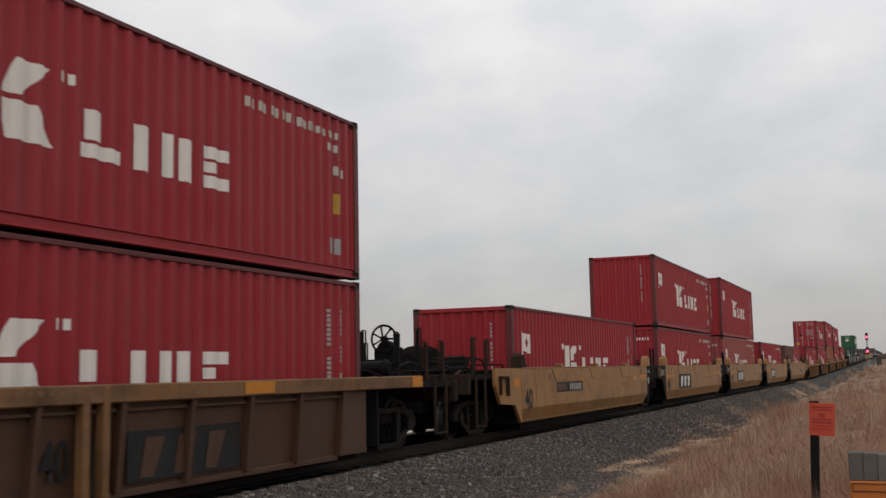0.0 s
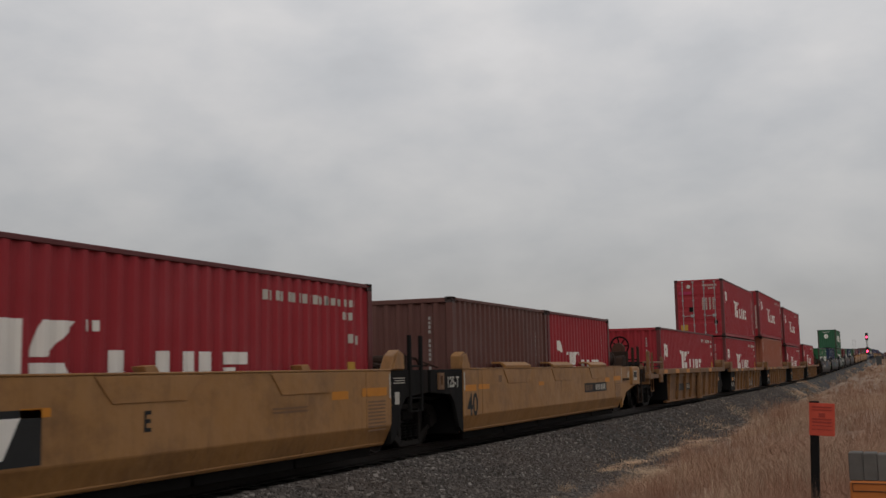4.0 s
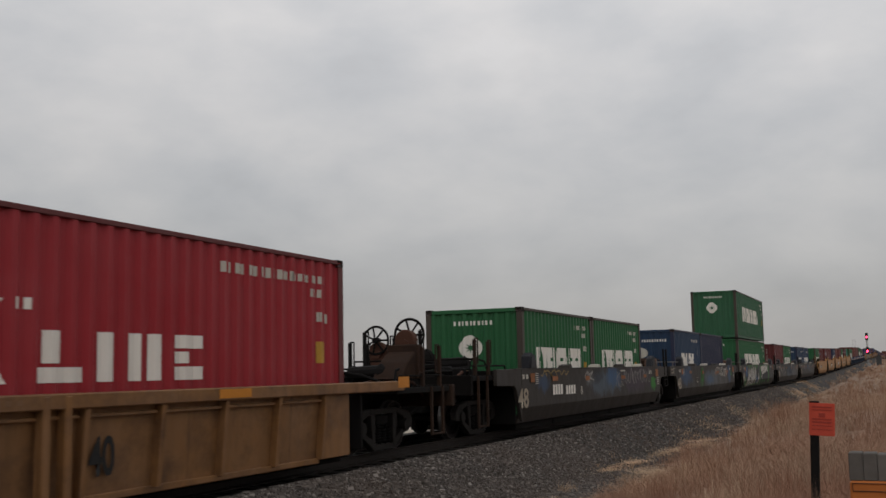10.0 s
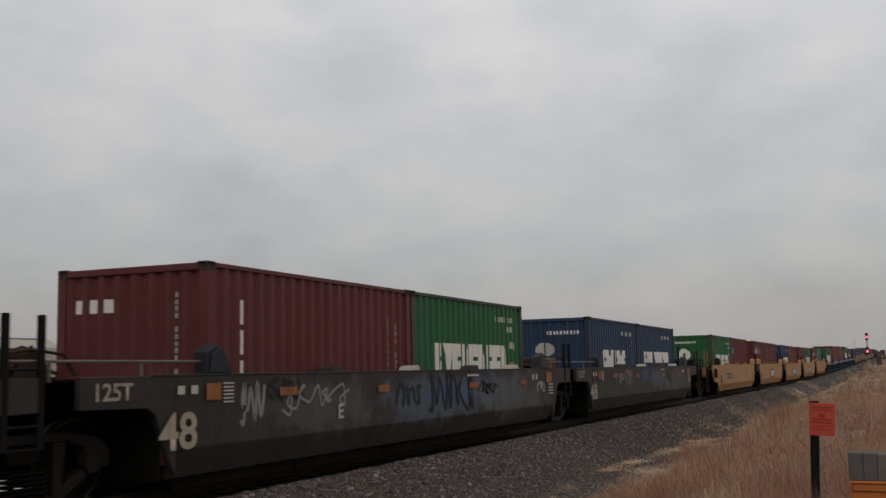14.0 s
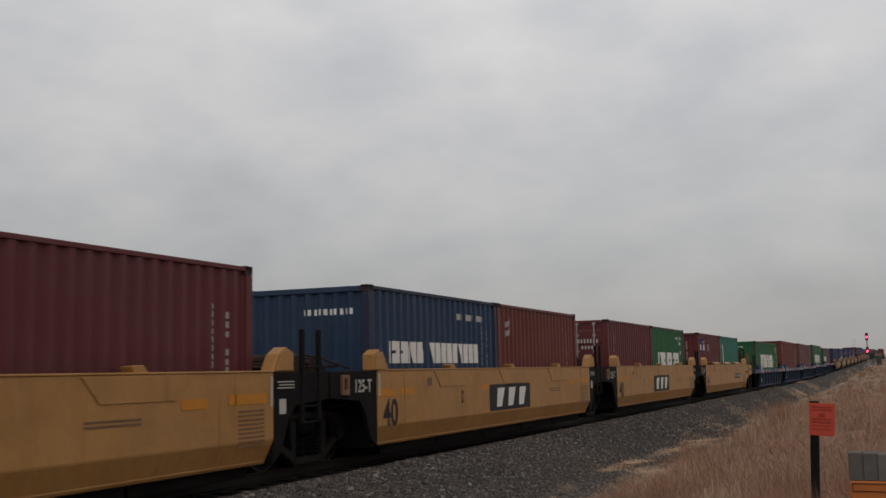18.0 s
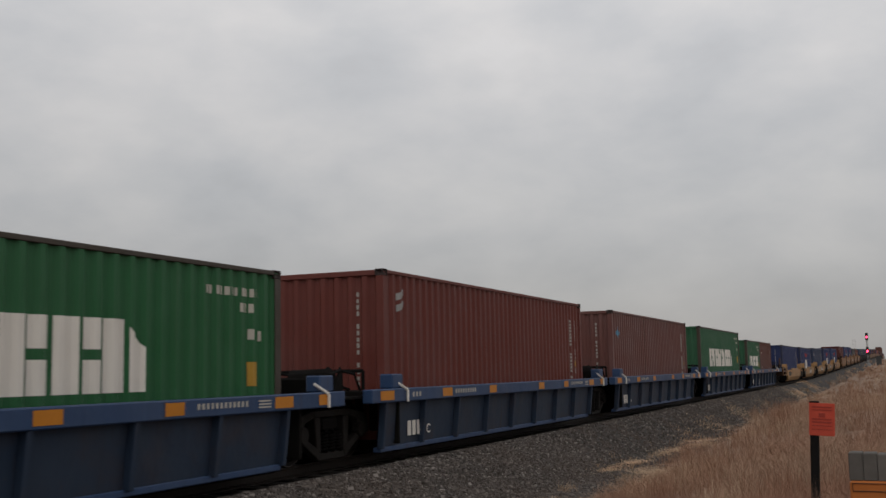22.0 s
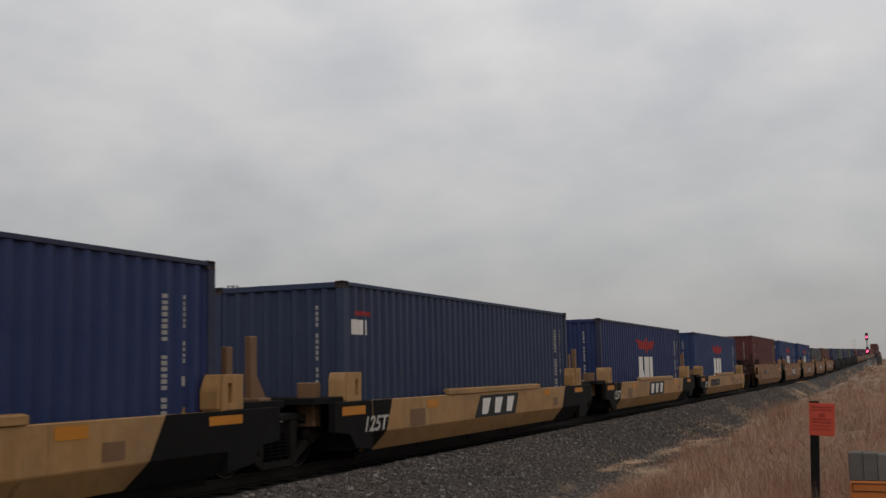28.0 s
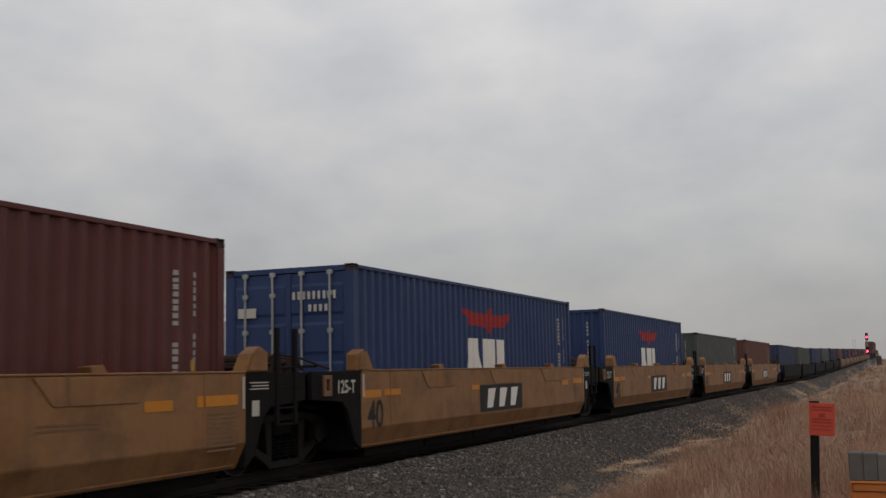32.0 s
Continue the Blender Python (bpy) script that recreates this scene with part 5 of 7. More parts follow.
def low_unit(s, group, first=False, last=False, number=False):
    """A low-sided well with dark slanted ends, long top flaps and big slotted lugs."""
    ob = unit_root("tan low-sided well car with black slanted ends, carrying a blue container", s, group)
    top = 1.10
    mirror_pair("side_wall", "l", lambda bm: prism(bm, wall_profile(top, 0.6, 0.3, 0.2), "y", 0.3, 12.0, 0.012), LOW_TAN, ob)
    for d, y in ((-1, 0.3), (1, 12.0)):
        m = Matrix.Translation((0, y, 0)) @ Matrix.Diagonal((1, d, 1, 1))
        mirror = [Matrix.Diagonal((sx, 1, 1, 1)) @ m for sx in (1, -1)]
        tail_end = bool(last and d > 0 or first and d < 0)
        for mm in mirror:
            part("end_panel", ("l", tail_end), lambda bm: prism(bm, [(0.001, 0.34), (0.3, 0.4), (0.42, 0.66), (0.62, 0.72), (0.62, top), (0.001, top)] if tail_end else [(0.001, 0.34), (0.55, 0.4), (0.75, 0.62), (1.2, 0.66), (1.2, top), (0.001, top)], "x", HW - 0.12, HW - 0.002, 0.008), LOW_TAN if tail_end else BLACK, ob, "slanted end panel", mm)
        for sx in (1, -1):
            part("pedestal", "l", build_pedestal, LOW_TAN, ob, "big slotted steel lug", Matrix.Translation((sx * (HW - 0.04), (-0.2 if d < 0 else 12.16), top)) @ Matrix.Diagonal((sx, -0.66 * d, 1.3, 1)))
    flat(ob, "end_patch", ("l", bool(last), bool(first)), [[(0.3, 0.605), (0.78, 0.605), (1.0, top), (0.3, top)], [(10.5, 0.605), (12.0, 0.605), (12.0, top), (10.78, top)]][1 if first else 0:1 if last else 2], BLACK, label="black slanted paint patch")
    for k, (p, q, u, v) in enumerate(((0.3, 0.78, 0.3, 0.6), (10.5, 12.0, 10.3, 12.0))[1 if first else 0:1 if last else 2]):
        part("end_patch", ("low", p), lambda bm: bm.faces.new([bm.verts.new(c) for c in ((HW + 0.006, p, 0.605), (HW - 0.194, u, 0.302), (HW - 0.194, v, 0.302), (HW + 0.006, q, 0.605))]), BLACK, ob, "black slanted paint patch")
    for i, (p, q) in enumerate(((3.33, 6.57), (6.6, 8.7))):
        part("top_flap", i, lambda bm: prism(bm, [(HW + 0.03, top + 0.0), (HW + 0.03, top + 0.09), (HW - 0.06, top + 0.11), (HW - 0.1, top + 0.08), (HW - 0.02, top + 0.0)], "y", p, q, 0.006), LOW_TAN, ob, "long steel flap")
    flat(ob, "reflector", ("l", bool(last), bool(first)), ([] if first else [rect(-0.7, 0.05, top - 0.2, top - 0.07)]) + [rect(11.8, 12.45, top - 0.2, top - 0.07) if last else rect(11.6, 12.3, top - 0.17, top - 0.06)], REFLECT, HW + 0.001, label="orange reflector strips")
    flat(ob, "reflector", "l2", [rect(2.4, 2.9, top - 0.2, top - 0.06), rect(9.06, 9.53, top - 0.18, top - 0.04)], REFLECT)
    if not first:
        lettering("load_number", "125T", 0.02, 0.85, 0.62, 0.86, HW + 0.01, CREAM, ob, label="white painted load mark", lean=0.3)
    if first:
        flat(ob, "number_panel", "lf", [[(0.72, 0.69), (2.4, 0.69), (2.75, 0.98), (0.45, 0.98)]], MARK_BLACK, label="worn dark number panel")
        flat(ob, "panel_mark", "lf", marks(0.9, 2.3, 0.76, 0.9, 5), RAIL_GREY, lift=0.011)
        flat(ob, "dirt_patch", ("l", 4), [rect(3.55, 3.95, 0.84, 0.9), rect(2.5, 2.9, 0.72, 0.98), rect(6.1, 6.7, 0.68, 0.78)], TAN_BROWN, lift=0.007, label="scuffed dirty patch")
    elif number:
        flat(ob, "number_panel", "l", [rect(1.6, 4.1, 0.66, 0.94)], MARK_BLACK)
        flat(ob, "panel_mark", "ln", marks(1.75, 2.5, 0.74, 0.86, 4) + marks(2.95, 3.9, 0.74, 0.88, 5), RAIL_GREY, lift=0.011)
    else:
        name_panel(ob, 4.62, 7.26, 0.61, 1.04, 0.36)
    flat(ob, "dirt_patch", "l", [rect(1.7, 2.3, 0.62, 0.9), rect(9.75, 10.1, 0.66, 0.86)], TAN_BROWN, label="scuffed dirty patch")
    end_frame(ob, -0.2, 12.4, top + 0.1, BLACK)
    floor_of(ob, 0.2, 12.0, DARK_STEEL)
    if not last:
        truck(ob, 13.93)
        part("end_post", "l", lambda bm: [box(bm, HW - 0.5, HW - 0.4, 13.1, 13.26, top - 0.1, top + 0.95, 0.012), box(bm, HW - 0.5, HW - 0.4, 12.55, 12.68, top, top + 0.8, 0.012),
             prism(bm, [(13.26, top), (13.6, top), (13.26, top + 0.45)], "x", HW - 0.48, HW - 0.42, 0.006)], TAN_BROWN, ob, "upright steel posts")
        part("cross_beam", "l", lambda bm: box(bm, -1.3, 1.35, 13.0, 13.3, top - 0.15, top + 0.12, 0.015), TAN_BROWN, ob)
        part("hanger", "l", lambda bm: box(bm, 0.9, 1.2, 14.7, 14.9, 0.75, top + 0.3, 0.015), TAN_BROWN, ob)
    if last:
        part("valve_housing", "l", lambda bm: [box(bm, 0.75, 1.35, 12.9, 13.6, top + 0.05, top + 0.42, 0.03), tube(bm, (1.05, 13.25, top + 0.42), (1.05, 13.25, top + 0.52), 0.12, 10)], TAN_BROWN, ob, "tan valve housing")
        part("tool_box", "l", lambda bm: box(bm, 0.95, 1.42, 13.75, 14.5, top + 0.14, top + 0.36, 0.02), RUSTY, ob, "rusty steel box")
        part("brake_rod", "l", lambda bm: sweep(bm, [(1.3, 12.4, top + 0.62), (1.3, 13.2, top + 0.58), (1.25, 14.2, top + 0.5)], 0.03, 6), DARK_STEEL, ob)
        flat(ob, "dirt_patch", ("l", 3), [rect(7.7, 8.2, top - 0.32, top - 0.06), rect(8.35, 8.95, 0.62, 0.95), rect(10.9, 11.3, top - 0.36, top - 0.16)], TAN_BROWN, lift=0.008)
    if first:
        part("end_post", "lf", lambda bm: [box(bm, 1.2, 1.3, -2.7, -2.55, top + 0.1, 2.02, 0.012), box(bm, 0.2, 0.28, -2.5, -2.38, top + 0.1, 1.75, 0.012)], TAN_DARK, ob, "upright steel posts")
        part("step_frame", "lf", lambda bm: [box(bm, HW - 0.1, HW - 0.02, -3.05, -0.75, z, z + 0.06, 0.01) for z in (0.74, 1.0, 1.24)] + [box(bm, HW - 0.1, HW - 0.02, y, y + 0.07, 0.74, 1.3, 0.01) for y in (-3.05, -0.82)], TAN_BROWN, ob, "open brown step frame")
        part("step_tread", "lf", lambda bm: box(bm, HW - 0.55, HW - 0.1, -2.9, -0.9, 0.76, 0.79, 0.006), RUSTY, ob)
        part("deck_beam", "lf", lambda bm: box(bm, HW - 0.42, HW - 0.14, -3.9, -0.4, 1.06, 1.26, 0.015), RIG_BROWN, ob)
    ends_of(ob, first, last, top + 0.14, DECK, DECK, posts=(False, True))
    return ob


def stroke(pts, width):
    """A brush stroke along a chain of points, as quads that share their edges."""
    rows = []
    for i, p in enumerate(pts):
        a, b = Vector(pts[max(i - 1, 0)]), Vector(pts[min(i + 1, len(pts) - 1)])
        d = (b - a).normalized()
        w = width if isinstance(width, float) else width[i]
        rows.append(((p[0] - d.y * w, p[1] + d.x * w), (p[0] + d.y * w, p[1] - d.x * w)))
    return [[u[0], u[1], w[1], w[0]] for u, w in zip(rows, rows[1:])]


def scrawl(rng, y0, y1, z0, z1, n):
    """The path of a quick jagged tag: up and down strokes with a few loops."""
    pts = []
    for i in range(n):
        y = y0 + (y1 - y0) * (i + rng.uniform(-0.25, 0.25)) / n
        lo, hi = z0 + rng.uniform(0, 0.3) * (z1 - z0), z1 - rng.uniform(0, 0.25) * (z1 - z0)
        pts.append((y, hi if i % 2 else lo))
        if rng.uniform(0, 1) < 0.45:
            pts.append((y + rng.uniform(0.06, 0.2), (hi if i % 2 else lo) + rng.uniform(-0.08, 0.05)))
        if rng.uniform(0, 1) < 0.3:
            pts.append((y - rng.uniform(0.05, 0.15), (lo + hi) / 2 + rng.uniform(-0.06, 0.06)))
    soft = []
    for i in range(len(pts) - 1):
        a, b, c, d = (pts[max(i - 1, 0)], pts[i], pts[i + 1], pts[min(i + 2, len(pts) - 1)])
        for k in range(5):
            t = k / 5
            soft.append(tuple(0.5 * (2 * q + (r - p) * t + (2 * p - 5 * q + 4 * r - s_) * t * t + (3 * q - p - 3 * r + s_) * t ** 3) for p, q, r, s_ in zip(a, b, c, d)))
    return [(y, min(1.52, max(0.5, z))) for y, z in soft] + [pts[-1]]


def long_unit(s, group, seed, first=False, last=False, mural=False, tags=(), number=False, haze=(), letter=""):
    """A long dark smooth-sided well covered with sprayed patches."""
    body = paint("sprayed_dark_railcar_paint_%d" % seed, (0.025, 0.0195, 0.016), dirt=0.6, rust=0.3, fade=0.4, rough=0.65, patches=haze)
    ob = unit_root("dark brown smooth-sided long well car covered in spray paint", s, group)
    top, y0, y1 = 1.54, -1.55, 13.75
    mirror_pair("side_wall", "b", lambda bm: prism(bm, wall_profile(top, 0.70, 0.36), "y", y0 + 0.45, y1 - 0.45, 0.012), body, ob)
    for d, y in ((-1, y0 + 0.45), (1, y1 - 0.45)):
        m = Matrix.Translation((0, y, 0)) @ Matrix.Diagonal((1, d, 1, 1))
        for sx in (1, -1):
            part("end_panel", "b", lambda bm: prism(bm, [(0.001, 0.4), (0.1, 0.55), (0.36, 1.1), (0.5, 1.18), (1.56, 1.2), (1.56, top), (0.001, top)], "x", HW - 0.085, HW - 0.003, 0.008), SOOT, ob, m=Matrix.Diagonal((sx, 1, 1, 1)) @ m)
            part("container_guide", "b", build_guide, GUIDE_DARK, ob, "dark tapered guide", Matrix.Translation((sx * HW, (-0.02 if d < 0 else 12.3), top)) @ Matrix.Diagonal((sx, -d, 1.1, 1)))
    mirror_pair("top_chord", "b", lambda bm: box(bm, HW - 0.12, HW + 0.01, y0, y1, top - 0.01, top + 0.015, 0.005), SOOT, ob)
    for i, y in enumerate((2.6, 5.4, 8.2, 10.6)):
        part("lid", i, lambda bm: prism(bm, [(y, top + 0.01), (y + 0.32, top + 0.01), (y + 0.26, top + 0.1), (y + 0.06, top + 0.07)], "x", HW - 0.3, HW - 0.02, 0.006), CREAM if i % 2 else SOOT, ob, "small raised lid")
    rng = random.Random(seed)

    def spray(key, polys, colour, lift):
        part("spray_paint", (seed, key), lambda bm: decal(bm, polys, None, HW, "x", lift, 0.70), SPRAY[colour], ob, colour + " spray paint", kind="stuff")

    if mural:
        for key, colour, grow, lift in (("rim", "green", 0.06, 0.002), ("back", "black", 0.0, 0.0026)):
            top_edge = [(-0.45 + 0.31 * i, min(1.52, 1.36 + 0.12 * math.sin(2.1 * i + 1) + grow)) for i in range(20)]
            low_edge = [(0.0 + 0.29 * i, 0.5 + 0.05 * math.sin(1.9 * i + 1) - grow) for i in range(20)]
            spray(key, [[p, q, r, t] for p, q, r, t in zip(low_edge, low_edge[1:], top_edge[1:], top_edge)], colour, lift)
        cool = ((0.05, 0.95, 0.1, 1.46, 0.16, 0.05), (0.3, 0.9, 0.55, 1.47, 0.17, -0.06), (0.9, 0.45, 1.0, 0.85, 0.13, 0.1), (1.45, 0.45, 1.35, 0.75, 0.12, 0.0),
                (2.35, 0.5, 2.5, 0.92, 0.13, 0.15), (3.85, 0.8, 4.0, 1.12, 0.11, 0.0), (4.35, 0.48, 4.3, 1.05, 0.13, 0.1), (4.5, 0.5, 5.05, 0.8, 0.1, -0.12))
        bright = ((0.32, 0.44, 0.88, 0.98, 0.17, 0.12), (0.78, 0.7, 0.72, 1.3, 0.07, 0.02), (1.14, 0.42, 1.2, 1.49, 0.13, -0.05), (1.25, 1.0, 1.85, 0.9, 0.1, -0.1), (1.62, 0.88, 1.95, 1.42, 0.1, 0.16),
                  (1.8, 0.44, 1.62, 0.76, 0.11, 0.05), (2.05, 0.46, 2.15, 1.4, 0.12, 0.1), (2.5, 0.46, 2.62, 1.43, 0.14, -0.08), (2.75, 0.46, 3.1, 1.48, 0.15, 0.1), (3.02, 0.86, 3.5, 0.92, 0.17, 0.12),
                  (3.4, 0.46, 3.62, 1.44, 0.12, 0.12), (3.72, 0.5, 3.92, 1.49, 0.11, -0.12), (4.05, 0.95, 4.32, 1.36, 0.08, 0.1), (5.2, 0.46, 5.36, 1.08, 0.11, -0.05))
        tones = {0: ("blue", "blue", "pale"), 1: ("white", "silver", "cream", "white", "silver")}
        under = [(ya + 0.24, za + 0.03, yb + 0.12, zb - 0.1, wide * 0.85, -bow - 0.06) for ya, za, yb, zb, wide, bow in bright]
        for k, (set_no, (ya, za, yb, zb, wide, bow)) in enumerate([(0, q) for q in cool] + [(1, q) for q in under] + [(1, q) for q in bright]):
            steps = [i / 11 for i in range(12)]
            pts = [(ya + (yb - ya) * t + bow * math.sin(math.pi * t) + 0.04 * math.sin(7 * t + k), za + (zb - za) * t) for t in steps]
            w = [wide * (0.12 + 0.88 * math.sin(math.pi * (0.12 + 0.84 * t))) for t in steps]
            spray(("o", k), stroke(pts, [a + 0.026 for a in w]), "black", 0.003 + 0.0004 * k)
            spray(("w", k), stroke(pts, w), tones[set_no][k % len(tones[set_no])], 0.0031 + 0.0004 * k)
            spray(("h", k), stroke([(p[0] + 0.4 * a, p[1]) for p, a in zip(pts, w)][2:9], [0.26 * a for a in w[2:9]]), ("grey", "mauve", "grey")[k % 3] if set_no else "pale", 0.0032 + 0.0004 * k)
            spray(("l", k), stroke([(p[0] - 0.45 * a, p[1]) for p, a in zip(pts, w)][3:10], [0.1 * a for a in w[3:10]]), "white" if set_no else "black", 0.0032 + 0.0004 * k)
        spray("base", [[(6.50, 0.55), (6.77, 0.46), (9.55, 0.5), (10.14, 0.75), (10.08, 1.2), (9.76, 1.52), (9.01, 1.46), (8.05, 1.52), (6.45, 1.46), (6.61, 1.1)]], "black", 0.016)
        for k, q in enumerate(([(6.55, 1.42), (7.73, 1.5), (7.78, 1.25), (7.36, 1.18), (7.30, 0.98), (6.98, 0.95), (6.82, 1.18), (6.66, 1.15)], [(7.41, 0.98), (7.94, 1.02), (8.21, 1.42), (7.89, 1.46), (7.73, 1.2)],
                               [(8.05, 1.05), (8.69, 1.06), (8.85, 1.48), (8.32, 1.48), (8.37, 1.25)], [(8.80, 1.1), (9.12, 1.1), (9.39, 1.3), (9.60, 1.1), (9.92, 1.12), (9.87, 1.5), (9.55, 1.5), (9.34, 1.36), (9.01, 1.5)], [(6.71, 0.9), (6.98, 0.93), (6.93, 0.74), (6.79, 0.72)])):
            spray(("tag", k), [q], "white", 0.0175)
        for k, (y, r) in enumerate(((7.30, 0.2), (8.37, 0.25), (10.5, 0.3))):
            spray(("foot", k), [[(y - r, 0.5), (y + r, 0.5), (y + r * 0.9, 0.62), (y + r * 0.2, 0.7), (y - r * 0.7, 0.6)]], "green", 0.0175)
    for k, (colour, y0_, y1_, z0, z1, n, w) in enumerate(tags):
        spray(("t", k), stroke(scrawl(rng, y0_, y1_, z0, z1, n), w), colour, 0.006 + 0.001 * k)
    lettering("size_number", "48", -1.44, -0.74, 0.69, 1.12, HW + 0.027, DIRTY_WHITE, ob, label="white painted number")
    if not first:
        lettering("load_number", "125T", -2.44, -1.86, 1.28, 1.47, HW + 0.006, DIRTY_WHITE, ob, label="white painted load mark")
    flat(ob, "reflector", ("b", mural), [rect(-0.55, -0.25, 1.24, 1.44), rect(12.75, 13.15, 1.22, 1.46), *(() if mural else (rect(1.09, 1.54, 1.25, 1.36), rect(4.0, 4.4, 1.22, 1.33), rect(7.9, 8.4, 1.2, 1.3), rect(10.9, 11.3, 1.2, 1.3)))], REFLECT_OLD, lift=0.022, label="orange reflector")
    flat(ob, "small_print", "b", marks(-1.1, -0.6, 1.32, 1.42, 2) + [rect(-0.2, 0.02, 1.2 + i * 0.045, 1.22 + i * 0.045) for i in range(6)] + marks(11.7, 12.2, 1.3, 1.42, 2) +
         [rect(12.9, 13.25, 0.95 + i * 0.07, 0.98 + i * 0.07) for i in range(4)] + [rect(7.8, 8.4, 1.42, 1.46)], CREAM, lift=0.021, label="rows of white print")
    if letter:
        p = 3.5 if number else 2.7
        lettering("unit_letter", letter, p, p + 0.15, 0.87, 1.08, HW + 0.024, CREAM, ob, label="white painted letter")
    if number:
        flat(ob, "number_mark", "bn", [rect(1.1 + 0.21 * i, 1.26 + 0.21 * i, 0.92, 1.16) for i in range(4)] + [rect(2.18 + 0.22 * i, 2.34 + 0.22 * i, 0.9, 1.12) for i in range(4)], WHITE, lift=0.021, label="white number blocks")
    end_frame(ob, y0 + 0.3, y1 - 0.3, top, DARK_STEEL)
    floor_of(ob, -0.8, 13.0, DARK_STEEL)
    if not last:
        truck(ob, 15.15)
        part("ladder", 0, build_ladder, BLACK, ob, "black steel ladder", pose(HW - 0.02, 14.35, 0))
        part("brake_rigging", 0, build_clutter, RIG_BROWN, ob, m=pose(0, 15.2, top) @ Matrix.Diagonal((1, 1, 0.8, 1)), kind="stuff")
        part("valve_box", "b", lambda bm: prism(bm, [(14.3, top), (14.65, top), (14.62, top + 0.26), (14.38, top + 0.24)], "x", 0.85, 1.25, 0.02), TAN_DARK, ob, "rusty brown valve box")
        part("cross_walk", "b", lambda bm: box(bm, -1.3, 1.4, 14.0, 16.2, top - 0.05, top - 0.02, 0.005), DARK_STEEL, ob, "grated cross walk")
        part("hand_rail", "b", lambda bm: [tube(bm, (1.45, 13.4, top + 0.16), (1.45, 17.6, top + 0.16), 0.016, 6)] + [tube(bm, (1.45, y, top - 0.05), (1.45, y, top + 0.16), 0.02, 6) for y in (13.5, 15.0, 16.4)], RAIL_GREY, ob, "worn steel hand rail")
    if first:
        truck(ob, -2.4, 0.93)
        end_deck(ob, -3.5, -1, top - 0.12, BLACK, DARK_STEEL)
    if last:
        truck(ob, 15.0, 0.93)
        end_deck(ob, 16.1, 1, top - 0.12, BLACK, DARK_STEEL)
    return ob


# ---- ground ----
def stone_mat():
    m, nt, bsdf = nodes_of("ballast_stone")
    geo = nt.nodes.new("ShaderNodeNewGeometry")
    ramp = nt.nodes.new("ShaderNodeValToRGB")
    els = ramp.color_ramp.elements
    els[0].color, els[1].color = (0.04, 0.035, 0.0315, 1), (0.31, 0.28, 0.255, 1)
    e = els.new(0.62)
    e.color = (0.078, 0.067, 0.06, 1)
    e = els.new(0.9)
    e.color = (0.16, 0.138, 0.122, 1)
    nt.links.new(geo.outputs["Random Per Island"], ramp.inputs[0])
    v = coords(nt, vary=False)
    c = mixed(nt, band(nt, noise_of(nt, v, 0.6, 4), 0.3, 0.7, 0.0, 0.6), ramp.outputs[0], (0.095, 0.07, 0.056))
    nt.links.new(c, bsdf.inputs["Base Color"])
    bsdf.inputs["Roughness"].default_value = 0.85
    return m


def bed_mat():
    m, nt, bsdf = nodes_of("ballast_bed_gravel")
    v = coords(nt, vary=False)
    vor = nt.nodes.new("ShaderNodeTexVoronoi")
    vor.inputs["Scale"].default_value = 17.0
    nt.links.new(v, vor.inputs["Vector"])
    ramp = nt.nodes.new("ShaderNodeValToRGB")
    els = ramp.color_ramp.elements
    els[0].color, els[1].color = (0.02, 0.0174, 0.0155, 1), (0.066, 0.056, 0.05, 1)
    sep = nt.nodes.new("ShaderNodeSeparateColor")
    nt.links.new(vor.outputs["Color"], sep.inputs[0])
    nt.links.new(sep.outputs[0], ramp.inputs[0])
    c = mixed(nt, band(nt, noise_of(nt, v, 0.5, 5), 0.35, 0.7, 0.0, 0.6), ramp.outputs[0], (0.04, 0.033, 0.028))
    nt.links.new(c, bsdf.inputs["Base Color"])
    bsdf.inputs["Roughness"].default_value = 0.9
    bumped(nt, bsdf, vor.outputs["Distance"], 0.9, 0.05)
    return m


def soil_mat():
    m, nt, bsdf = nodes_of("dry_prairie_soil")
    v = coords(nt, vary=False)
    a = mixed(nt, band(nt, noise_of(nt, v, 0.35, 6), 0.35, 0.65), (0.2, 0.14, 0.1), (0.3, 0.215, 0.155))
    b = mixed(nt, band(nt, noise_of(nt, v, 5.0, 6), 0.45, 0.75, 0.0, 0.6), a, (0.19, 0.12, 0.08))
    c = mixed(nt, band(nt, noise_of(nt, v, 0.02, 4), 0.45, 0.62, 0.0, 0.6), b, (0.28, 0.2, 0.14))
    nt.links.new(c, bsdf.inputs["Base Color"])
    bsdf.inputs["Roughness"].default_value = 0.95
    bumped(nt, bsdf, noise_of(nt, v, 9.0, 6), 0.6, 0.06)
    return m


def straw_mat(name, dark, light):
    m, nt, bsdf = nodes_of(name)
    geo = nt.nodes.new("ShaderNodeNewGeometry")
    v = coords(nt, vary=False)
    a = mixed(nt, geo.outputs["Random Per Island"], dark, light)
    b = mixed(nt, band(nt, noise_of(nt, v, 0.55, 4), 0.45, 0.68, 0.0, 0.7), a, tuple(c * k for c, k in zip(dark, (1.0, 0.78, 0.68))))
    b = mixed(nt, band(nt, noise_of(nt, v, 0.3, 5), 0.52, 0.68, 0.0, 0.6), b, tuple(min(1.0, c * 1.2) for c in light))
    nt.links.new(b, bsdf.inputs["Base Color"])
    bsdf.inputs["Roughness"].default_value = 0.9
    bsdf.inputs["Specular IOR Level"].default_value = 0.15
    return m


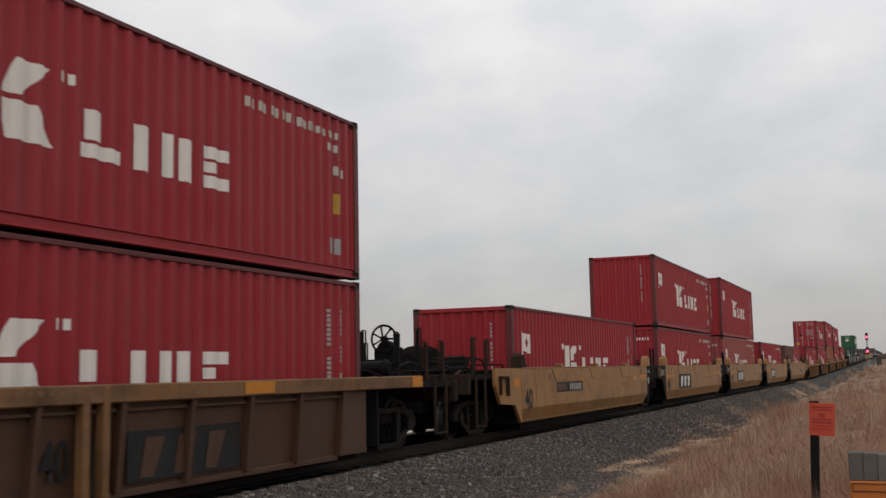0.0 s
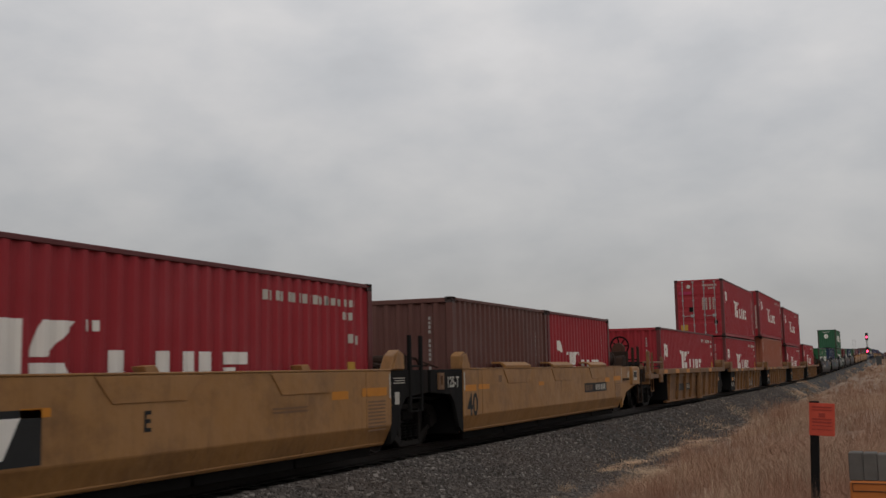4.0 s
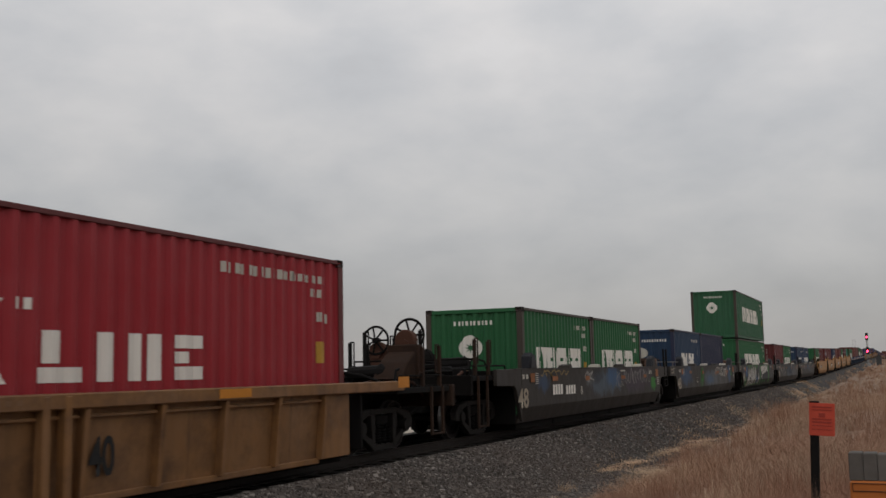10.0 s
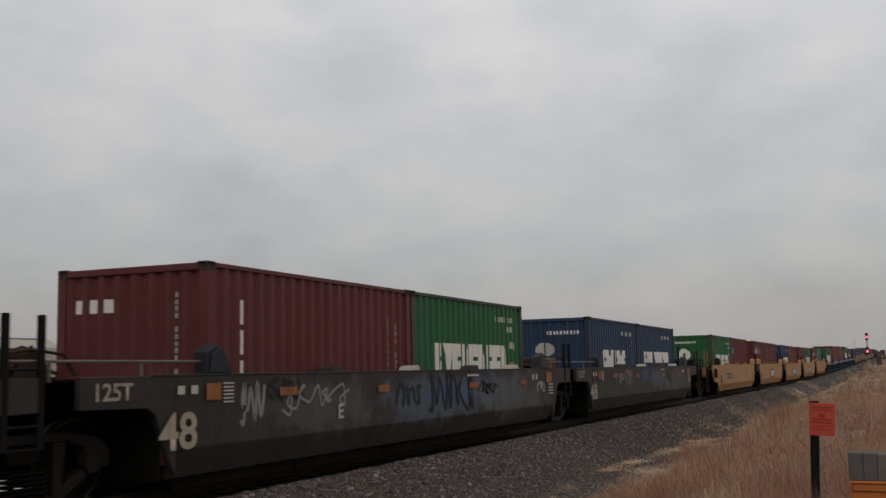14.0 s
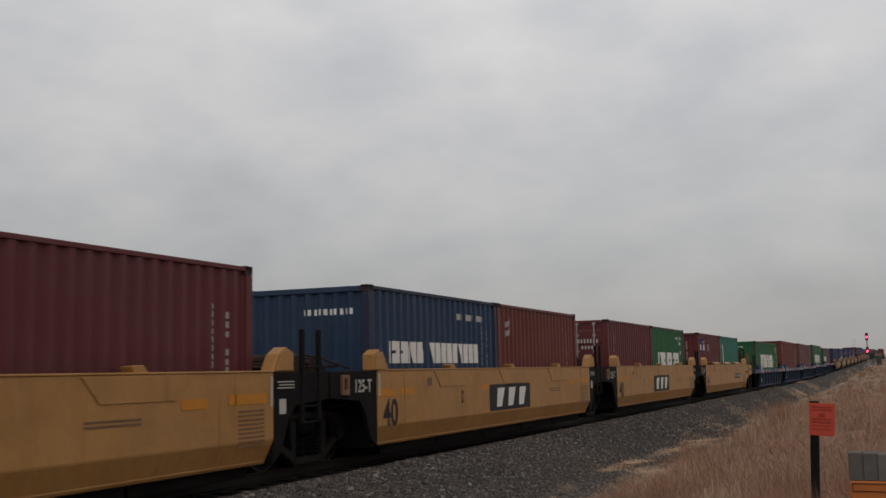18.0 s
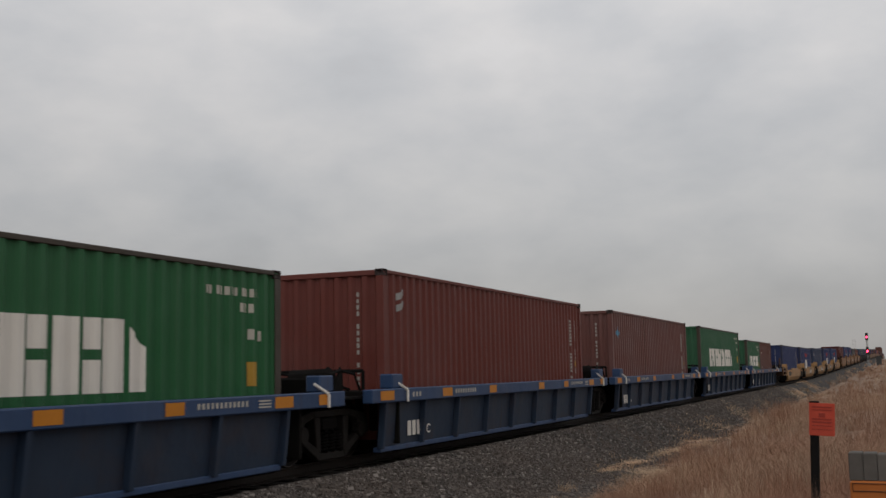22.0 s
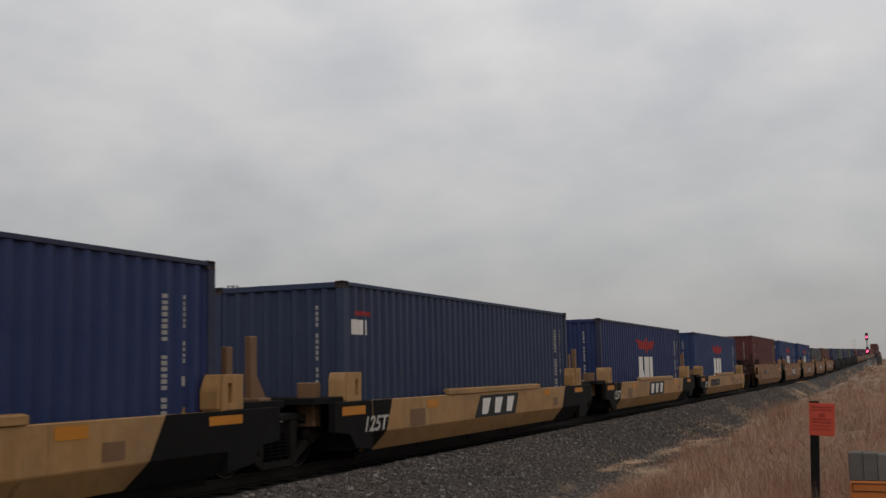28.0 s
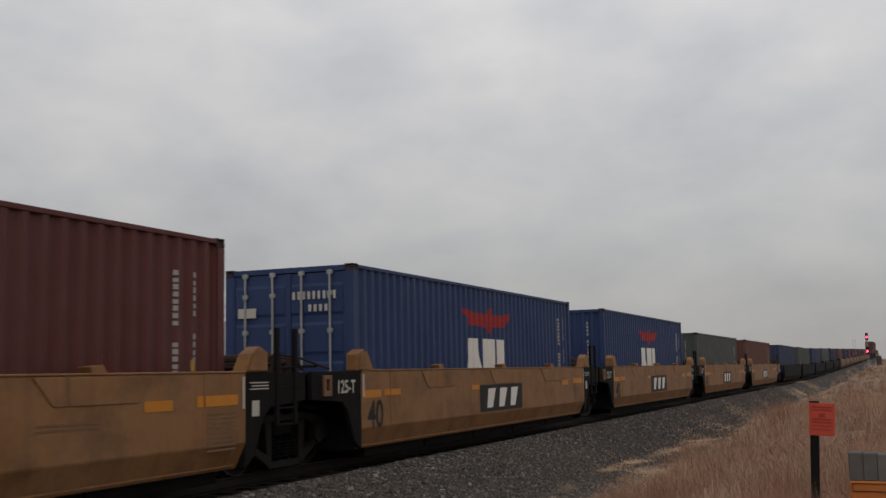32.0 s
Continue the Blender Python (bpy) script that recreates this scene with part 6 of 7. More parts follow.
STONE, BED, SOIL = stone_mat(), bed_mat(), soil_mat()
STRAW = straw_mat("dry_grass_straw", (0.29, 0.182, 0.124), (0.46, 0.32, 0.226))
RUST_GRASS = straw_mat("rust_brown_grass", (0.235, 0.127, 0.085), (0.375, 0.228, 0.158))
PALE_STRAW = straw_mat("bleached_matted_straw", (0.44, 0.305, 0.195), (0.6, 0.45, 0.31))
ROAD = plain("pale_gravel_road", (0.42, 0.37, 0.31), 0.95, amount=0.25, scale=3)


def height(x, y):
    """The lie of the land: track bed, side ditch, a low bank by the camera, then flat prairie."""
    d = x - TRACK
    if d < -3.4:
        z = -0.62 + 0.14 * min(1.0, (-3.4 - d) / 4.0)
    elif d < 3.0:
        z = -0.85
    else:
        t = min(1.0, (d - 3.0) / 6.0)
        z = -0.85 + 0.75 * t * t * (3 - 2 * t)
    far = min(1.0, max(0.0, (abs(x - TRACK) - 4) / 20.0))
    z += rise(y) * min(1.0, max(0.0, (x + 110) / 70))
    z += 0.16 * noise.noise((x * 0.28, y * 0.2, 0.3)) * (1 if d > 3 else 0.25) + 0.5 * far * noise.noise((x * 0.02, y * 0.02, 4.0))
    return z


def grid_axis(near, far_lo, far_hi):
    pts = list(near)
    a, step = near[0], abs(near[1] - near[0])
    lo = []
    while a > far_lo:
        step *= 1.35
        a -= step
        lo.append(a)
    b, step = near[-1], abs(near[-1] - near[-2])
    hi = []
    while b < far_hi:
        step *= 1.35
        b += step
        hi.append(b)
    return lo[::-1] + pts + hi


def sheet(name, xs, ys, zfun, material, label, category):
    nx = len(xs)
    verts = [(x, y, zfun(x, y)) for y in ys for x in xs]
    faces = [(j * nx + i, j * nx + i + 1, (j + 1) * nx + i + 1, (j + 1) * nx + i) for j in range(len(ys) - 1) for i in range(nx - 1)]
    me = bpy.data.meshes.new(name)
    me.from_pydata(verts, [], faces)
    me.polygons.foreach_set("use_smooth", [True] * len(faces))
    me.materials.append(material)
    return tagged(new(name, me), label, category, kind="structure")


sheet("ground", grid_axis([i * 0.5 for i in range(-40, 30)], -4000, 4000), grid_axis([i * 0.8 for i in range(-15, 120)] + [96.0 + 8 * i for i in range(50)], -400, 4500),
      height, SOIL, "flat dry prairie ground of bare soil and straw", "ground")


def edge(y):
    """Where the grass gives way to stones."""
    e = np.interp(y, (9, 16, 21, 31, 39, 49, 63, 107, 200), (-4.5, -5.4, -5.6, -5.5, -6.1, -6.5, -6.5, -7.4, -7.5))
    return float(e) + 0.35 * noise.noise((y * 0.22, 3.3, 0)) + 0.4 * noise.noise((y * 0.8, 8.1, 0))


def bed_z(x, y):
    d = abs(x - TRACK)
    wide = 2.2 if x < TRACK else 1.6
    z = RAIL_TOP - (0.2 if d < 1.2 else 0.16 if d < wide else 0.16 + (d - wide) * 0.56)
    if x > TRACK + 2.6:
        # the toe of the bed thins out over the ground as far as the grass
        z = max(z, height(x, y) - rise(y) + 0.03 - 0.3 * max(0.0, x - edge(y) - 0.35))
    return z + rise(y) + 0.03 * noise.noise((x * 1.7, y * 1.2, 2.0)) * (1 if d > 1.4 else 0.3)


sheet("ballast_bed", [TRACK + i * 0.2 for i in range(-30, 33)], grid_axis([i * 0.4 for i in range(0, 150)] + [60.0 + 6 * i for i in range(70)], -150, 2500),
      bed_z, BED, "raised bed of grey crushed stone under the track", "ballast")
sheet("gravel_road", [-23.5, -22.5, -18.0, -14.0, -12.7, -12.2], grid_axis([i * 2.0 for i in range(-5, 60)] + [120.0 + 8 * i for i in range(46)], -200, 1500),
      lambda x, y: -0.38 + rise(y) - (0.3 if x in (-23.5, -12.2) else 0.0) + 0.03 * noise.noise((x, y * 0.3, 0)), ROAD, "pale gravel service road beyond the track", "road")


def joined(name, verts, faces, material, label, category, kind="stuff"):
    me = bpy.data.meshes.new(name)
    me.from_pydata(verts, [], faces)
    me.materials.append(material)
    return tagged(new(name, me), label, category, kind=kind)


def scatter_stones():
    rng = np.random.default_rng(7)
    cube = np.array([(x, y, z) for x in (-1, 1) for y in (-1, 1) for z in (-1, 1)], float)
    quads = np.array(((0, 1, 3, 2), (4, 6, 7, 5), (0, 4, 5, 1), (2, 3, 7, 6), (0, 2, 6, 4), (1, 5, 7, 3)))
    spots = []
    for n, y0, y1, lo, hi in ((44000, 8.5, 24, 0.012, 0.029), (24000, 24, 75, 0.015, 0.034), (1800, 8.5, 20, 0.026, 0.045)):
        yy = y0 + (y1 - y0) * rng.uniform(0, 1, n) ** 1.15
        for a, b, c in zip(rng.uniform(0, 1, n), yy, rng.uniform(lo, hi, n)):
            u = 1.36 + a * (edge(b) - TRACK + 0.5 - 1.36)
            if u < 3.3 or rng.uniform() < 1.0 - 0.3 * (u - 3.3):
                spots.append((TRACK + u, b, c))
    verts, faces = [], []
    for x, y, r in spots:
        c = cube * rng.uniform(0.55, 1.0, (8, 3)) * r * np.array([1.2, 1.0, 0.8])
        a, b = rng.uniform(0, 6.28, 2)
        ca, sa, cb, sb = math.cos(a), math.sin(a), math.cos(b), math.sin(b)
        m = np.array([[ca, -sa, 0], [sa, ca, 0], [0, 0, 1]]) @ np.array([[1, 0, 0], [0, cb, -sb], [0, sb, cb]])
        z = max(bed_z(x, y), height(x, y)) + r * 0.25
        k = len(verts)
        verts += [tuple(p) for p in (c @ m.T + np.array([x, y, z]))]
        faces += [tuple(q + k) for q in quads]
    joined("ballast_stones", verts, faces, STONE, "loose grey crushed stones on the shoulder of the track bed", "stones")


def scatter_grass():
    rng = np.random.default_rng(11)
    straw, rusty, pale = ([], []), ([], []), ([], [])

    def blade(into, x, y, z, h, w, a, lean):
        verts, faces = into
        k = len(verts)
        ca, sa = math.cos(a), math.sin(a)
        b = a + rng.uniform(-0.8, 0.8)
        for t, q in ((0, 1.0), (0.5, 0.75)):
            ox, oy = math.cos(b) * lean * t * t * h, math.sin(b) * lean * t * t * h
            verts.append((x + ox - sa * w * q, y + oy + ca * w * q, z + t * h))
            verts.append((x + ox + sa * w * q, y + oy - ca * w * q, z + t * h))
        verts.append((x + math.cos(b) * lean * h, y + math.sin(b) * lean * h, z + h * (1 - 0.25 * lean)))
        faces.append((k, k + 1, k + 3, k + 2))
        faces.append((k + 2, k + 3, k + 4))

    def foot(x, y):
        return max(height(x, y), bed_z(x, y) if abs(x - TRACK) < 5.6 else -9) - 0.02

    def stand(n, y0, y1, x1, tall, wide, many):
        """Clumps of standing grass; height, lean and colour change from patch to patch."""
        for i in range(n):
            y = y0 + (y1 - y0) * rng.uniform() ** 1.3
            e = float(edge(y))
            x = rng.uniform(e - 1.3, x1)
            if x < e + 0.6 and rng.uniform() > 0.45 * max(0.0, x - e) + (0.4 if x > e - 0.7 and noise.noise((x * 1.1, y * 0.7, 31.0)) > 0.2 else 0.0):
                continue
            patch = max(0.28, 0.72 + 0.75 * noise.noise((x * 0.55, y * 0.4, 6.0)) + 0.35 * noise.noise((x * 1.7, y * 1.3, 2.0)))
            if patch < 0.5 and rng.uniform() < 0.45:
                continue
            patch *= 1.0 + 0.8 * math.exp(-((x + 4.4) / 1.1) ** 2 - ((y - 46) / 5.0) ** 2) + 0.4 * math.exp(-((x + 1.5) / 1.5) ** 2 - ((y - 17) / 3.0) ** 2)
            patch *= 0.4 + 0.6 * min(1.0, max(0.0, (x - e) / 1.4))
            tone = noise.noise((x * 0.42, y * 0.2, 11.0)) + 0.5 * noise.noise((x * 1.3, y * 0.9, 5.0)) + rng.normal(0, 0.16)
            into = rusty if tone > 0.2 else pale if tone < -0.5 else straw
            if x - e < 2.4 and rng.uniform() < 0.85 - 0.3 * (x - e):
                into = pale if tone < 0.25 and rng.uniform() < 0.75 else straw
            z = foot(x, y)
            spread = rng.uniform(0.06, 0.15)
            drift = noise.noise((x * 0.7, y * 0.5, 21.0))
            for j in range(many):
                h = tall * patch * rng.uniform(0.35, 1.25)
                blade(into, x + rng.normal(0, spread), y + rng.normal(0, spread), z, h, wide * rng.uniform(0.6, 1.4), rng.uniform(0, 6.28), rng.uniform(0.1, 0.75) + 0.6 * abs(drift))

    stand(6600, 9.5, 24, 2.5, 0.5, 0.0021, 17)
    stand(5600, 20, 60, 7, 0.52, 0.0034, 14)
    stand(5200, 50, 190, 22, 0.55, 0.011, 9)
    stand(2600, 150, 420, 40, 0.6, 0.05, 6)
    tufts = [(-4.5, 43.5, 0.55, 1.15), (-4.2, 44.5, 0.5, 1.0)]
    for i in range(90):
        y = 11 + 60 * rng.uniform() ** 1.4
        tufts.append((rng.uniform(float(edge(y)) + 0.5, 1.5 + y * 0.05), y, rng.uniform(0.12, 0.3), rng.uniform(0.5, 0.85)))
    for i, (x, y, size, tall) in enumerate(tufts):
        for j in range(150):
            px, py = x + rng.normal(0, size), y + rng.normal(0, size)
            blade(rusty if i % 3 < 2 else straw, px, py, height(px, py) - 0.02, tall * rng.uniform(0.5, 1.1), 0.0021 * (1 + y * 0.03), rng.uniform(0, 6.28), rng.uniform(0.05, 0.5))

    # bleached mats that lie over the edge of the stones
    spots = [(-6.1, 23.7, 0.3), (-5.7, 29.0, 0.4), (-6.0, 33.6, 0.55), (-6.3, 35.2, 0.5), (-5.7, 34.5, 0.5), (-6.5, 39, 0.4), (-6.3, 41, 0.5), (-6.8, 49, 0.7), (-6.3, 58, 0.9), (-6.2, 66, 1.0), (-6.6, 74, 1.0), (-7.2, 95, 1.2)]
    spots += [(float(edge(y)) + rng.uniform(-0.1, 0.7), y, rng.uniform(0.2, 0.42) * (1 + y * 0.008)) for y in rng.uniform(11, 100, 13)]
    for x, y, size in spots:
        way = rng.uniform(-0.6, 0.6)
        for j in range(520):
            px, py = x + rng.normal(0, size * 0.6), y + rng.normal(0, size * 1.5)
            blade(pale, px, py, foot(px, py), 0.15 * rng.uniform(0.4, 1.3), 0.0036 * (1 + y * 0.03), math.pi + way + rng.normal(0, 0.7), rng.uniform(1.4, 3.0))
    joined("dry_grass", *straw, STRAW, "tall dry straw-coloured grass on the bank beside the track", "grass")
    joined("rust_brown_grass", *rusty, RUST_GRASS, "patches of dry rust-brown grass on the bank", "grass")
    joined("matted_grass", *pale, PALE_STRAW, "bleached matted grass along the edge of the stones", "grass")


scatter_stones()
scatter_grass()


# ---- railway track ----
track = root("railway_track", "straight railway track of steel rails on dark timber sleepers", "railway track", kind="structure")
RAIL = [(-0.075, -0.17), (0.075, -0.17), (0.075, -0.155), (0.012, -0.135), (0.012, -0.045), (0.036, -0.03), (0.036, -0.003), (0.03, 0.0), (-0.03, 0.0), (-0.036, -0.003), (-0.036, -0.03), (-0.012, -0.045), (-0.012, -0.135), (-0.075, -0.155)]


def build_rail(bm):
    """A rail section carried along the line, over the rise."""
    rows = [[bm.verts.new((x, y, z + rise(y))) for x, z in RAIL] for y in [-150, 60] + [90 + 12 * i for i in range(30)] + [700, 1200]]
    n = len(RAIL)
    for a, b in zip(rows, rows[1:]):
        for i in range(n):
            bm.faces.new((a[i], b[i], b[(i + 1) % n], a[(i + 1) % n]))
    bmesh.ops.recalc_face_normals(bm, faces=bm.faces[:])


for sx in (-1, 1):
    part("rail", 0, build_rail, RAIL_STEEL, track, "worn steel rail", pose(TRACK + sx * 0.7535, 0, RAIL_TOP))


def build_sleeper(bm):
    box(bm, -1.3, 1.3, -0.11, 0.11, -0.33, -0.172, 0.012)


for i in range(100):
    part("sleeper", 0, build_sleeper, TIMBER, track, m=pose(TRACK + 0.02 * math.sin(i * 2.3), 6 + i * 0.55, RAIL_TOP, 0, 0, 0.6 * math.sin(i * 1.7)))
part("sleepers_beyond", 0, lambda bm: [box(bm, TRACK - 1.3, TRACK + 1.3, 61.1 + i * 0.55, 61.32 + i * 0.55, RAIL_TOP - 0.33 + rise(61 + i * 0.55), RAIL_TOP - 0.172 + rise(61 + i * 0.55)) for i in range(500)], TIMBER, track, kind="stuff")

# ---- cable marker, utility pedestal, signal ----
SIGN_RED = plain("sun_faded_red_sign", (0.5, 0.072, 0.042), 0.6, amount=0.3, scale=14)
sign = root("cable_marker", "sun-faded red warning plate on a dark post in dry grass", "sign", m=pose(-0.787, 10.97, 0, 0, 0, -2))
part("post", 0, lambda bm: [box(bm, -0.04, 0.04, -0.03, 0.03, -0.4, 1.15, 0.008), box(bm, -0.046, 0.046, -0.035, 0.02, 1.14, 1.165, 0.006)], BLACK, sign, "dark square post", pose(-0.047, 0, 0, 0, 2.35, 0))
part("plate", 0, lambda bm: box(bm, -0.117, 0.117, -0.042, -0.036, 0.835, 1.145, 0.002), SIGN_RED, sign, "faded red plate", pose(0.014, 0, 0, 0, 3, 0))
part("print_bar", 0, lambda bm: [box(bm, -0.09, 0.09, -0.047, -0.042, z, z + t) for z, t in ((1.1, 0.014), (1.075, 0.01), (0.985, 0.014), (0.955, 0.016), (0.925, 0.01), (0.89, 0.008))] + [box(bm, -0.03, 0.03, -0.047, -0.042, 1.01, 1.05)],
     plain("dark_red_print", (0.28, 0.04, 0.026), 0.6), sign, "dark red unreadable print", pose(0.014, 0, 0, 0, 3, 0), kind="stuff")

PED_ORANGE = plain("orange_plastic", (0.42, 0.13, 0.03), 0.55, amount=0.2)
ped = root("utility_pedestal", "orange utility pedestal with weathered grey boards on top", "utility box", m=pose(-0.255, 9.1, 0.06, 0, 0, -2))
part("cabinet", 0, lambda bm: box(bm, -0.16, 0.16, -0.12, 0.12, -0.5, 0.55, 0.015), PED_ORANGE, ped, "orange cabinet")
part("cover_rim", 0, lambda bm: [box(bm, -0.14, 0.14, -0.128, -0.12, 0.47, 0.475), box(bm, -0.14, 0.14, -0.128, -0.12, 0.53, 0.535), box(bm, -0.14, -0.135, -0.128, -0.12, 0.47, 0.535), box(bm, 0.135, 0.14, -0.128, -0.12, 0.47, 0.535)], MARK_BLACK, ped)
for i, (a, b, t) in enumerate(((-0.16, -0.056, 0.765), (-0.054, 0.048, 0.762), (0.05, 0.15, 0.755))):
    part("board", i, lambda bm: box(bm, a, b, -0.1, 0.1, 0.55, t, 0.006), GREY_WOOD, ped, "weathered grey board")
part("latch", 0, lambda bm: box(bm, 0.152, 0.2, -0.1, -0.04, 0.6, 0.72, 0.01), BLACK, ped, "black latch")

HAZE_DARK = plain("weathered_dark_cabinet", (0.06, 0.06, 0.06), 0.7)
RED_LAMP = glow("red_signal_lens", (1.0, 0.03, 0.08), 14.0)
sig = root("railway_signal", "tall railway signal mast showing two red lights", "railway signal", m=pose(-6.3, 250, 1.1))
part("mast", 0, lambda bm: tube(bm, (0, 0, 0), (0, 0, 6.4), 0.09, 10), GALV, sig, "grey steel mast")
part("base", 0, lambda bm: box(bm, -0.5, 0.5, -0.5, 0.5, -0.6, 0.3, 0.03), GALV, sig, "concrete base")
part("signal_ladder", 0, lambda bm: [tube(bm, (x, 0.35, 0), (x, 0.35, 5.4), 0.03, 6) for x in (-0.2, 0.2)] + [tube(bm, (-0.2, 0.35, 0.4 * i), (0.2, 0.35, 0.4 * i), 0.02, 5) for i in range(1, 13)], GALV, sig)
part("cabinet", "s", lambda bm: box(bm, 0.5, 1.5, 0.5, 1.5, -0.4, 1.9, 0.03), HAZE_DARK, sig, "grey relay cabinet", pose(1.2, 0, 0))
for z in (6.07, 3.01):
    head = part("signal_head", 0, lambda bm: [box(bm, -0.28, 0.28, -0.22, 0.02, -0.75, 0.85, 0.04)] + [tube(bm, (0, -0.5, k), (0, -0.22, k), 0.17, 12) for k in (0.5, 0.0)], BLACK, sig, "black signal head", pose(0, 0, z))
    part("red_lens", 0, lambda bm: tube(bm, (0, -0.53, 0), (0, -0.5, 0), 0.19, 14), RED_LAMP, head, "glowing red lens", pose(0, 0, -0.08))


# ---- distant works beyond the track ----
BIN = plain("corrugated_bin_steel", (0.55, 0.56, 0.56), 0.6, 0.0, amount=0.15, scale=1.0, bump=0)
HAZE_TAN = plain("pale_shed_cladding", (0.42, 0.40, 0.34), 0.8, amount=0.15, scale=0.6, bump=0)
HAZE_GREY = plain("distant_grey_steel", (0.26, 0.27, 0.28), 0.7, amount=0.2, scale=0.6, bump=0)


def lattice(bm, w, z0, z1, step, r):
    cs = [(-w, -w), (w, -w), (w, w), (-w, w)]
    for x, y in cs:
        tube(bm, (x, y, z0), (x, y, z1), r, 6)
    z, k = z0, 0
    while z + step <= z1 + 0.01:
        for i in range(4):
            a, b = cs[i], cs[(i + 1) % 4]
            tube(bm, (*a, z + step), (*b, z + step), r * 0.7, 5)
            tube(bm, (*(a if k % 2 else b), z), (*(b if k % 2 else a), z + step), r * 0.6, 5)
        z, k = z + step, k + 1


binn = root("grain_bin", "large pale corrugated steel grain bin", "grain bin", m=pose(-141.1, 206.3, -1))
part("wall", 0, lambda bm: tube(bm, (0, 0, 0), (0, 0, 14.6), 7.3, 48), BIN, binn)
for i in range(14):
    part("ring_rib", 0, lambda bm: ring(bm, (0, 0, 0), "z", 7.33, 0.06, 48, 4), BIN, binn, m=pose(0, 0, 0.8 + i))
part("roof", 0, lambda bm: tube(bm, (0, 0, 14.6), (0, 0, 15.6), 7.5, 48, 1.0), BIN, binn)
part("ladder", "g", lambda bm: [tube(bm, (2.2 + x, -7.0, 0), (2.2 + x, -7.0, 14.8), 0.06, 5) for x in (0, 0.5)] + [tube(bm, (2.2, -7.0, 0.5 * i), (2.7, -7.0, 0.5 * i), 0.03, 4) for i in range(1, 29)], HAZE_GREY, binn)
leg = root("grain_elevator_leg", "lattice elevator tower with cable stays above the grain bin", "tower", m=pose(-135.5, 198.8, -1))
part("tower", 0, lambda bm: lattice(bm, 0.72, 8.0, 22.5, 1.8, 0.11), HAZE_GREY, leg)
part("lower_tower", 0, lambda bm: lattice(bm, 1.1, 0, 8.0, 2.0, 0.12), HAZE_GREY, leg)
part("head_house", 0, lambda bm: [box(bm, -0.95, 0.95, -0.95, 0.95, 20.9, 21.1), lattice(bm, 0.95, 21.1, 22.4, 1.3, 0.06)], HAZE_GREY, leg)
for dx in (-5.5, 5.5):
    part("stay", dx, lambda bm: tube(bm, (0, 0, 19.5), (dx, 0, 15.2), 0.14, 5), HAZE_GREY, leg)
plant = root("process_tower", "distant open steel process tower with a ring pipe", "industrial tower", m=pose(-159, 192.9, -1))
part("frame", 0, lambda bm: lattice(bm, 1.9, 0, 12.2, 2.4, 0.16), HAZE_GREY, plant)
part("ring_pipe", 0, lambda bm: ring(bm, (0, -2.0, 9.0), "y", 2.0, 0.3, 24, 6), HAZE_GREY, plant)
part("vessel", 0, lambda bm: [tube(bm, (1.0, 0, 0), (1.0, 0, 8.0), 1.1, 14), tube(bm, (3.4, 1, 0), (3.4, 1, 7.2), 0.8, 12), tube(bm, (4.6, 1, 0), (4.6, 1, 6.4), 0.5, 12)], HAZE_GREY, plant)
part("top_deck", 0, lambda bm: lattice(bm, 1.0, 12.2, 13.2, 1.0, 0.08), HAZE_GREY, plant)
stack = root("chimney", "thin distant steel chimney", "chimney", m=pose(-168.8, 184.4, -1))
part("shaft", 0, lambda bm: tube(bm, (0, 0, 0), (0, 0, 11.6), 0.42, 12, 0.36), HAZE_GREY, stack)


def shed(x, y, w, d, h, rise, turn, mat, label):
    ob = root("shed", label, "industrial shed", m=pose(x, y, -1, 0, 0, turn))
    part("wall", (w, d, h), lambda bm: box(bm, -w / 2, w / 2, -d / 2, d / 2, 0, h), mat, ob)
    part("roof", (w, d, h), lambda bm: prism(bm, [(-w / 2 - 0.3, h), (w / 2 + 0.3, h), (0, h + rise)], "y", -d / 2 - 0.3, d / 2 + 0.3), BIN, ob, "pale metal roof")
    part("door", (w, h), lambda bm: box(bm, -1.5, 1.5, -d / 2 - 0.06, -d / 2, 0, h * 0.7), HAZE_GREY, ob)
    return ob


shed(-150.5, 200.0, 13, 9, 5.0, 2.6, 40, HAZE_TAN, "low pale gabled shed beside the grain bin")
shed(-171.0, 181.0, 15, 9, 6.2, 1.0, 42, HAZE_TAN, "long pale flat-topped shed")
shed(-165.5, 187.5, 7, 7, 4.6, 0.6, 42, HAZE_GREY, "small grey flat-roofed steel shed")
shed(-178.5, 175.0, 9, 9, 7.6, 2.0, 42, HAZE_TAN, "pale gabled shed at the works")


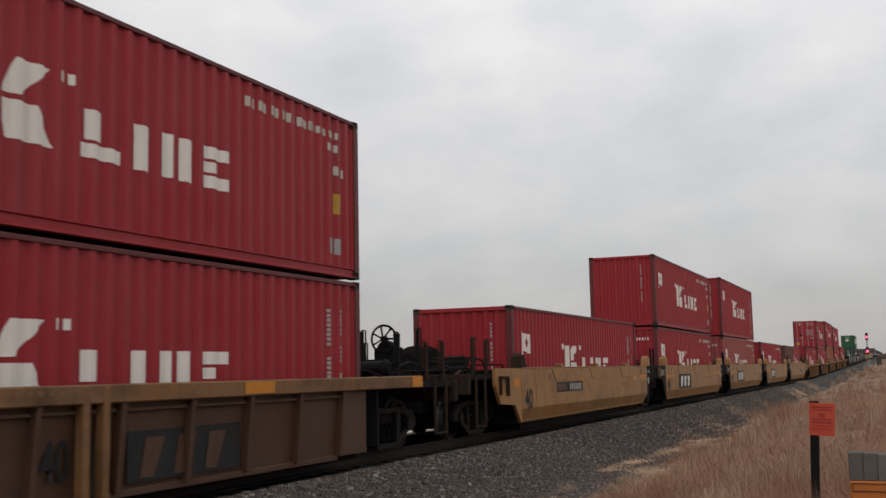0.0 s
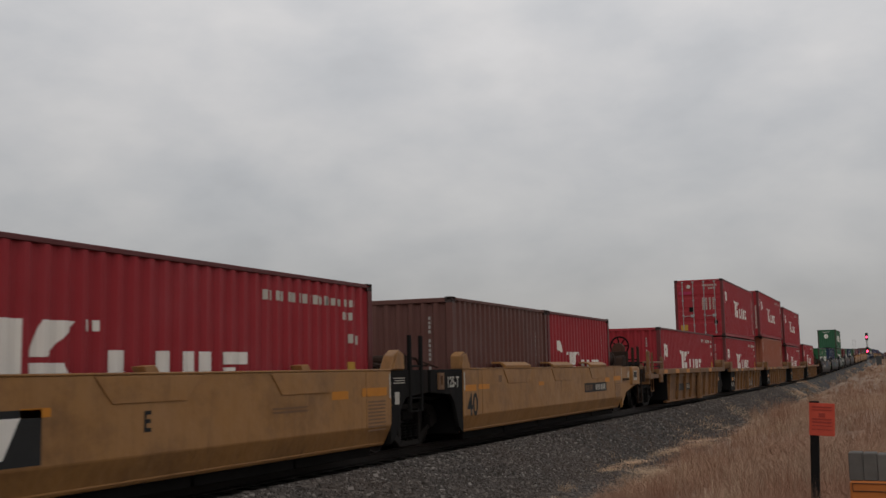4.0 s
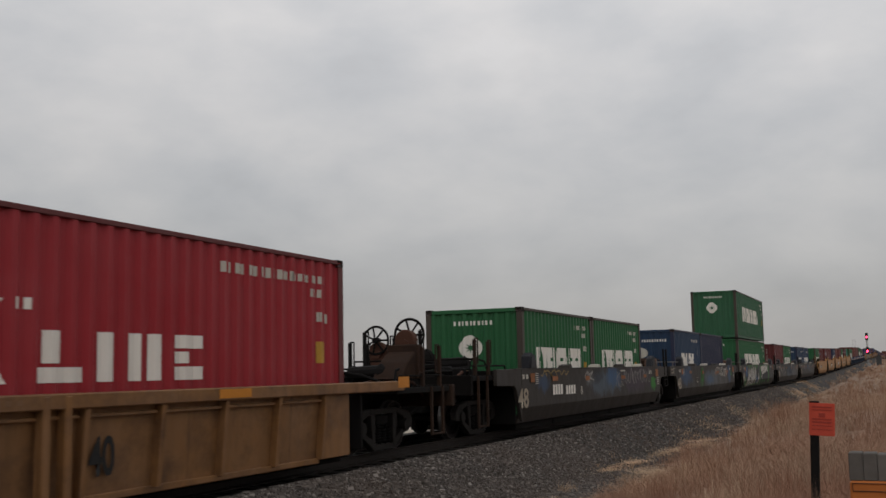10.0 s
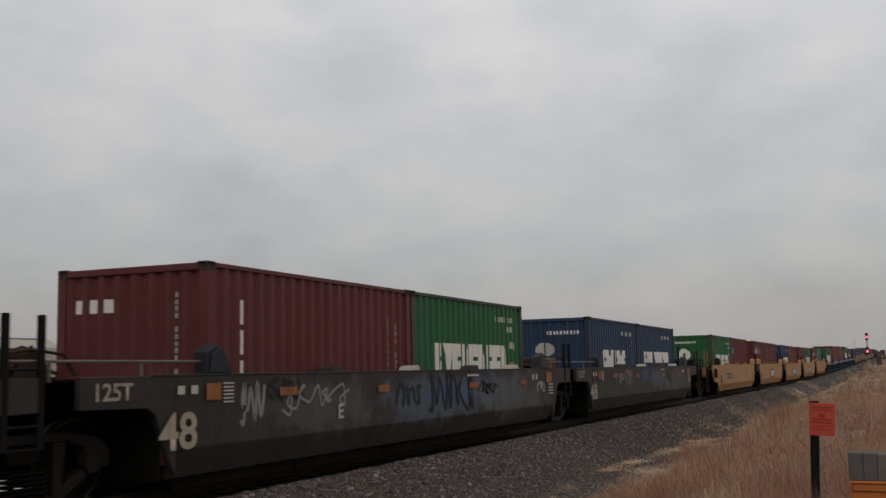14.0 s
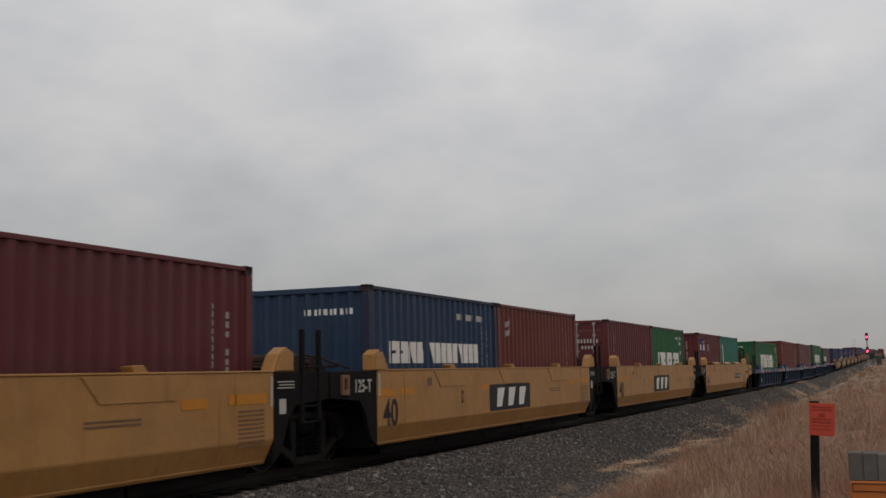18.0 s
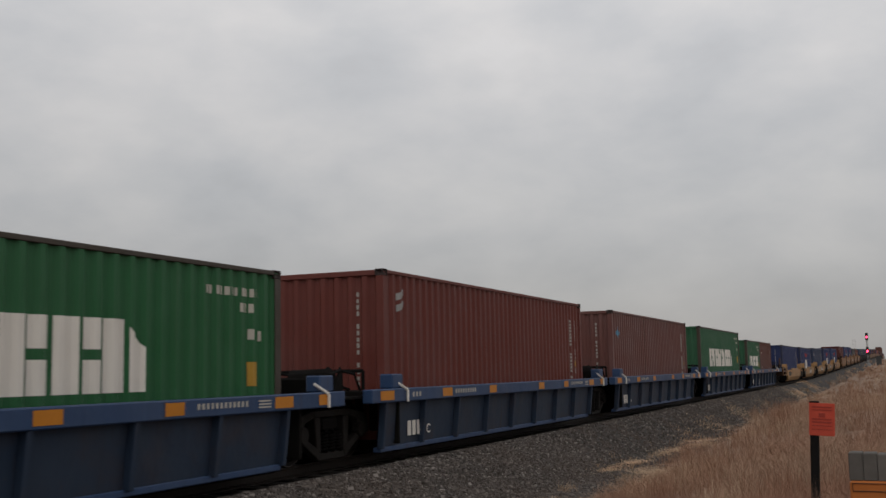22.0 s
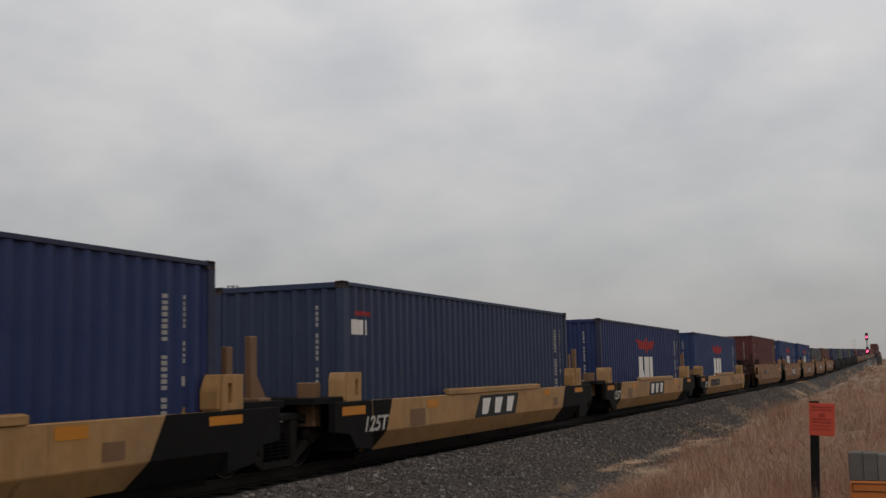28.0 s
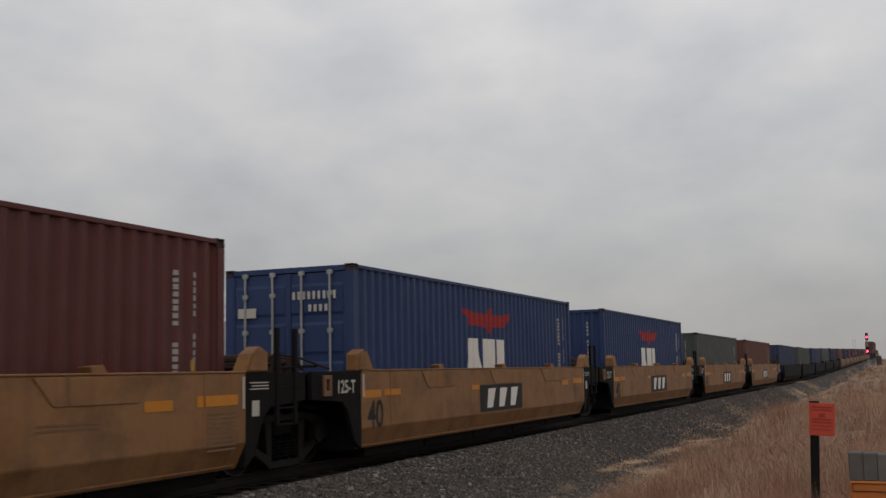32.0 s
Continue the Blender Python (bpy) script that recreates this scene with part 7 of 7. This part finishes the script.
def hopper(x, y, turn):
    ob = root("hopper_car", "pale grey covered hopper car parked on a siding", "freight car", "parked hopper cars", m=pose(x, y, -0.6, 0, 0, turn))
    part("body", 0, lambda bm: prism(bm, [(-1.5, 1.4), (-0.6, 0.7), (0.6, 0.7), (1.5, 1.4), (1.5, 3.9), (0.9, 4.35), (-0.9, 4.35), (-1.5, 3.9)], "y", -7, 7, 0.03), HAZE_TAN, ob)
    for i in range(11):
        part("rib", 0, lambda bm: box(bm, -1.56, 1.56, -0.05, 0.05, 1.4, 3.9), HAZE_TAN, ob, m=pose(0, -6.5 + i * 1.3, 0))
    part("running_board", 0, lambda bm: box(bm, -0.5, 0.5, -7, 7, 4.4, 4.46), HAZE_GREY, ob)
    for yy in (-5.6, 5.6):
        part("bogie", 0, lambda bm: [box(bm, -1.2, 1.2, -1.2, 1.2, 0.3, 0.75, 0.03)] + [tube(bm, (-0.8, k, 0.42), (0.8, k, 0.42), 0.42, 14) for k in (-0.9, 0.9)], DARK_STEEL, ob, m=pose(0, yy, 0))
    return ob


hopper(-45.2, 40.0, 0)
hopper(-45.2, 24.5, 0)


def pylon(x, y):
    ob = root("power_pylon", "distant lattice power pylon", "pylon", "power pylons", m=pose(x, y, -1))
    part("tower", 0, lambda bm: lattice(bm, 1.3, 0, 26, 6.5, 0.1), HAZE_STEEL, ob)
    part("footing", 0, lambda bm: box(bm, -2, 2, -2, 2, -3, 0.2), HAZE_GREY, ob)
    for z in (17, 21, 25):
        part("cross_arm", 0, lambda bm: box(bm, -2.2, 2.2, -0.1, 0.1, 0, 0.2), HAZE_STEEL, ob, m=pose(0, 0, z))
    return ob


pylon(-41, 1150)


# ---- the train, from its head to its tail ----
FLOOR = 0.39
STACK = 0.04      # the locks between stacked boxes
STD, HC = 2.591, 2.896
F40, F20 = 12.192, 6.058


def two(s, first, second):
    """Two short boxes end to end in one well."""
    first(s)
    second(s + 6.13)


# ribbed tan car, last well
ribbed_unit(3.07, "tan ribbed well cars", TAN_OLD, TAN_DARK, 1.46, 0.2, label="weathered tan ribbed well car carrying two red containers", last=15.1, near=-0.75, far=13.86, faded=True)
red_box(3.07, FLOOR, STD, web=False)
red_box(3.07, FLOOR + STD + STACK, STD)

# five smooth tan wells
FRONT = -2.9
S1 = [22.6 + 15.685 * i for i in range(5)]
for i, s in enumerate(S1):
    u = smooth_unit(s, "tan smooth-sided well cars", TAN_MID, first=FRONT if i == 0 else 0, last=15.1 if i == 4 else 0, number=i in (0, 4), lids=i == 4, letter="BCDEA"[i])
    if i == 0:
        brake_gear(u, -2.1, -1, -1, 1.44, DARK_STEEL, BLACK)
    if i == 4:
        brake_gear(u, 14.5, 1, 1, 1.42, RUSTY, RUSTY)
red_box(S1[0], FLOOR, STD, web=False)
red_box(S1[1], FLOOR, STD, row=True)
red_box(S1[1] + 0.03, FLOOR + STD + STACK, STD)
red_box(S1[2], FLOOR, STD, colour=RED_FADED, row=True, label="faded pinkish-red corrugated container with white flag and name blocks")
red_box(S1[2], FLOOR + STD + STACK, HC, web=False)
red_box(S1[3], FLOOR, STD)
plain_box(S1[4] - 0.05, FLOOR, F20, BROWN, "short rusty brown corrugated container on the train")
ob = container(S1[4] + 6.1, FLOOR, F20, STD, RED, "short red corrugated container with white flag and name blocks")
marking(ob, "flag_emblem", "s20", shift(FLAG, 0.8, 1.5, 0.58), WHITE, F20, label="white flag shape")
marking(ob, "name_mark", "s20", [rect(1.9, 2.1, 0.95, 1.58), [(2.18, 1.24), (2.34, 1.24), (2.64, 1.58), (2.3, 1.58)], [(2.22, 0.95), (2.64, 0.95), (2.4, 1.2), (2.18, 1.2)]] + marks(1.62, 1.82, 1.5, 1.58, 2) + marks(2.7, 2.9, 1.5, 1.58, 2) + [rect(3.08 + 0.47 * i, 3.08 + 0.47 * i + (0.22, 0.2, 0.34, 0.32)[i], 0.98, 1.38) for i in range(4)], WHITE, F20, label="white painted name blocks")
marking(ob, "number_mark", (F20, STD, "c2"), column(5.15, 5.22, 0.6, STD - 0.5, 14, (4, 5)) + column(5.5, 5.58, 0.8, STD - 0.6, 10, (2, 6)), FAINT, F20)

# five ribbed tan wells
R1 = [104.92 + 15.74 * i for i in range(5)]
for i, s in enumerate(R1):
    u = ribbed_unit(s, "tan ribbed well cars", TAN_OLD, TAN_OLD, 1.46 if i == 0 else 1.38, 0.19 if i == 0 else 0.16, "weathered tan ribbed well car carrying red containers", first=-2.9 if i == 0 else 0, last=15.5 if i == 4 else 0, number=i in (0, 4), panel=i in (1, 2, 3), near=-2.0 if i == 0 else -0.75, far=13.7 if i == 4 else 13.0)
    if i == 4:
        brake_gear(u, 15.2, 1, 1, 1.4, DARK_STEEL, RUSTY, tank=False)
red_box(R1[0], FLOOR, STD)
red_box(R1[1] + 0.15, FLOOR, STD)
red_box(R1[1] + 0.2, FLOOR + STD + STACK, HC, doors=True, web=False)
plain_box(R1[2] + 0.05, FLOOR, F40, ORANGE, "orange-brown corrugated container with white upright name blocks", HC, "upright6")
red_box(R1[2] - 0.66, FLOOR + HC + STACK, HC, length=13.716, extra=0.76, label="long red corrugated container overhanging the one below it")
red_box(R1[3] - 0.15, FLOOR, STD)
red_box(R1[3] - 0.82, FLOOR + STD + STACK, HC, length=13.716, extra=0.76, label="long red corrugated container overhanging the one below it")
red_box(R1[4] + 0.0, FLOOR, HC)

# five long dark wells
B1 = [188.69 + 18.0 * i for i in range(5)]
S_BLUE, S_PALE, S_GREEN, S_PLUM, S_GREY, S_ORANGE, S_DARK = (0.03, 0.09, 0.2), (0.085, 0.12, 0.16), (0.035, 0.15, 0.03), (0.085, 0.055, 0.1), (0.12, 0.115, 0.11), (0.28, 0.1, 0.03), (0.012, 0.013, 0.018)
long_unit(B1[0], "dark long well cars", 1, letter="B", first=True, number=True,
          tags=(("straw", 0.3, 2.7, 1.36, 1.5, 12, 0.014), ("grey", 8.2, 11.9, 1.02, 1.46, 26, 0.014), ("grey", 4.0, 4.8, 1.2, 1.46, 7, 0.022), ("grey", 7.3, 8.2, 0.95, 1.45, 7, 0.012), ("green", 12.1, 12.7, 0.82, 1.2, 14, 0.03)),
          haze=((S_PALE, 6.2, 1.12, 1.7, 0.34, 0.7), (S_BLUE, 7.0, 1.3, 0.9, 0.3, 0.8), (S_DARK, 5.2, 1.36, 0.7, 0.2, 0.8), (S_BLUE, 0.4, 1.25, 0.6, 0.25, 0.5), (S_PLUM, 10.0, 1.2, 2.2, 0.4, 0.4), (S_GREEN, 12.4, 1.02, 0.3, 0.22, 0.9), (S_GREY, 4.4, 1.3, 0.5, 0.22, 0.6)))
brake_gear(bpy.data.objects[TRAIN[-1][0].name], -3.2, -1, -1, 1.4, DARK_STEEL, RUSTY)
long_unit(B1[1], "dark long well cars", 2, letter="C",
          tags=(("green", 3.8, 4.5, 0.75, 1.45, 10, 0.02), ("white", 8.4, 11.2, 1.04, 1.47, 20, 0.018), ("grey", 7.3, 8.4, 1.2, 1.4, 10, 0.02), ("green", 12.2, 12.5, 1.05, 1.3, 7, 0.025)),
          haze=((S_BLUE, 0.6, 1.2, 1.3, 0.4, 0.7), (S_GREEN, 4.1, 1.1, 0.45, 0.45, 0.7), (S_PALE, 6.6, 1.0, 2.0, 0.34, 0.7), (S_GREY, 8.6, 0.9, 3.0, 0.5, 0.45), (S_BLUE, 11.7, 1.2, 0.6, 0.42, 0.8), (S_ORANGE, 10.9, 1.22, 0.4, 0.16, 0.7), (S_ORANGE, 7.9, 1.24, 0.45, 0.1, 0.7), (S_BLUE, 6.2, 0.95, 0.8, 0.2, 0.6)))
long_unit(B1[2], "dark long well cars", 3, mural=True,
          tags=(("black", 10.9, 11.5, 0.9, 1.45, 8, 0.03),),
          haze=((S_PLUM, -0.6, 1.1, 0.5, 0.5, 0.6), (S_GREEN, -0.4, 0.65, 0.6, 0.3, 0.8), (S_GREEN, 4.9, 1.25, 0.6, 0.4, 0.9), (S_PLUM, 5.8, 1.2, 0.5, 0.4, 0.7), (S_GREEN, 6.3, 1.0, 0.4, 0.7, 0.95), (S_GREEN, 10.4, 1.1, 0.5, 0.6, 0.95),
                (S_GREEN, 8.3, 1.52, 2.2, 0.14, 0.95), (S_GREEN, 2.4, 1.5, 1.8, 0.1, 0.9), (S_PLUM, 3.0, 1.48, 0.5, 0.1, 0.7), (S_GREY, 11.8, 1.1, 0.9, 0.4, 0.5), (S_ORANGE, -0.45, 1.32, 0.16, 0.14, 0.9)))
long_unit(B1[3], "dark long well cars", 4, letter="E",
          tags=(("grey", 0.2, 0.8, 0.95, 1.45, 8, 0.03), ("black", 0.9, 1.8, 1.2, 1.48, 9, 0.026), ("grey", 1.2, 3.2, 1.05, 1.35, 12, 0.02), ("black", 4.7, 5.7, 0.95, 1.3, 8, 0.034), ("black", 6.0, 8.2, 0.72, 1.5, 13, 0.038), ("black", 8.4, 9.4, 1.1, 1.28, 10, 0.024), ("white", 12.2, 12.6, 1.0, 1.3, 6, 0.016)),
          haze=((S_PALE, 6.6, 1.05, 2.4, 0.42, 0.75), (S_GREY, 2.2, 1.1, 1.6, 0.4, 0.5), (S_PALE, 9.4, 1.15, 1.8, 0.4, 0.5), (S_BLUE, 6.9, 1.1, 1.0, 0.22, 0.5), (S_GREY, 10.6, 1.0, 1.8, 0.5, 0.5)))
long_unit(B1[4], "dark long well cars", 5, last=True,
          tags=(("grey", 1.5, 3.4, 1.1, 1.4, 10, 0.016), ("straw", 2.6, 3.6, 1.3, 1.46, 7, 0.016), ("black", 8.5, 10.0, 0.95, 1.4, 10, 0.018)),
          haze=((S_PLUM, 3.2, 1.2, 0.8, 0.25, 0.6), (S_PALE, 7.6, 1.15, 1.5, 0.35, 0.6), (S_GREY, 10.5, 1.1, 2.0, 0.4, 0.4), (S_BLUE, 5.4, 1.3, 0.5, 0.2, 0.6)))
two(B1[0], lambda s: green_box(s, FLOOR, F20, GREEN), lambda s: green_box(s, FLOOR, F20, GREEN))
two(B1[1] + 0.05, lambda s: plain_box(s, FLOOR, F20, BLUE_MID, "short blue corrugated container with white name blocks", emblem="name"), lambda s: plain_box(s, FLOOR, F20, NAVY, "short navy corrugated container"))
green_box(B1[2] - 0.02, FLOOR, F40, GREEN)
green_box(B1[2] - 0.02, FLOOR + STD + STACK, F40, GREEN_OLD)
two(B1[3] - 0.05, lambda s: plain_box(s, FLOOR, F20, MAROON, "short maroon corrugated container with white upright name blocks", emblem="upright"), lambda s: green_box(s, FLOOR, F20, GREEN))
two(B1[4] - 0.05, lambda s: plain_box(s, FLOOR, F20, BLUE_MID, "short blue corrugated container with white name blocks", emblem="name"), lambda s: plain_box(s, FLOOR, F20, BLUE_MID, "short blue corrugated container with a long name", emblem="longname"))

# five smooth tan wells
FRONT = -3.5
S2 = [282.0 + 15.62 * i for i in range(5)]
for i, s in enumerate(S2):
    u = smooth_unit(s, "tan smooth-sided well cars", TAN, first=FRONT if i == 0 else 0, last=15.1 if i == 4 else 0, number=i in (0, 4), lids=i == 4, letter="AEDCB"[i])
    if i == 4:
        brake_gear(u, 14.5, 1, 1, 1.4, RUSTY, RUSTY)
two(S2[0], lambda s: green_box(s, FLOOR, F20, GREEN), lambda s: plain_box(s, FLOOR, F20, MAROON, "short maroon corrugated container with a light blue disc", emblem="round"))
two(S2[1], lambda s: plain_box(s, FLOOR, F20, MAROON, "short maroon corrugated container with a blue and yellow panel", emblem="panel"), lambda s: plain_box(s, FLOOR, F20, MAROON, "short maroon corrugated container with white upright name blocks", emblem="upright"))
two(S2[2], lambda s: plain_box(s, FLOOR, F20, BLUE_MID, "short blue corrugated container with a long white name", emblem="longname"), lambda s: plain_box(s, FLOOR, F20, BRICK, "short brick-red corrugated container", emblem="small"))
two(S2[3], lambda s: plain_box(s, FLOOR, F20, MAROON, "short maroon corrugated container with its door end showing", emblem="upright", doors=True), lambda s: green_box(s, FLOOR, F20, GREEN))
two(S2[4], lambda s: plain_box(s, FLOOR, F20, MAROON, "short maroon corrugated container with a blue and yellow panel", emblem="panel"), lambda s: plain_box(s, FLOOR, F20, TEAL, "short teal corrugated container with a white upright name", emblem="strip"))

# five ribbed blue wells
D1 = [364.48 + 15.54 * i for i in range(5)]
for i, s in enumerate(D1):
    u = ribbed_unit(s, "blue ribbed well cars", CAR_BLUE, CAR_BLUE, 1.26, 0.22, "weathered blue ribbed well car carrying a container", -2.95 if i == 0 else 0, 15.15 if i == 4 else 0, True, near=-3.4 if i == 0 else -1.2, far=15.3 if i == 4 else 13.45, letter="BCDEA"[i])
green_box(D1[0], FLOOR, F40, GREEN)
plain_box(D1[1] - 0.1, FLOOR, F40, BRICK, "brick-red corrugated container with a small grey mark", HC, "small")
plain_box(D1[2], FLOOR, F40, DUSTY, "dusty pink-brown corrugated container with a light blue diamond", HC, "diamond")
green_box(D1[3], FLOOR, F40, GREEN_OLD, HC)
two(D1[4], lambda s: green_box(s, FLOOR, F20, GREEN_OLD), lambda s: plain_box(s, FLOOR, F20, BROWN, "short rusty brown container with white slanted marks", emblem="slash"))

# five low tan wells
L1 = [446.52 + 15.61 * i for i in range(5)]
for i, s in enumerate(L1):
    low_unit(s, "tan low well cars", -2.85 if i == 0 else 0, 14.95 if i == 4 else 0, i in (0, 4))
for s, style, col in zip(L1, ("bare", "eagle", "small", "eagle", "eagle"), (BLUE, BLUE, SLATE_BLUE, BLUE, BLUE_LIGHT)):
    blue_box(s, FLOOR, col, STD, style)

# five smooth dirty tan wells
S3 = [528.48 + 15.73 * i for i in range(5)]
for i, s in enumerate(S3):
    u = smooth_unit(s, "dirty tan smooth-sided well cars", TAN_DIRTY, first=-2.85 if i == 0 else 0, last=15.1 if i == 4 else 0, number=i == 0, label="dirty brownish-tan smooth-sided well car carrying a container")
    if i == 0:
        brake_gear(u, -2.1, -1, -1, 1.44, DARK_STEEL, RUSTY)
plain_box(S3[0], FLOOR, F40, OXBLOOD, "maroon corrugated container with white upright name blocks", HC, "upright")
blue_box(S3[1], FLOOR, BLUE_LIGHT, HC, "eagle", doors=True)
blue_box(S3[2], FLOOR, BLUE_LIGHT, HC, "eagle")
plain_box(S3[3], FLOOR, F40, GREY, "dark grey corrugated steel container", STD)
plain_box(S3[4], FLOOR, F40, BROWN, "brown corrugated steel container", STD)


# ---- the rest of the train, which stays far off ----
def far_unit(s, body, group):
    ob = unit_root("well car far down the train", s, group)
    mirror_pair("side_wall", "f", lambda bm: prism(bm, wall_profile(1.5, 0.66, 0.34), "y", -0.6, 12.8), body, ob)
    part("end_frame", "f", lambda bm: [box(bm, -1.4, 1.4, -1.5, -0.6, 1.2, 1.5), box(bm, -1.4, 1.4, 12.8, 13.7, 1.2, 1.5), box(bm, -0.5, 0.5, -1.6, 13.9, 0.7, 0.95)], BLACK, ob)
    part("truck", "f", lambda bm: [box(bm, -1.05, 1.05, 12.8, 15.2, 0.3, 0.75)] + [tube(bm, (-0.82, y, WHEEL), (0.82, y, WHEEL), WHEEL, 14) for y in (13.1, 14.9)], DARK_STEEL, ob, m=pose(0, 0, RAIL_TOP))
    return ob


def far_box(s, z, h, colour, label):
    ob = container(s, z, F40, h, colour, label, far=True)
    return ob


s = 610.0
tail = random.Random(3)
kinds = [(BLACK, (SLATE_BLUE, GREY, SLATE_BLUE, GREY, NAVY)), (TAN_BROWN, (BROWN, BLUE, MAROON, BLUE_MID, BROWN)), (TAN_BROWN, (BROWN, BLUE, MAROON, RED_FADED, BROWN)),
         (BLACK, (BROWN, NAVY, MAROON, BROWN, GREY)), (TAN_OLD, (BROWN, MAROON, NAVY, BROWN, MAROON))]
for c, (body, cols) in enumerate(kinds):
    for i, col in enumerate(cols):
        far_unit(s, body, "well cars far down the train")
        far_box(s, FLOOR, STD, col, "corrugated container far down the train")
        if 915 < s < 960 or s > 1000:
            far_box(s, FLOOR + STD, STD, tail.choice((GREY, BROWN, MAROON, NAVY)), "upper corrugated container far down the train")
        s += 15.65
    s += 3.4


# ---- the run past the camera ----
def motions():
    for ob, at, x, z in TRAIN:
        times = [0, CLIP] if at < 80 else [2.0 * k for k in range(17)]
        walk(ob, [(t, pose(x, at - SPEED * t, z + rise(at - SPEED * t + 6))) for t in times])
    steps = int(CLIP * FPS)
    for axle, y in zip(AXLES, (-0.9, 0.9)):
        walk(axle[0], [(k / FPS, pose(0, y, WHEEL, math.degrees(SPEED * k / FPS / WHEEL) % 360)) for k in range(steps + 1)])
        keys = axle[0].animation_data
        for other in axle[1:]:
            other.rotation_mode = "QUATERNION"
            data = other.animation_data_create()
            data.action = keys.action
            data.action_slot = keys.action_slot


motions()
